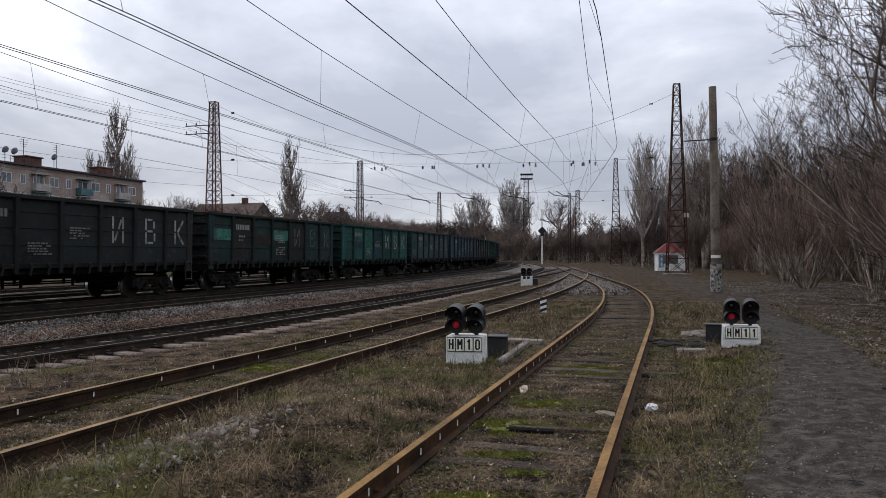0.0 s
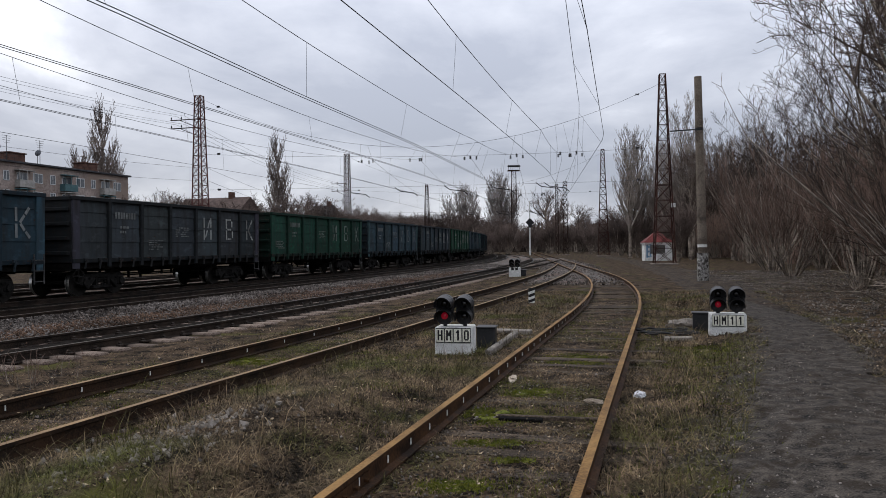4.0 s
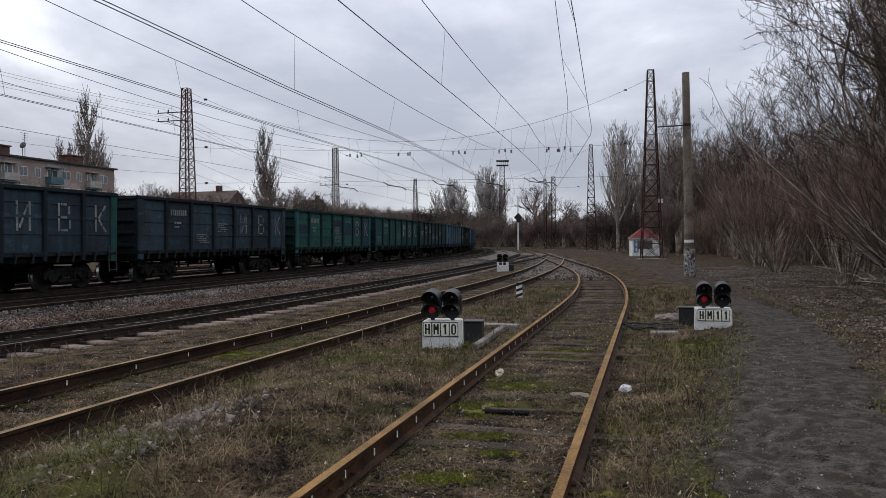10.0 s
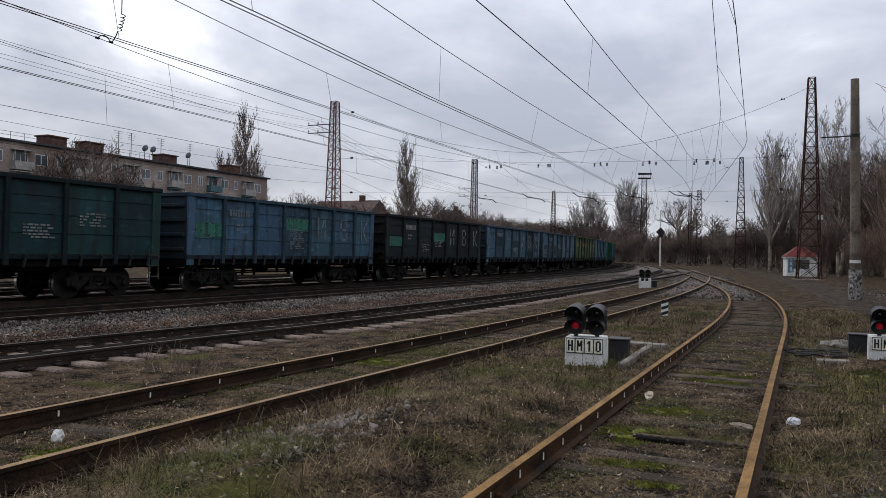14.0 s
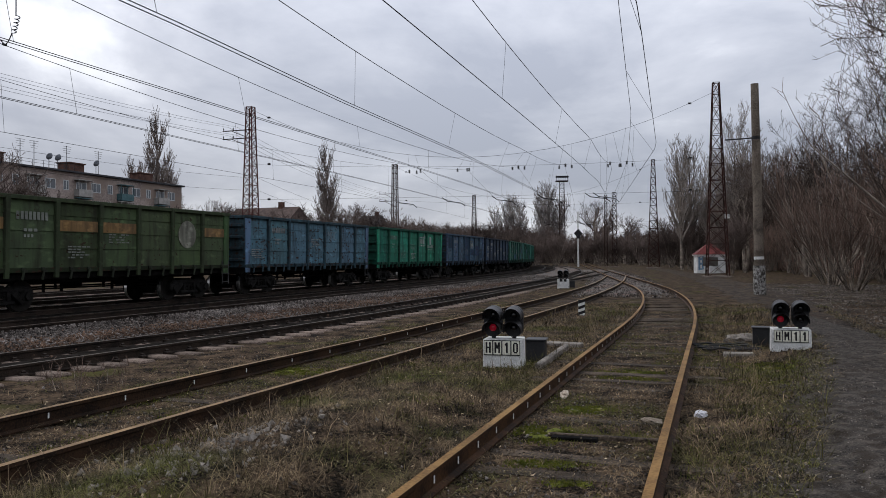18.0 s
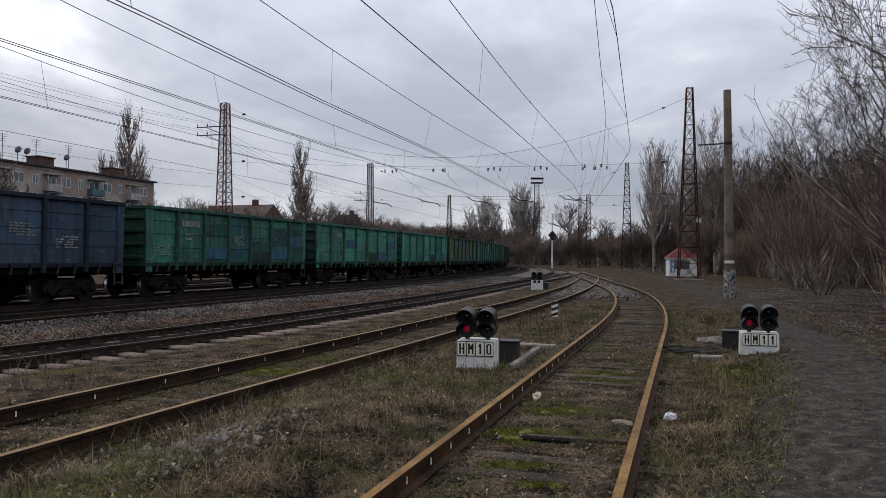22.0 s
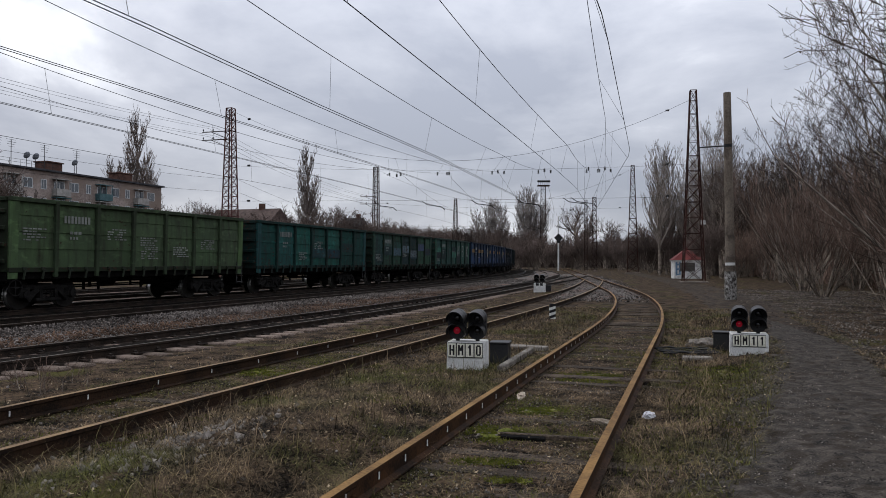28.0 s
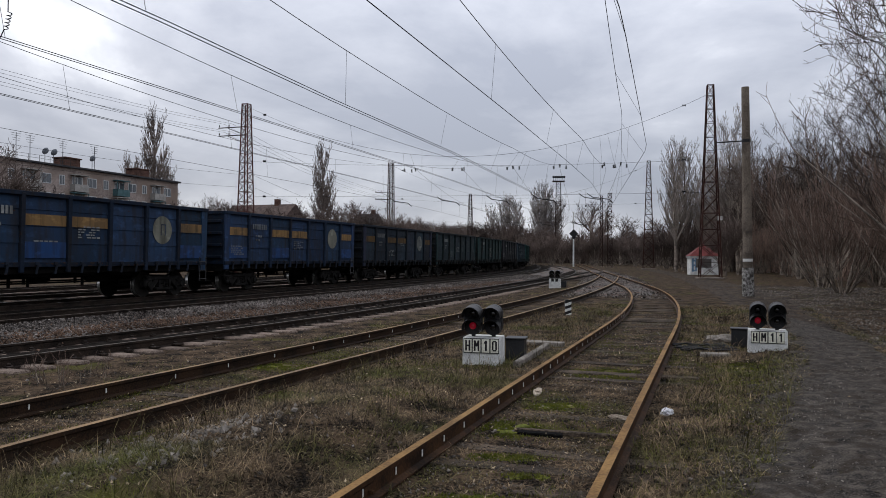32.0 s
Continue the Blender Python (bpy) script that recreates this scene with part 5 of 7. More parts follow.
for z in (0.55, 1.0):
    bm = bmesh.new()
    box(bm, BL_U0, 97.0, BL_V + 0.1, BL_V + 0.14, BL_H + 0.3 + z, BL_H + 0.34 + z)
    part("rail", bm, BLACK, rail)
for k in range(45):
    bm = bmesh.new()
    box(bm, BL_U0 + 2 * k, BL_U0 + 2 * k + 0.04, BL_V + 0.1, BL_V + 0.14, BL_H + 0.29, BL_H + 1.34)
    part("post", bm, BLACK, rail)


# ---- bare trees ----
def tube(vv, ff, pts, radii, sides):
    start = len(vv)
    for i, (p, r) in enumerate(zip(pts, radii)):
        d = (pts[min(i + 1, len(pts) - 1)] - pts[max(i - 1, 0)])
        if d.length < 1e-6:
            d = Vector((0, 0, 1))
        d.normalize()
        a = d.orthogonal().normalized()
        b = d.cross(a)
        for k in range(sides):
            ang = 2 * math.pi * k / sides
            vv.append(p + (a * math.cos(ang) + b * math.sin(ang)) * r)
    for i in range(len(pts) - 1):
        for k in range(sides):
            s = start + i * sides
            ff.append((s + k, s + (k + 1) % sides, s + sides + (k + 1) % sides, s + sides + k))


def grow(rnd, stems, levels, spread, lift, split, shrink, thin, start_len, start_r, twist=0.25, lean=0.0, rmin=0.005, flare=1.0, twig_mat=None, limbs=0):
    """Trunk and crown meshes of a bare tree: stems that fork, each level shorter and finer."""
    wood, twig = ([], []), ([], [])

    def branch(p, d, length, r, level):
        store = wood if level <= limbs else twig
        n = 4 if level <= 1 else 3
        pts, radii, q, dd = [p.copy()], [r], p.copy(), d.copy()
        for i in range(n):
            dd = (dd + Vector((rnd.uniform(-1, 1), rnd.uniform(-1, 1), rnd.uniform(-0.6, 0.8))) * twist * 0.5 + Vector((0, 0, lift * 0.12))).normalized()
            q = q + dd * (length / n)
            pts.append(q.copy())
            radii.append(max(r * (1 - (1 - thin) * (i + 1) / n), rmin))
        tube(store[0], store[1], pts, radii, 6 if level == 0 else 4 if level == 1 else 3)
        if level >= levels:
            return
        count = split[min(level, len(split) - 1)]
        for k in range(count):
            f = rnd.uniform(0.25, 1.0) if k else 1.0
            i = min(int(f * n), n - 1)
            at = pts[i].lerp(pts[i + 1], f * n - i) if f < 1 else pts[-1]
            side = Vector((rnd.gauss(0, 1), rnd.gauss(0, 1), rnd.gauss(0, 0.5)))
            side = (side - dd * side.dot(dd)).normalized()
            nd = (dd * (1 - spread[min(level, len(spread) - 1)]) + side * spread[min(level, len(spread) - 1)] + Vector((0, 0, lift * 0.25))).normalized()
            branch(at, nd, length * shrink * rnd.uniform(0.7, 1.15) * (1.15 - 0.45 * f if level == 0 else 1), max(r * (1 - (1 - thin) * f) * 0.72, rmin), level + 1)

    for s in range(stems):
        a = rnd.uniform(0, 2 * math.pi)
        out = (0.12 + 0.35 * rnd.random()) * (stems > 1) * flare
        d = Vector((math.cos(a) * out + lean, math.sin(a) * out, 1)).normalized()
        branch(Vector((math.cos(a) * 0.25 * (stems > 1), math.sin(a) * 0.25 * (stems > 1), -0.2)), d, start_len * rnd.uniform(0.75, 1.1), start_r * rnd.uniform(0.7, 1.1), 0)
    return rawmesh("trunk" if stems == 1 else "stems", wood[0], wood[1], BARK, True), rawmesh("crown", twig[0], twig[1], twig_mat or TWIG)


def kinds(n, seed, **kw):
    return [grow(random.Random(seed + i), **kw) for i in range(n)]


BUSHES = kinds(3, 10, stems=24, levels=2, spread=(0.25, 0.36), lift=0.55, split=(7, 5), shrink=0.4, thin=0.22, start_len=5.4, start_r=0.036, twist=0.12, rmin=0.008, flare=1.5)
ALDERS = kinds(3, 30, stems=2, levels=4, spread=(0.42, 0.5, 0.55, 0.5), lift=0.45, split=(11, 6, 4, 3), shrink=0.48, thin=0.25, start_len=8.5, start_r=0.14, rmin=0.0075, limbs=1, twig_mat=DARKTWIG)
NEARPOP = kinds(2, 55, stems=1, levels=3, spread=(0.42, 0.36, 0.4), lift=1.2, split=(44, 8, 5), shrink=0.34, thin=0.1, start_len=18.0, start_r=0.24, twist=0.1, rmin=0.011, twig_mat=POPTWIG)
POPLARS = kinds(3, 50, stems=1, levels=3, spread=(0.5, 0.42, 0.4), lift=1.3, split=(120, 8, 5), shrink=0.27, thin=0.1, start_len=17.0, start_r=0.3, twist=0.08, rmin=0.019, twig_mat=BROWNTWIG)
FARPOP = kinds(2, 53, stems=1, levels=3, spread=(0.5, 0.42, 0.4), lift=1.3, split=(80, 8, 5), shrink=0.3, thin=0.1, start_len=18.0, start_r=0.3, twist=0.08, rmin=0.016, twig_mat=HAZEGREY)
ROUND = kinds(3, 70, stems=1, levels=4, spread=(0.55, 0.5, 0.5, 0.5), lift=0.5, split=(9, 6, 5, 3), shrink=0.55, thin=0.45, start_len=5.0, start_r=0.26, rmin=0.013, twig_mat=FARTWIG)
WEEDS = kinds(2, 95, stems=12, levels=2, spread=(0.35, 0.45), lift=0.5, split=(4, 2), shrink=0.5, thin=0.3, start_len=0.5, start_r=0.007, rmin=0.0025)
FARBUSH = kinds(2, 90, stems=12, levels=3, spread=(0.35, 0.45, 0.5), lift=0.5, split=(7, 5, 3), shrink=0.55, thin=0.35, start_len=4.6, start_r=0.07, rmin=0.018, twig_mat=FARTWIG)


def plant(meshes, x, y, size, turn, name, label, group, z=0.0, wide=1.0):
    root = thing(name, label, "tree" if "bush" not in name else "bush", Matrix.Translation((x, y, z)) @ pose(0, 0, 0, 0, 0, turn) @ Matrix.Diagonal((size * wide, size * wide, size, 1)), group)
    several = meshes[0].name.startswith("stems")
    base = part("stem" if several else "trunk", meshes[0], None, root)
    if several:
        tagged(base, kind="stuff")
    part("crown", meshes[1], None, root)
    return root


rnd = random.Random(77)
EDGE = [(15.5, 10.9), (18.6, 12.2), (22.4, 14.3), (32.5, 19.4), (47, 23.5), (58, 25.0), (75, 29.5), (110, 36)]


def edge_x(y):
    """Where the thicket begins on the right at y."""
    for (ya, xa), (yb, xb) in zip(EDGE[:-1], EDGE[1:]):
        if y <= yb:
            return xa + (xb - xa) * (y - ya) / (yb - ya)
    return EDGE[-1][1]


for k in range(120):
    y = 17.0 + 85 * (k / 119) ** 1.3
    deep = rnd.random() ** 1.6
    x = edge_x(y) + 0.5 + deep * (7 + y * 0.22)
    tall = rnd.random() < 0.2 + 0.4 * deep
    if tall and y > 20:
        plant(ALDERS[k % 3], x, y, rnd.uniform(0.75, 1.1) * (0.9 + y / 160), rnd.uniform(0, 360), "bare_tree", "young leafless tree with fine twigs", "trees of the thicket", z=0.1)
    else:
        plant(BUSHES[k % 3], x, y, rnd.uniform(0.75, 1.15) * min(1.0, 0.55 + max(0.0, y - 19) / 40), rnd.uniform(0, 360), "bush", "leafless brown bush with many thin stems", "bushes of the thicket", z=0.1)
for x, y, s, t in ((13.0, 16.2, 1.0, 20), (13.9, 18.6, 1.05, 130), (12.6, 14.2, 0.95, 300)):
    plant(ALDERS[int(x * 2) % 3], x, y, s, t, "bare_tree", "leaning leafless tree beside the path", "trees of the thicket", z=0.1)


def at_px(px, d):
    return (px - 784) / 1358 * d


# poplars: behind the train, where the line bends, and behind the hut
for px, d, h in ((210, 165, 34), (516, 150, 24.5), (236, 168, 22)):
    plant(POPLARS[int(d) % 3], at_px(px, d), d, h / 20, d, "poplar", "tall narrow leafless poplar", "poplars", wide=1.0)
for k, (px, d, h) in enumerate(((812, 330, 24), (832, 335, 27), (850, 325, 29), (862, 330, 26), (898, 300, 30), (912, 305, 31), (925, 310, 27), (905, 320, 26), (1138, 105, 19), (1150, 108, 17), (1160, 110, 20), (1228, 100, 20), (1245, 104, 18), (1180, 112, 16), (1262, 108, 17), (1215, 115, 16))):
    plant(NEARPOP[k % 2] if d < 150 else FARPOP[k % 2], at_px(px, d), d, h / 20, k * 50, "poplar", "tall leafless poplar with upswept branches", "poplars", wide=1.25)
# round trees and scrub that close the view all along the horizon
for k, (px, d, h) in enumerate(((700, 260, 17), (718, 265, 16), (680, 255, 12), (465, 210, 21), (478, 214, 19), (306, 180, 18), (330, 235, 12), (585, 240, 13), (650, 250, 13), (760, 300, 15), (780, 310, 17), (990, 200, 19), (1010, 190, 18), (965, 230, 16), (1040, 210, 15), (1065, 200, 14), (1090, 185, 13), (1115, 180, 13), (-30, 98, 17), (-75, 95, 20), (-120, 97, 19), (-160, 99, 20), (-210, 98, 19))):
    plant(ROUND[k % 3], at_px(px, d), d, h / 9.0, k * 77, "bare_tree", "round-crowned leafless tree in the distance", "distant trees")
for k in range(70):
    px = 250 + 680 * k / 69
    d = rnd.uniform(125, 165) if px < 600 else rnd.uniform(250, 360)
    plant(ROUND[k % 3], at_px(px, d), d, rnd.uniform(8, 13) / 9 * (1.55 if px > 620 else 1.0), k * 61, "bare_tree", "leafless tree of the far wood", "trees of the far wood")
for k in range(46):
    px = 885 + 330 * (k / 45) + rnd.uniform(-8, 8)
    d = rnd.uniform(165, 230) - 90 * max(0, (px - 1040) / 175)
    plant(FARBUSH[k % 2], at_px(px, d), d, rnd.uniform(0.7, 1.25) * (0.5 + d / 330), k * 47, "bush", "brown leafless scrub closing the yard", "scrub beyond the turnout")
for k in range(46):
    y = 22 + 110 * k / 45
    plant(FARBUSH[k % 2], edge_x(y) + 15 + rnd.uniform(0, 16), y, rnd.uniform(1.0, 1.5), k * 31, "bush", "dense brown leafless scrub behind the thicket", "scrub behind the thicket", z=0.2)
for k in range(16):
    d = rnd.uniform(105, 150)
    plant(FARBUSH[k % 2], at_px(1185 + 11 * k, d), d, rnd.uniform(1.1, 1.6), k * 53, "bush", "brown scrub behind the hut", "scrub beyond the turnout", z=0.1)
for x, y, size, turn in ((21.4, 48.0, 1.25, 40), (19.2, 40.5, 0.9, 160), (16.4, 29.0, 0.85, 250)):
    plant(BUSHES[int(x) % 3], x, y, size, turn, "bush", "leafless bush with a fountain of straight grey stems", "bushes of the thicket", z=0.1, wide=1.15)
leaner = grow(random.Random(5), stems=1, levels=2, spread=(0.32, 0.45), lift=0.12, split=(9, 4), shrink=0.3, thin=0.25, start_len=6.6, start_r=0.055, twist=0.11, lean=-1.25, rmin=0.006)
leaner[0].materials[0] = PALEBARK
SAPLINGS = kinds(2, 210, stems=7, levels=2, spread=(0.3, 0.42), lift=0.2, split=(7, 4), shrink=0.34, thin=0.25, start_len=5.2, start_r=0.034, twist=0.14, lean=-0.55, rmin=0.006, flare=1.6, twig_mat=DARKTWIG)
for stems, crown in SAPLINGS:
    stems.materials[0] = PALEBARK
for k, (x, y, size) in enumerate(((12.3, 17.2, 1.0), (13.4, 19.4, 1.05), (11.9, 15.6, 0.8), (15.6, 22.8, 1.0))):
    plant(SAPLINGS[k % 2], x, y, size, (-20, 25, 5, -10)[k], "bare_tree", "clump of thin pale saplings leaning over the gravel", "trees of the thicket", z=0.1)
plant(leaner, 12.9, 18.2, 1.0, 0, "bare_tree", "thin pale bare tree leaning over the gravel", "trees of the thicket", z=0.1)
# the belt of trees and gardens behind the main line
BELT = kinds(3, 130, stems=9, levels=4, spread=(0.4, 0.45, 0.5), lift=0.5, split=(6, 5, 4, 3), shrink=0.52, thin=0.3, start_len=4.0, start_r=0.08, rmin=0.011, twig_mat=FARTWIG)
BELT_TALL = [max(v.co.z for v in crown.vertices) for trunk, crown in BELT]
rb = random.Random(61)


def hidden_below(px, d):
    """The height at distance d up to which the standing train hides what is behind it."""
    a = math.atan((784 - px) / 1358)
    return 1.77 + 1.9 * d / (20.6 / math.sin(a + TURN) * math.cos(a))


for k in range(64):
    px = 215 + 445 * k / 63 + rb.uniform(-5, 5)
    d = rb.uniform(112, 160)
    kind = (BELT, ROUND)[k % 2]
    top = max(v.co.z for v in kind[k % 3][1].vertices)
    plant(kind[k % 3], at_px(px, d), d, (hidden_below(px, d) + rb.uniform(-0.5, 1.7) + 2.6 * rb.random() ** 4) / top, k * 67, "bare_tree", "brown leafless garden tree behind the main line", "trees behind the main line", wide=1.25)
for k in range(60):
    px = 640 + 290 * k / 59 + rb.uniform(-6, 6)
    d = rb.uniform(290, 380)
    plant(BELT[k % 3], at_px(px, d), d, (min(hidden_below(px, d), 13) + rb.uniform(2, 7)) / BELT_TALL[k % 3], k * 59, "bare_tree", "grey leafless tree of the far wood", "trees of the far wood", wide=1.3)
for k in range(30):
    px = 930 + 300 * k / 29 + rb.uniform(-6, 6)
    d = rb.uniform(230, 300) - 110 * max(0, (px - 1040) / 190)
    plant(BELT[k % 3], at_px(px, d), d, rb.uniform(1.0, 1.5), k * 83, "bare_tree", "brown leafless tree closing the yard", "trees of the far wood", wide=1.3)
for k in range(26):
    y = 40 + 90 * k / 25
    plant(BELT[k % 3], edge_x(y) + 20 + rb.uniform(0, 18), y, rb.uniform(0.9, 1.25), k * 29, "bare_tree", "dense brown leafless tree behind the thicket", "trees of the thicket", z=0.2)
LEAFM = surface("curled_dry_leaf", (0.05, 0.038, 0.025), (0.14, 0.105, 0.065), 2.0, 0.9, bump=0.0, island=0.4)
rl = random.Random(15)
vv, ff = [], []
twigs = [v.co.copy() for v in ALDERS[1][1].vertices]
for k in range(420):
    p = rl.choice(twigs)
    if p.z < 3.5:
        continue
    m = Euler((rl.uniform(0, 6), rl.uniform(0, 6), rl.uniform(0, 6))).to_matrix()
    n = len(vv)
    vv += [p + m @ Vector(c) + Vector((0, 0, -0.05)) for c in ((-0.03, 0, 0), (0, -0.02, 0.02), (0.035, 0, 0), (0, 0.02, -0.02))]
    ff.append((n, n + 1, n + 2, n + 3))
leafy = plant(ALDERS[1], 12.6, 17.6, 1.15, 205, "bare_tree", "leafless tree with a few curled dry leaves", "trees of the thicket", z=0.1)
part("dry_leaves", rawmesh("dry_leaves", vv, ff, LEAFM), None, leafy)


def undergrowth(count, seed):
    """Dense dead stalks under the thicket, each a thin bent strip."""
    r = random.Random(seed)
    vv, ff = [], []
    for _ in range(count):
        y = 17 + 115 * r.random() ** 1.4
        x = edge_x(y) + 2.5 + (8 + y * 0.2) * r.random()
        h = r.uniform(0.8, 3.0) * (0.7 + y / 110)
        w = 0.006 + y * 0.00035
        a = r.uniform(0, 3.14)
        s = Vector((math.cos(a), math.sin(a), 0)) * w
        p = Vector((x, y, 0.1))
        m = p + Vector((r.gauss(0, 0.12), r.gauss(0, 0.12), 0.5)) * h
        e = m + Vector((r.gauss(0, 0.2), r.gauss(0, 0.2), 0.5)) * h
        n = len(vv)
        vv += [p - s, p + s, m + s, m - s, e]
        ff += [(n, n + 1, n + 2, n + 3), (n + 3, n + 2, n + 4)]
    return tagged(new("undergrowth", rawmesh("undergrowth", vv, ff, TWIG)), "dense dead brown stalks under the thicket", "undergrowth", kind="stuff")


undergrowth(15000, 31)
for k in range(24):
    px, d = 1235 + 15 * (k % 13) + 20 * (k > 12) + rb.uniform(-5, 5), rb.uniform(82, 118)
    kind = (ALDERS, ALDERS, NEARPOP)[k % 3]
    top = max(v.co.z for v in kind[k // 3 % 2][1].vertices)
    plant(kind[k // 3 % 2], at_px(px, d), d, rb.uniform(12.5, 17.0) / top, k * 71, "bare_tree", "tall brown leafless tree behind the hut", "trees of the thicket", z=0.1)



for k in range(9):
    px, d = 1168 + 21 * k + rb.uniform(-6, 6), rb.uniform(98, 118)
    top = max(v.co.z for v in NEARPOP[k % 2][1].vertices)
    plant(NEARPOP[k % 2], at_px(px, d), d, rb.uniform(13.0, 20.5) / top, k * 97, "bare_tree", "grey leafless tree with upswept branches behind the hut", "trees of the thicket", z=0.1, wide=1.25)


def far_hedge(count, seed):
    """Brushwood along the foot of the far wood, joined stalks."""
    r = random.Random(seed)
    vv, ff = [], []
    for _ in range(count):
        px = r.uniform(630, 1260)
        d = r.uniform(232, 300) - 120 * max(0, (px - 1040) / 190)
        x = at_px(px, d)
        w = d * 0.00045
        p = Vector((x, d, -0.1))
        for _k in range(2):
            h = r.uniform(1.5, 5.0) * (0.45 + d / 430)
            s = Vector((w, 0, 0))
            m = p + Vector((r.gauss(0, 0.12), 0, 0.5)) * h
            e = m + Vector((r.gauss(0, 0.25), 0, 0.5)) * h
            n = len(vv)
            vv += [p - s, p + s, m + s, m - s, e]
            ff += [(n, n + 1, n + 2, n + 3), (n + 3, n + 2, n + 4)]
    return tagged(new("brushwood", rawmesh("brushwood", vv, ff, FARTWIG)), "grey-brown brushwood along the foot of the far wood", "brushwood", kind="stuff")


far_hedge(9000, 44)

plant(POPLARS[2], at_px(169, 172), 172, 24.6 / 20, 130, "bare_tree", "bushy leafless tree behind the apartment block", "distant trees", wide=1.15)
for k in range(4):
    p = T(56 + 7.5 * k, 84 + 2 * math.sin(k * 2.3))
    plant(ALDERS[k % 3], p.x, p.y, 0.95 + 0.15 * math.sin(k * 1.7), k * 51, "bare_tree", "slender leafless tree before the apartment block", "trees before the block")


# ---- overhead line ----
def wire(name, runs, r=0.011, parent=None):
    """Polylines as thin tubes in one mesh."""
    vv, ff = [], []
    for pts in runs:
        tube(vv, ff, [Vector(p) for p in pts], [r] * len(pts), 4)
    return rawmesh(name, vv, ff, WIRE)


SUPPORTS = (-67.5, -0.5, 66.5, 118.0, 172.0)


def messenger_z(u):
    for a, b in zip(SUPPORTS[:-1], SUPPORTS[1:]):
        if u <= b:
            k = 2 * (u - a) / (b - a) - 1
            return 7.78 + 2.02 * k * k
    return 9.8


def bead_mesh(r, h):
    bm = bmesh.new()
    for k in range(3):
        rod(bm, (0, 0, h * (k - 1) - 0.03), (0, 0, h * (k - 1) + 0.03), r, r * 0.6, seg=10)
    rod(bm, (0, 0, -h * 1.6), (0, 0, h * 1.6), r * 0.25, seg=6)
    return mesh_of("insulator", bm, BLACK)


BEAD = bead_mesh(0.11, 0.1)


def contact_line(label, f, twin, phase, off=0.0, cz=6.42, sway=0.0, chord=None, lift=0.0):
    held = chord or f
    root = thing("overhead_line", label, "overhead wire", group="overhead lines")
    us = axis([(-67, 172, 2.0)])

    def swing(u):
        return off - sway * math.cos(math.pi * (u - 7.5) / 59)

    part("contact_wire", wire("contact_wire", [[T(u, f(u) + swing(u) + o, cz) for u in us] for o in ((0, 0.16) if twin else (0,))], 0.011), None, root)
    part("carrier_wire", wire("carrier_wire", [[T(u, held(u) + off, messenger_z(u) + lift) for u in us]], 0.011), None, root)
    u = -2.0 + phase
    while u < 115:
        if min(abs(u - s) for s in SUPPORTS) > 2.5:
            part("dropper", wire("dropper", [[T(u, held(u) + off, messenger_z(u) + lift), T(u + 0.15, f(u) + swing(u), cz)]], 0.006), None, root)
        u += 9.3
    for s in (66.5, 118.0):
        part("insulator", BEAD, None, root, m=Matrix.Translation(T(s, held(s) + off, 9.75)))
        bm = bmesh.new()
        p = [T(s, f(s) + swing(s) + x, z) for x, z in ((0, 6.45), (0.35, 6.75), (1.7, 6.95), (2.2, 7.3))]
        for a, b in zip(p[:-1], p[1:]):
            rod(bm, a, b, 0.035, seg=6)
        part("steady_arm", bm, WIRE, root, "bent steady arm")
    return root


def straight(pts, after=v_siding):
    def f(u):
        for (a, va), (b, vb) in zip(pts[:-1], pts[1:]):
            if u <= b:
                return va + (vb - va) * (u - a) / (b - a)
        return after(u)

    return f


NEAR_CONTACT = straight([(-60, 1.3), (15, 1.4), (33.6, 2.32), (66.5, 7.6), (118, 17.3)])
NEAR_CARRIER = straight([(-60, 0.6), (-0.5, 0.75), (33, 3.3), (66.5, 6.95), (118, 17.3)])
SECOND_CONTACT = straight([(-70, 5.5), (12.7, 5.7), (26, 6.0), (38, 6.35), (48, 6.75), (66.5, 8.3)], lambda u: v_siding(u) + 0.3)
SECOND_CARRIER = straight([(-70, 5.6), (-0.5, 5.6), (18, 5.7), (32, 5.85), (40, 6.02), (66.5, 8.34)], lambda u: v_siding(u) + 0.35)
THIRD_CONTACT = straight([(-70, 9.9), (12, 9.98), (21, 10.38), (33, 10.6), (66.5, 12.4)], lambda u: v_third(u) + 0.2)
THIRD_CARRIER = straight([(-70, 10.6), (17, 10.34), (25, 10.22), (31, 10.21), (43, 10.36), (66.5, 12.15)], v_third)
contact_line("overhead contact wires above the near siding", NEAR_CONTACT, False, 0.0, chord=NEAR_CARRIER)
contact_line("overhead contact wires above the second siding", SECOND_CONTACT, False, 5.2, chord=SECOND_CARRIER)
contact_line("overhead contact wires above the third track", THIRD_CONTACT, True, 4.6, chord=THIRD_CARRIER)
contact_line("overhead contact wires above the near main track", main_f(-5.1), True, 6.0, -0.15, 6.75, 0.25)
contact_line("overhead contact wires above the train", main_f(0.0), True, 3.4, -0.5, 6.6, 0.2)
contact_line("overhead contact wires above the far main track", main_f(4.6), False, 5.0, -0.2, 6.53, lift=0.45)


def span(a, b, sag, n=24):
    a, b = Vector(a), Vector(b)
    return [a.lerp(b, i / n) - Vector((0, 0, sag * 4 * (i / n) * (1 - i / n))) for i in range(n + 1)]


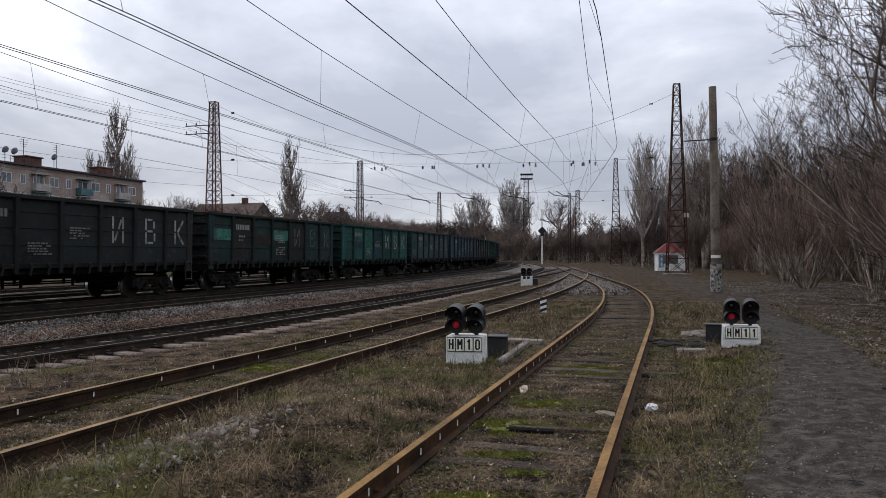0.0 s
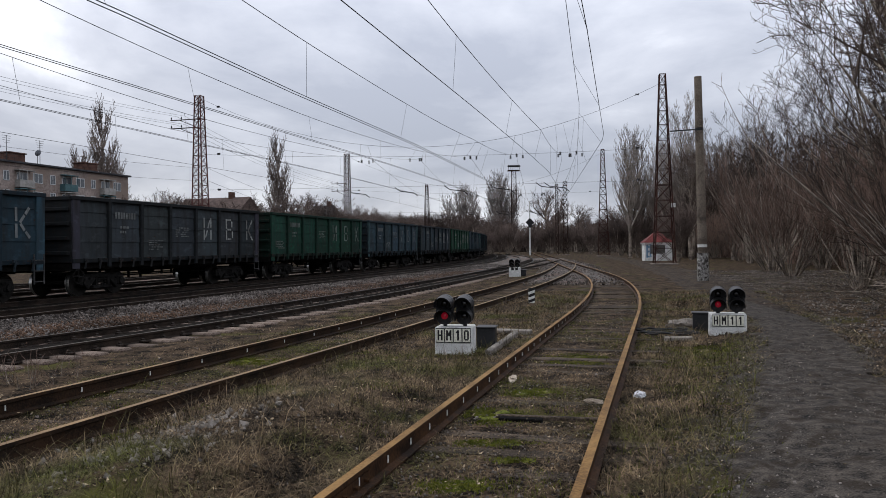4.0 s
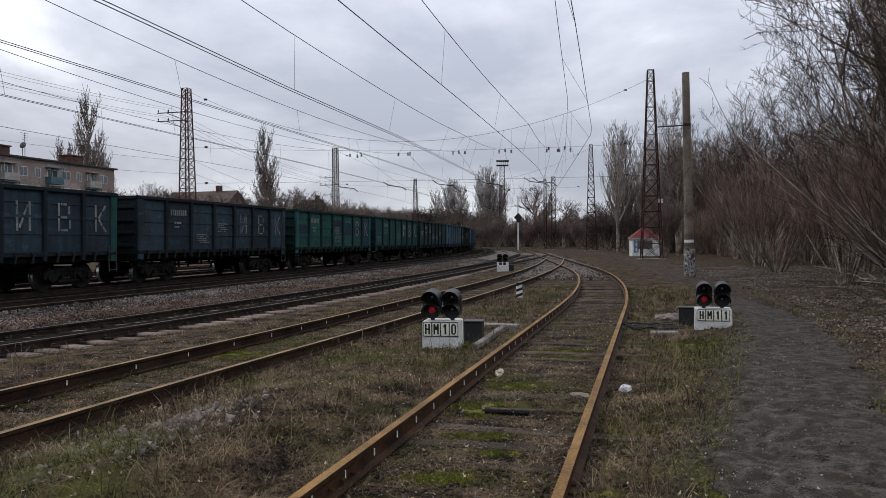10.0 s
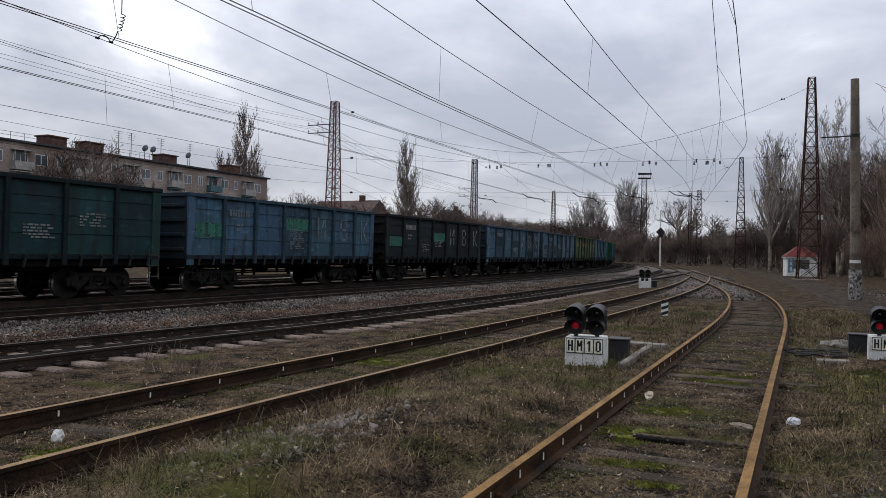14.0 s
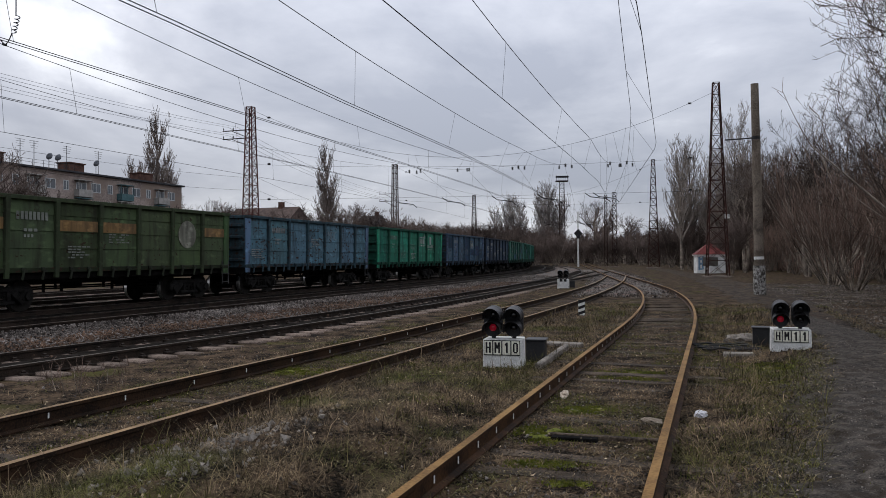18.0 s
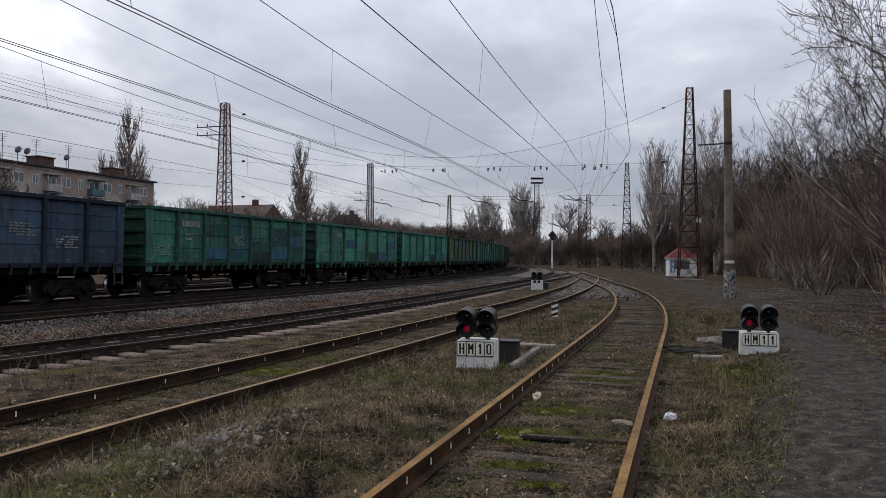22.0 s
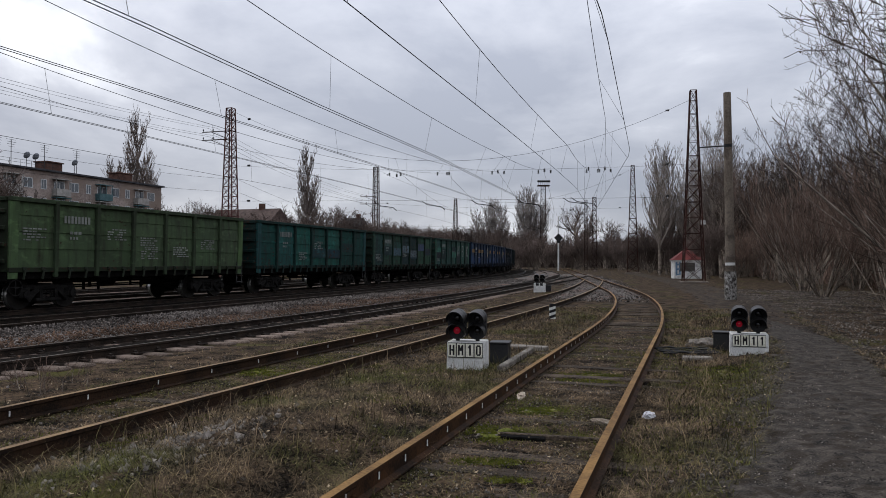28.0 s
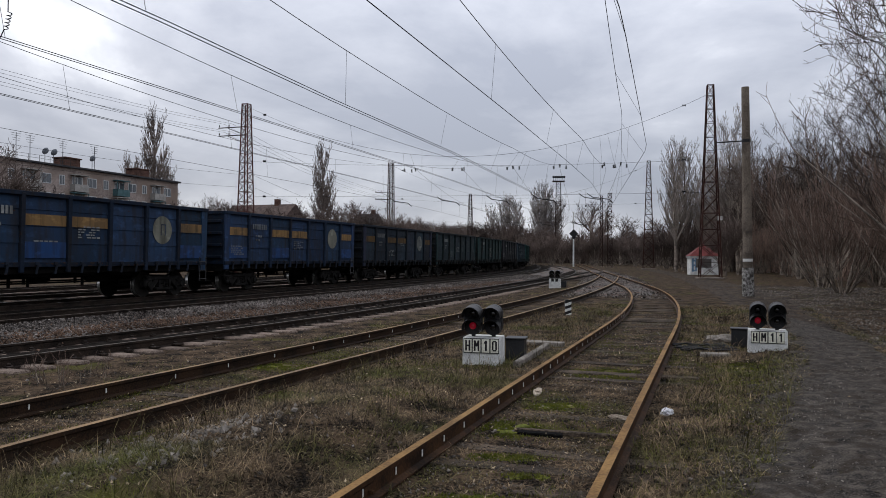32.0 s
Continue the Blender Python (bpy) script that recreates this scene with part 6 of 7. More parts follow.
def cross_span(label, left, right, h_left, h_right, low, up_z, fix_z, s, tracks):
    root = thing("cross_span", label, "cross-span cables", group="cross-spans")
    a, b = left + Vector((0, 0, h_left)), right + Vector((0, 0, h_right))
    top = span(a, b, (h_left + h_right) / 2 - low)
    part("span_cable", wire("span_cable", [top], 0.016), None, root)
    a, b = left + Vector((0, 0, up_z + 0.9)), right + Vector((0, 0, up_z + 0.2))
    part("fixing_cable", wire("fixing_cable", [span(a, b, 0.5)], 0.012), None, root)
    a, b = left + Vector((0, 0, fix_z)), right + Vector((0, 0, fix_z - 0.1))
    part("fixing_cable", wire("fixing_cable", [span(a, b, 0.1)], 0.012), None, root)
    for f in tracks:
        p = T(s, f(s))
        k = (p - left).dot(right - left) / (right - left).length_squared
        q = left.lerp(right, k)
        i = min(range(len(top)), key=lambda j: (top[j].xy - q.xy).length)
        for o in (-0.35, 0.35):
            part("hanger", wire("hanger", [[top[i] + LEFT * o, Vector((q.x, q.y, up_z - 0.3)) + LEFT * o * 1.6]], 0.009), None, root)
            part("insulator", BEAD, None, root, m=Matrix.Translation(Vector((q.x, q.y, up_z - 0.25)) + LEFT * o * 1.6))
    for k in (0.045, 0.95):
        for z0, z1 in ((h_left, h_right), (up_z + 0.9, up_z + 0.2), (fix_z, fix_z)):
            p = left.lerp(right, k) + Vector((0, 0, (z0 + (z1 - z0) * k) - ((h_left + h_right) / 2 - low) * 4 * k * (1 - k) * (z0 == h_left)))
            part("insulator", BEAD, None, root, m=Matrix.Translation(p) @ pose(0, 0, 0, 90, 0, 73))


MAINS = (NEAR_CARRIER, v_second, v_third, main_f(-5.1), main_f(0.0), main_f(4.6))
cross_span("sagging cross-span cables between the lattice masts", M_LEFT1, M_RIGHT1, 16.4, 16.0, 11.0, 10.1, 7.55, 66.5, MAINS)
cross_span("farther cross-span cables between lattice masts", M_LEFT2, M_RIGHT2, 16.9, 17.0, 11.4, 10.4, 7.6, 118.0, MAINS)

# feeder wires on the left masts' brackets
feeders = thing("feeder_line", "thin feeder wires strung along the lattice masts", "overhead wire", group="overhead lines")
for k, (o, z0) in enumerate(((2.5, 14.75), (1.6, 14.75), (2.5, 13.95), (1.6, 13.95), (-0.9, 9.6), (-0.9, 8.4))):
    pts = span(T(6, 40.0 + o, z0 - 0.3), M_LEFT1 + LEFT * o + Vector((0, 0, z0)), 0.9) + span(M_LEFT1 + LEFT * o + Vector((0, 0, z0)), M_LEFT2 + LEFT * o + Vector((0, 0, z0 - 2.2)), 0.8)[1:]
    part("feeder_wire", wire("feeder_wire", [pts], 0.012), None, feeders)

# side arm between the right mast and the concrete pole's wire
guy = thing("guy_wire", "dark wire from the lattice mast to the pole", "wire")
part("strand", wire("strand", [span(M_RIGHT1 + Vector((0, 0, 11.2)), Vector((12.5, 35.2, 7.05)), 0.2)], 0.014), None, guy)

# coiled jumper hanging from the near main line's carrier
jumper = thing("coiled_jumper", "coiled jumper cable hanging at the overhead line", "cable")
JV = main_f(-5.1)(13.5)
loop = [T(13.15 + 0.4 * k, JV, 6.74 + 0.11 * math.sin(math.pi * k)) for k in [i / 8 for i in range(9)]]
rise = [T(13.55 + 0.2 * k, JV, 6.74 + 0.32 * k**1.6) for k in [i / 6 for i in range(1, 7)]]
turns = [T(13.75 + 0.05 * math.sin(a) + 0.004 * a, JV + 0.05 * (math.cos(a) - 1), 7.06 + 0.0145 * a) for a in [i * 0.5 for i in range(63)]]
part("coil", wire("coil", [loop + rise + turns + [T(13.86, JV, 7.9), T(13.86, JV - 0.15, messenger_z(13.86))]], 0.013), None, jumper)
for u in (13.15, 13.55):
    bm = bmesh.new()
    rod(bm, T(u - 0.05, JV, 6.74), T(u + 0.05, JV, 6.74), 0.03, seg=8)
    part("clamp", bm, BLACK, jumper)


# ---- loose ground cover ----
rnd = random.Random(4)


def on_path(u, v):
    p = T(u, v)
    for (x0, y0, w0), (x1, y1, w1) in zip(way[:-1], way[1:]):
        if y0 <= p.y <= y1:
            k = (p.y - y0) / (y1 - y0)
            return abs(p.x - (x0 + (x1 - x0) * k)) < (w0 + (w1 - w0) * k) * 0.74
    return False


def clear_of_rails(u, v, gap):
    return all(abs(abs(v - f(u)) - GAUGE) > gap for f in TRACKS)


def scatter_blades(name, label, count, area, length, flat, width, seed, keep):
    """Dry stalks: each a bent strip of two quads."""
    r = random.Random(seed)
    vv, ff = [], []
    made = 0
    while made < count:
        u = area[0] + (area[1] - area[0]) * r.random() ** 1.7
        v = r.uniform(area[2], area[3])
        if not keep(u, v) or r.random() > 0.25 + 1.3 * max(0, noise.noise((u * 0.7, v * 0.7, seed)) + 0.3):
            continue
        made += 1
        p = T(u, v, ground_z(u, v) - 0.01)
        a = r.uniform(0, 2 * math.pi)
        l = r.uniform(*length)
        up = r.uniform(*flat)
        d = Vector((math.cos(a), math.sin(a), 0))
        side = Vector((-math.sin(a), math.cos(a), 0)) * width * r.uniform(0.6, 1.4) * (1 + u * 0.05)
        m = p + d * l * 0.45 * (1 - up * 0.6) + Vector((0, 0, l * 0.5 * up + 0.02))
        e = p + d * l * (1 - up * 0.4) + Vector((0, 0, l * up * 0.85 + 0.01))
        n = len(vv)
        vv += [p - side, p + side, m + side * 0.8, m - side * 0.8, e]
        ff += [(n, n + 1, n + 2, n + 3), (n + 3, n + 2, n + 4)]
    return tagged(new(name, rawmesh(name, vv, ff, STRAW)), label, "grass", kind="stuff")


def sprigs(count, seed):
    """Short green blades in thin patches beside the path and the rails."""
    r = random.Random(seed)
    vv, ff = [], []
    for _ in range(count):
        u, v = 3 + 15 * r.random() ** 1.3, r.uniform(-3.0, 7.2)
        if noise.noise((u * 0.8, v * 0.8, 21)) < (-0.12 if v < 0.4 else 0.25) or on_path(u, v) or not clear_of_rails(u, v, 0.07):
            continue
        p = T(u, v, ground_z(u, v) - 0.005)
        a = r.uniform(0, 6.28)
        s = Vector((math.cos(a), math.sin(a), 0)) * r.uniform(0.0015, 0.004)
        e = p + Vector((r.gauss(0, 0.03), r.gauss(0, 0.03), r.uniform(0.02, 0.08)))
        n = len(vv)
        vv += [p - s, p + s, e]
        ff.append((n, n + 1, n + 2))
    return tagged(new("grass_sprigs", rawmesh("grass_sprigs", vv, ff, MOSS)), "thin green grass sprouting in the dry mat", "grass", kind="stuff")


def open_soil(u, v):
    return not on_path(u, v) and clear_of_rails(u, v, 0.07)


def between(u, v):
    return open_soil(u, v) and any(abs(v - f(u)) < 0.7 for f in TRACKS[:2])


scatter_blades("dry_grass", "matted dry grass between the tracks", 125000, (2.5, 30, -3.6, 7.6), (0.07, 0.3), (0.06, 0.5), 0.0022, 1, lambda u, v: open_soil(u, v) and not between(u, v))
scatter_blades("dry_grass", "short trodden straw lying on the soil", 80000, (2.5, 15, -3.2, 7.4), (0.03, 0.12), (0.02, 0.22), 0.0026, 6, open_soil)
scatter_blades("dry_grass", "sparse dead stalks between the rails", 15000, (2.5, 26, 0.4, 7.0), (0.04, 0.16), (0.05, 0.4), 0.002, 2, between)
scatter_blades("dry_grass", "taller dry stalks beside the rails", 2600, (4, 26, -1.6, 5.6), (0.25, 0.5), (0.6, 1.0), 0.0018, 3, lambda u, v: open_soil(u, v) and (-1.2 < v < 0.1 or 4.2 < v < 5.0 or 2.6 < v < 3.4))
scatter_blades("dry_grass", "thin dry weeds beside the third track", 3200, (5, 45, 7.4, 12.4), (0.05, 0.2), (0.1, 0.5), 0.0025, 4, lambda u, v: open_soil(u, v) and abs(v - v_third(u)) > 1.4)

sprigs(90000, 17)


def stones(name, label, count, place, size, seed, mat):
    """Angular stones: squashed, jittered eight-faced lumps in one mesh."""
    r = random.Random(seed)
    vv, ff = [], []
    base = [(1, 0, 0), (0, 1, 0), (-1, 0, 0), (0, -1, 0), (0, 0, 0.8), (0, 0, -0.6)]
    tri = [(0, 1, 4), (1, 2, 4), (2, 3, 4), (3, 0, 4), (1, 0, 5), (2, 1, 5), (3, 2, 5), (0, 3, 5)]
    for _ in range(count):
        p = place(r)
        if p is None:
            continue
        s = r.uniform(*size) * (0.6 + 0.8 * r.random() ** 2)
        turn = Euler((r.uniform(0, 6), r.uniform(0, 6), r.uniform(0, 6))).to_matrix()
        n = len(vv)
        vv += [p + turn @ Vector((x * r.uniform(0.6, 1.3), y * r.uniform(0.6, 1.3), z * r.uniform(0.6, 1.2))) * s for x, y, z in base]
        ff += [(n + a, n + b, n + c) for a, b, c in tri]
    return tagged(new(name, rawmesh(name, vv, ff, mat)), label, "stones", kind="stuff")


def shoulder(r):
    u = 2 + 70 * r.random() ** 1.6
    x = r.uniform(-1, 1)
    return T(u, 13.8 + max(0, u - BEND) ** 2 / 840 + 1.75 * x, 0.045 + 0.03 * x + r.uniform(0, 0.05))


def shoulder_foot(r):
    u = 2 + 50 * r.random() ** 1.5
    return T(u, 12.95 + max(0, u - BEND) ** 2 / 840 + r.gauss(0, 0.55), 0.045 + r.uniform(0, 0.05))


def gravel_yard(r):
    u, v = 14 + 40 * r.random(), -r.uniform(2.0, 14)
    p = T(u, v, ground_z(u, v) + 0.005)
    return p if p.x < edge_x(max(p.y, 15.5)) + 1.5 and not (on_path(u, v) and r.random() < 0.8) else None


def pebbles(r):
    u, v = 3 + 20 * r.random() ** 1.4, r.uniform(-5.5, 9.0)
    return T(u, v, ground_z(u, v) + 0.004) if r.random() < (0.25 if on_path(u, v) else 1) and clear_of_rails(u, v, 0.08) else None


def rubble(r):
    u, v = 5.9 + r.gauss(0, 0.7), 4.35 + r.gauss(0, 0.4)
    return T(u, v, ground_z(u, v) + 0.008)


def turnout(r):
    u = 34 + 60 * r.random()
    return T(u, (v_siding(u) + v_second(u)) / 2 + r.uniform(-2.4, 2.4), 0.04)


def clods(r):
    k = r.randrange(1, 6)
    (x0, y0, w0), (x1, y1, w1) = way[k], way[k + 1]
    q = r.random()
    p = Vector((x0 + (x1 - x0) * q + w0 * 1.2 * r.uniform(-1, 1), y0 + (y1 - y0) * q, 0))
    u, v = to_uv(p.x, p.y)
    return T(u, v, path_top(u, v))


def crumbs(r):
    u = 3 + 22 * r.random() ** 1.5
    v = r.choice((v_siding, v_siding, v_second))(u) + r.uniform(-0.72, 0.72)
    return T(u, v, ground_z(u, v) + 0.006)


def verge(r):
    """Stones kicked to the path's edges."""
    k = r.randrange(2, 6)
    (x0, y0, w0), (x1, y1, w1) = way[k], way[k + 1]
    q = r.random()
    p = Vector((x0 + (x1 - x0) * q + r.choice((-1, -1, 1)) * w0 * (0.86 + abs(r.gauss(0, 0.3))), y0 + (y1 - y0) * q, 0))
    u, v = to_uv(p.x, p.y)
    return T(u, v, ground_z(u, v) + 0.01)


TROUGH = surface("pale_trough_concrete", (0.1, 0.088, 0.076), (0.24, 0.215, 0.19), 4.0, 0.9, bump=0.4, fine=30.0)
DEADLEAF = surface("dead_leaf_bits", (0.035, 0.024, 0.015), (0.34, 0.27, 0.18), 0.8, 0.9, bump=0.0, fine=3.0, island=0.85)


def leaf_litter(count, seed):
    """Small curled scraps of leaf and bark lying on the soil."""
    r = random.Random(seed)
    vv, ff = [], []
    for _ in range(count):
        u, v = 2.6 + 16 * r.random() ** 1.5, r.uniform(-4.5, 8.5)
        if not clear_of_rails(u, v, 0.08) or (on_path(u, v) and r.random() < 0.9):
            continue
        p = T(u, v, ground_z(u, v) + r.uniform(0.012, 0.06))
        m = Euler((r.gauss(0, 0.5), r.gauss(0, 0.5), r.uniform(0, 6.28))).to_matrix()
        s = r.uniform(0.006, 0.02)
        n = len(vv)
        vv += [p + m @ Vector(c) * s for c in ((-1.2, 0, 0.2), (0, -0.6, -0.1), (1.3, 0.1, 0.25), (0.1, 0.6, -0.1))]
        ff.append((n, n + 1, n + 2, n + 3))
    return tagged(new("leaf_litter", rawmesh("leaf_litter", vv, ff, DEADLEAF)), "scraps of dead leaf and bark on the soil", "leaf litter", kind="stuff")


leaf_litter(9000, 12)

stones("ballast_stones", "pale crushed stones along the main line", 42000, shoulder, (0.022, 0.045), 1, STONE)
stones("ballast_stones", "rust-stained stones at the ballast's foot", 18000, shoulder_foot, (0.02, 0.04), 11, RUSTY_STONE)
stones("gravel", "dark gravel before the thicket", 30000, gravel_yard, (0.015, 0.045), 2, GRIT)
stones("pebbles", "scattered small pebbles in the dry grass", 2600, pebbles, (0.008, 0.026), 3, STONE)
stones("rubble", "patch of pale rubble in the grass", 420, rubble, (0.014, 0.05), 4, TROUGH)
stones("turnout_stones", "pale stones round the turnout", 5000, turnout, (0.03, 0.06), 5, STONE)
stones("path_edge_stones", "dark stones along the path's edge", 6000, verge, (0.01, 0.036), 6, DARKGRIT)
stones("path_clods", "clods and grit trodden into the path", 9000, clods, (0.004, 0.014), 7, GRIT)
stones("track_grit", "grit and crumbs between the siding rails", 7000, crumbs, (0.005, 0.018), 8, GRIT)


# ---- moss, litter and trackside bits ----
def mound(name, label, u, v, lu, lv, h, mat, seed, category="moss", z=0.0):
    """A low uneven cushion with a ragged outline."""
    vv, ff, n, k = [], [], 22, 5
    for j in range(k + 1):
        for i in range(n):
            a = 2 * math.pi * i / n
            r = j / k * (1 + 0.35 * noise.noise((math.cos(a) * 1.5, math.sin(a) * 1.5, seed)) + 0.2 * noise.noise((math.cos(a) * 5, math.sin(a) * 5, seed)))
            uu, w = u + lu * r * math.cos(a), v + lv * r * math.sin(a)
            vv.append(T(uu, w, ground_z(uu, w) + z + h * (1 - (j / k) ** 2) * (0.8 + 0.6 * noise.noise((uu * 9, w * 9, seed))) - 0.004 * (j == k)))
    for j in range(k):
        for i in range(n):
            ff.append((j * n + i, j * n + (i + 1) % n, (j + 1) * n + (i + 1) % n, (j + 1) * n + i))
    return tagged(new(name, rawmesh(name, vv, [f[::-1] for f in ff], mat, True)), label, category)


MOSSY = ((0.52, 6.9, 0.38, 0.14), (0.15, 5.68, 0.3, 0.17), (0.67, 6.32, 0.2, 0.1), (0.6, 8.05, 0.3, 0.4), (2.29, 11.96, 0.5, 0.55), (1.28, 5.26, 0.16, 0.12), (1.2, 9.3, 0.3, 0.25), (-3.4, 7.6, 0.5, 0.35), (-3.1, 8.8, 0.45, 0.3), (-4.2, 6.2, 0.4, 0.3), (-2.5, 9.9, 0.4, 0.3), (4.0, 11.4, 0.6, 0.5), (2.2, 5.2, 0.3, 0.2), (3.0, 6.6, 0.3, 0.4), (2.75, 5.4, 0.3, 0.35), (4.7, 12.9, 0.5, 0.4), (3.3, 8.3, 0.3, 0.35), (-2.9, 12.3, 0.5, 0.35), (-1.6, 13.2, 0.6, 0.35))
for n, (x, y, lx, ly) in enumerate(MOSSY):
    q = random.Random(n * 20)
    for k in range(5):
        u, v = to_uv(x + lx * q.uniform(-0.6, 0.6), y + ly * q.uniform(-0.6, 0.6))
        mound("moss_cushion", "bright green moss between the rails", u, v, max(ly * 0.4, 0.06), max(lx * 0.35, 0.06), 0.012, MOSS, n * 3.1 + k)


def moss_tufts(count, seed):
    """Tiny upright shoots gathered in ragged patches."""
    r = random.Random(seed)
    vv, ff = [], []
    for x, y, lx, ly in MOSSY:
        for _ in range(int(count * lx * ly * 3)):
            p = Vector((x + lx * r.gauss(0, 0.5), y + ly * r.gauss(0, 0.5), 0))
            u, v = to_uv(p.x, p.y)
            if noise.noise((u * 5, v * 5, seed)) < -0.15 or not clear_of_rails(u, v, 0.07):
                continue
            p = T(u, v, ground_z(u, v) - 0.004)
            a = r.uniform(0, 6.28)
            s = Vector((math.cos(a), math.sin(a), 0)) * r.uniform(0.004, 0.01)
            e = p + Vector((r.gauss(0, 0.008), r.gauss(0, 0.008), r.uniform(0.012, 0.032)))
            n = len(vv)
            vv += [p - s, p + s, e]
            ff.append((n, n + 1, n + 2))
    return tagged(new("moss", rawmesh("moss", vv, ff, MOSS)), "ragged patches of bright green moss", "moss", kind="stuff")


moss_tufts(15000, 9)

# white paint dabs on the rails' webs
MARK = simple("paint_dab", WHITE, (-0.01, 0.01, -0.004, 0.004, -0.03, 0.03, 0.003))
dabs = thing("rail_paint_dabs", "row of white paint dabs on the rail webs", "paint marks")
for f, side, start, step in ((v_siding, 1, 3.9, 0.62), (v_second, 1, 4.2, 1.15)):
    u = start
    while u < 24:
        slope = math.atan((f(u + 0.1) - f(u - 0.1)) / 0.2)
        part("paint_dab", MARK, None, dabs, m=Matrix.Translation(T(u, f(u) + side * (GAUGE - 0.02), RAIL - 0.085)) @ pose(0, 0, 0, 0, 0, 73.2 + math.degrees(slope)))
        u += step * rnd.uniform(0.9, 1.1)

# fishplates and bolts at the rail joints
for side, u0 in ((1, 4.85), (-1, 4.95)):
    fp = thing("fishplate", "rusty bolted fishplate at a rail joint", "fishplate", Matrix.Translation(T(u0, v_siding(u0) + side * GAUGE, RAIL)) @ pose(0, 0, 0, 0, 0, 73.2))
    for s in (-1, 1):
        bm = bmesh.new()
        box(bm, -0.4, 0.4, s * 0.012 - 0.01, s * 0.012 + 0.01 + s * 0.012, -0.14, -0.055, bevel=0.006)
        part("plate", bm, RUST_RAIL, fp)
        for x in (-0.3, -0.1, 0.1, 0.3):
            bm = bmesh.new()
            rod(bm, (x, s * 0.03, -0.1), (x, s * 0.065, -0.1), 0.018, seg=6)
            part("bolt", bm, RUST_RAIL, fp)


def lump(name, label, category, x, y, size, mat, seed, flat=0.6, z=0.0):
    """A crumpled or broken small lump."""
    bm = bmesh.new()
    bmesh.ops.create_icosphere(bm, subdivisions=3, radius=1)
    for v in bm.verts:
        k = 1 + 0.35 * noise.noise(v.co * 1.7 + Vector((seed, 0, 0))) + 0.22 * noise.noise(v.co * 4 + Vector((0, seed, 0)))
        v.co = Vector((v.co.x * size[0], v.co.y * size[1], v.co.z * size[2])) * k
    u, w = to_uv(x, y)
    return thing(name, label, category, Matrix.Translation((x, y, ground_z(u, w) + size[2] * 0.45 + z)) @ pose(0, 0, 0, 0, 0, seed * 40), bm=bm, mat=mat)


BAG = surface("white_plastic_bag", (0.42, 0.43, 0.48), (0.72, 0.72, 0.74), 9.0, 0.5, bump=0.8, fine=40.0)
PALE = surface("pale_rotten_wood", (0.14, 0.11, 0.085), (0.3, 0.26, 0.21), 4.0, 0.9, bump=0.5)
PALER = surface("bleached_stone", (0.26, 0.21, 0.16), (0.5, 0.43, 0.35), 6.0, 0.9, bump=0.5)
lump("plastic_bag", "crumpled white plastic bag beside the rail", "litter", 2.43, 8.93, (0.085, 0.06, 0.05), BAG, 1.3)
lump("broken_stone", "pale broken stone beside the rail", "stone", 1.06, 10.2, (0.19, 0.055, 0.045), PALER, 2.0)
lump("broken_stone", "pale stone lying inside the track", "stone", 1.83, 8.6, (0.16, 0.06, 0.035), PALE, 3.1)
lump("concrete_lump", "grey concrete lump beside the signal", "stone", 5.42, 16.4, (0.36, 0.22, 0.13), TROUGH, 4.4)
lump("litter_scrap", "small white scrap on the path", "litter", 3.9, 7.2, (0.05, 0.03, 0.008), BAG, 5.0)
lump("white_stump", "whitewashed stub beside the second track", "stone", -4.6, 6.6, (0.06, 0.05, 0.07), WHITE, 8.0)
lump("boulder", "pale flat boulder in the grass", "stone", -4.6, 4.6, (0.35, 0.22, 0.1), PALE, 9.0)


def slab(label, a, b, w, h):
    a, b = Vector((*a, 0)), Vector((*b, 0))
    bm = bmesh.new()
    n = (b - a).length
    box(bm, 0, n, -w / 2, w / 2, -0.06, h, bevel=0.015)
    for v in bm.verts:
        v.co += Vector((0, 0.012 * noise.noise(v.co * 7), 0.012 * noise.noise(v.co * 5)))
    return thing("concrete_trough", label, "cable trough", Matrix.Translation(a + Vector((0, 0, max(ground_z(*to_uv(a.x, a.y)), ground_z(*to_uv(b.x, b.y))) + 0.01))) @ pose(0, 0, 0, 0, 0, math.degrees(math.atan2((b - a).y, (b - a).x))), bm=bm, mat=TROUGH)


slab("pale concrete cable trough beside the signal", (0.9, 12.5), (1.65, 15.2), 0.1, 0.09)
slab("pale concrete slab between signal and rails", (1.2, 15.9), (2.0, 15.55), 0.26, 0.08)
slab("concrete slab edge beside the path signal", (4.3, 14.1), (4.8, 14.0), 0.2, 0.05)

for k in range(5):
    q = random.Random(40 + k)
    y0 = 14.9 + 0.22 * k
    pts = []
    for i in range(14):
        x = 4.15 + 1.1 * i / 13
        y = y0 + 0.18 * noise.noise((x * 2.2, k * 3.1, 0)) - 0.12 * i / 13
        pts.append(Vector((x, y, ground_z(*to_uv(x, y)) + 0.035 + 0.05 * abs(noise.noise((x * 3, k, 5))))))
    vv, ff = [], []
    tube(vv, ff, pts, [0.022] * 14, 6)
    tagged(new("signal_cable", rawmesh("signal_cable", vv, ff, BLACK)), "loose black signal cable lying on the ground", "cable", "signal cables")

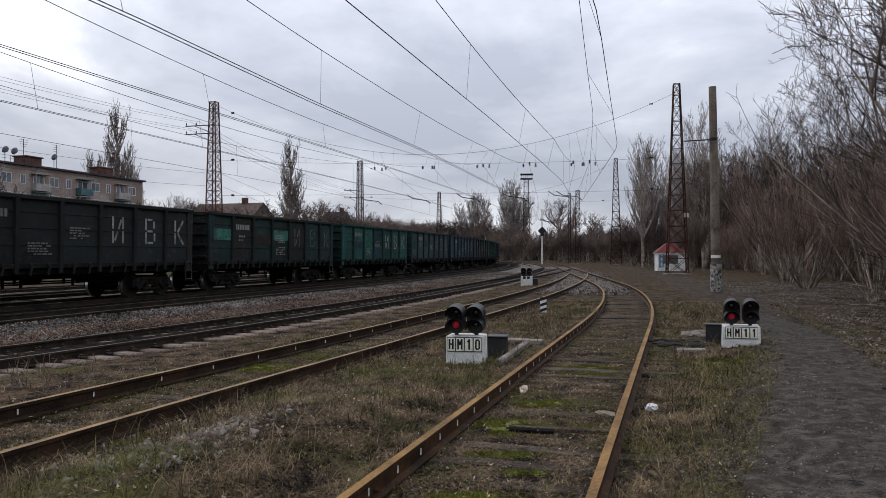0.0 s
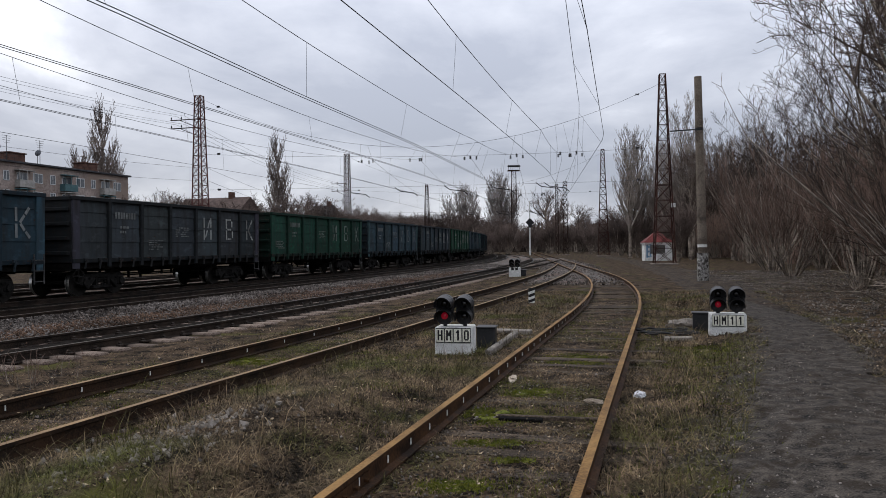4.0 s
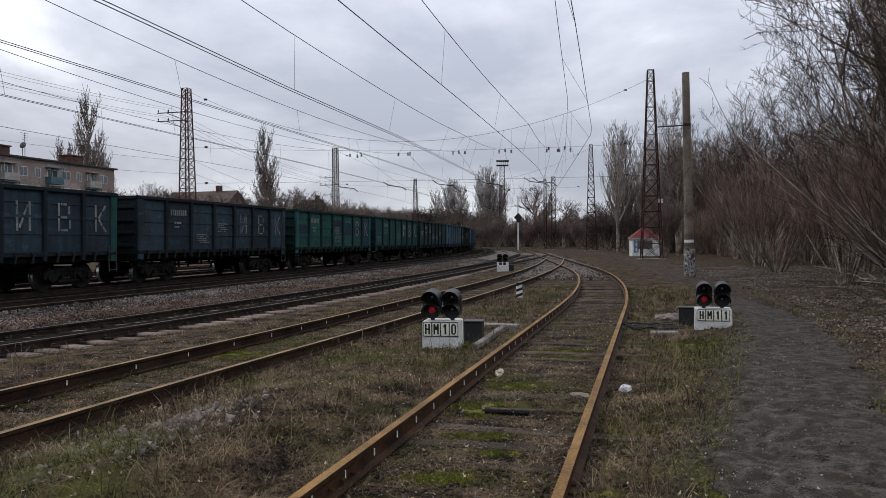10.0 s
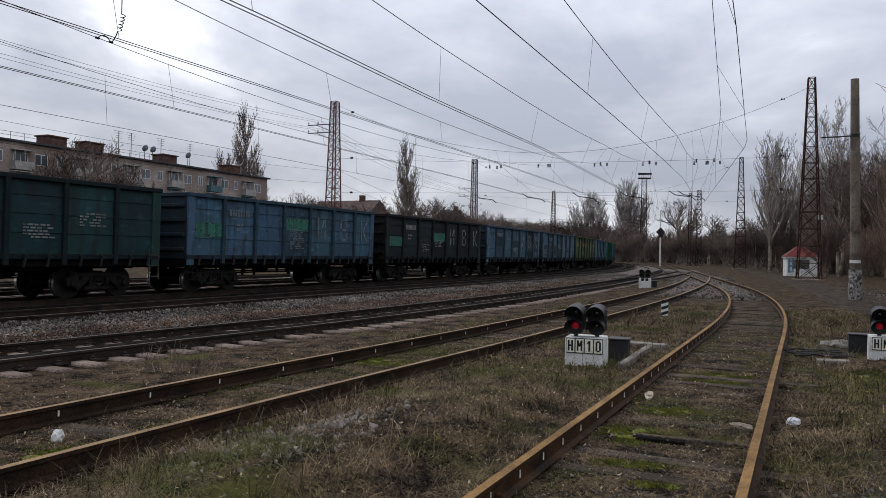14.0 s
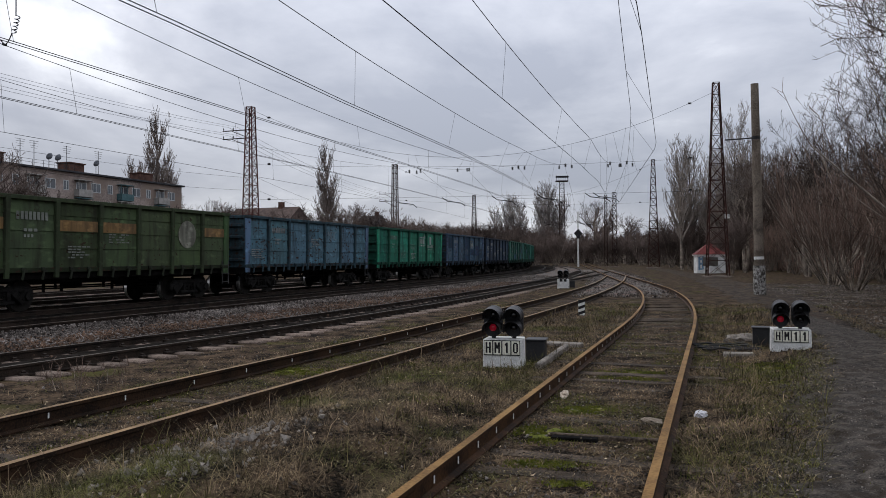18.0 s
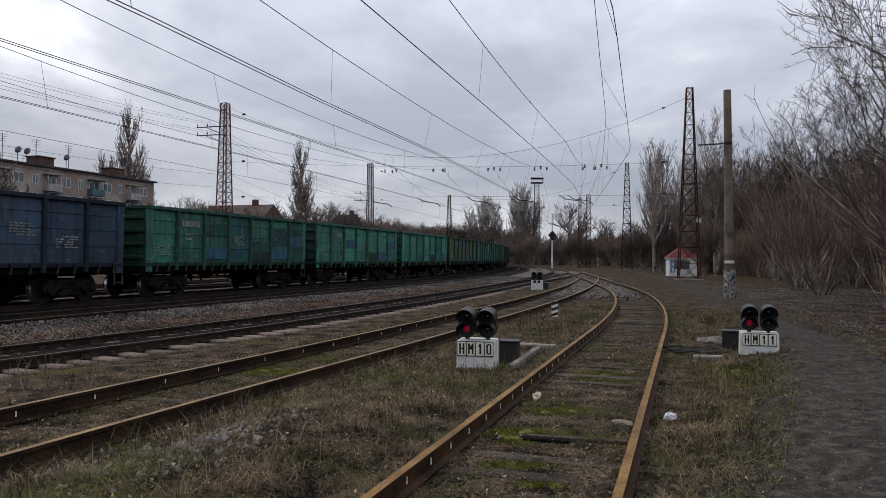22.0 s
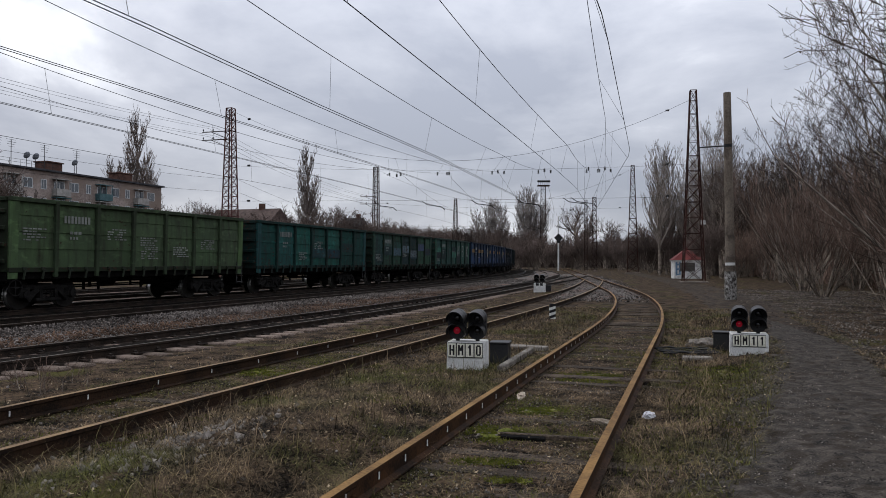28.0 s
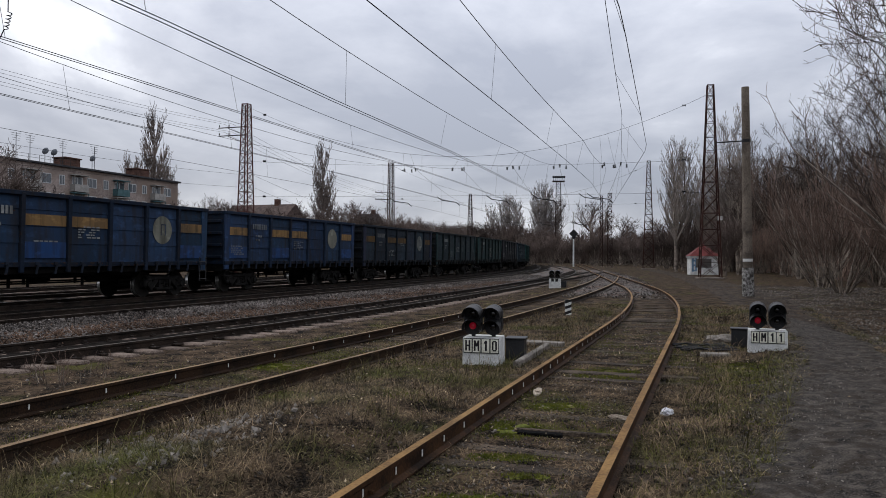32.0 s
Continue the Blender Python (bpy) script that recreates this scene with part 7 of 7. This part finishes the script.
hole = thing("rotten_plank", "rotten split plank over a dark hole between the rails", "plank", Matrix.Translation((1.22, 7.78, -0.005)) @ pose(0, 0, 0, 0, 0, -14))
bm = bmesh.new()
box(bm, -0.6, 0.65, 0.0, 0.07, -0.05, 0.012, bevel=0.01)
part("plank", bm, TIE, hole)
# no cavity here: a flat black slab carries the hollow's shade
bm = bmesh.new()
box(bm, -0.55, -0.1, -0.12, 0.0, -0.05, 0.006, bevel=0.01)
part("hollow", bm, UNDER, hole, "black slab painted as the rotted hollow's shade")

# a small reddish shrub by the third track, and wind-broken branches before the thicket
plant(WEEDS[1], -5.35, 10.5, 1.0, 40, "bush", "small leafless reddish shrub by the track", "", z=0.0, wide=1.4)
plant(WEEDS[0], 3.75, 21.3, 0.8, 40, "bush", "small dry weed clump beside the marker", "", z=0.0, wide=1.4)
branches = thing("fallen_branches", "heap of broken bare branches before the thicket", "branches")
for k in range(46):
    y = rnd.uniform(16, 31)
    p = Vector((edge_x(y) - 0.3 + rnd.gauss(0, 0.8), y, 0.25))
    a = rnd.uniform(0, 6.28)
    l = rnd.uniform(0.5, 2.0)
    q = p + Vector((math.cos(a) * l, math.sin(a) * l, rnd.uniform(0.0, 0.5)))
    vv, ff = [], []
    tube(vv, ff, [p, p.lerp(q, 0.5) + Vector((0, 0, rnd.uniform(-0.05, 0.15))), q], [0.022, 0.018, 0.008], 5)
    part("branch", rawmesh("branch", vv, ff, PALE if k % 6 == 0 else BARK), None, branches)

# gabled houses and a low wall of roofs behind the train
for px, d, wdt, ridge, label in ((408, 150, 14, 11.9, "house with a faded red gabled roof behind the trees"), (596, 200, 5, 13.0, "narrow house with a dark roof behind the trees")):
    house = thing("house", label, "house", Matrix.Translation((at_px(px, d), d, 0)) @ pose(0, 0, 0, 0, 0, -20))
    bm = bmesh.new()
    box(bm, -wdt / 2, wdt / 2, -5, 5, -0.2, ridge - 4)
    part("wall", bm, PLASTER, house)
    bm = bmesh.new()
    r = [bm.verts.new(p) for p in ((-wdt / 2 - 0.5, -5.6, ridge - 4.2), (wdt / 2 + 0.5, -5.6, ridge - 4.2), (wdt / 2 + 0.5, 5.6, ridge - 4.2), (-wdt / 2 - 0.5, 5.6, ridge - 4.2), (-wdt / 2 - 0.5, 0, ridge), (wdt / 2 + 0.5, 0, ridge))]
    for f in ((0, 1, 5, 4), (2, 3, 4, 5), (1, 2, 5), (3, 0, 4), (3, 2, 1, 0)):
        bm.faces.new([r[i] for i in f])
    part("roof", bm, ROOFM if px > 500 else FADED, house)
    bm = bmesh.new()
    box(bm, wdt * 0.2, wdt * 0.2 + 0.9, -0.4, 0.5, ridge - 1.5, ridge + 1.0)
    part("chimney", bm, BRICKM, house)

# rail clips on the third track
CLIP = simple("rail_clip", DARKRAIL, (-0.06, 0.06, -0.05, 0.05, 0, 0.05, 0.012), (-0.03, 0.03, -0.03, 0.03, 0.05, 0.085, 0.01))
clips = thing("rail_clips", "bolted clips along the third track's rails", "rail clips")
u = 5.0
while u < 34:
    for off in (-GAUGE - 0.1, GAUGE - 0.1):
        part("rail_clip", CLIP, None, clips, m=Matrix.Translation(T(u, v_third(u) + off, 0.0)) @ pose(0, 0, 0, 0, 0, 73.2))
    u += 0.58


def motions():
    """The train rolls past, slowing a little; its wagons follow the curve one behind the other."""
    for n, w in enumerate(WAGONS):
        walk(w, [(t, train_place(head_at(t) + PITCH * (n - 0.5))) for t in range(33)])


motions()
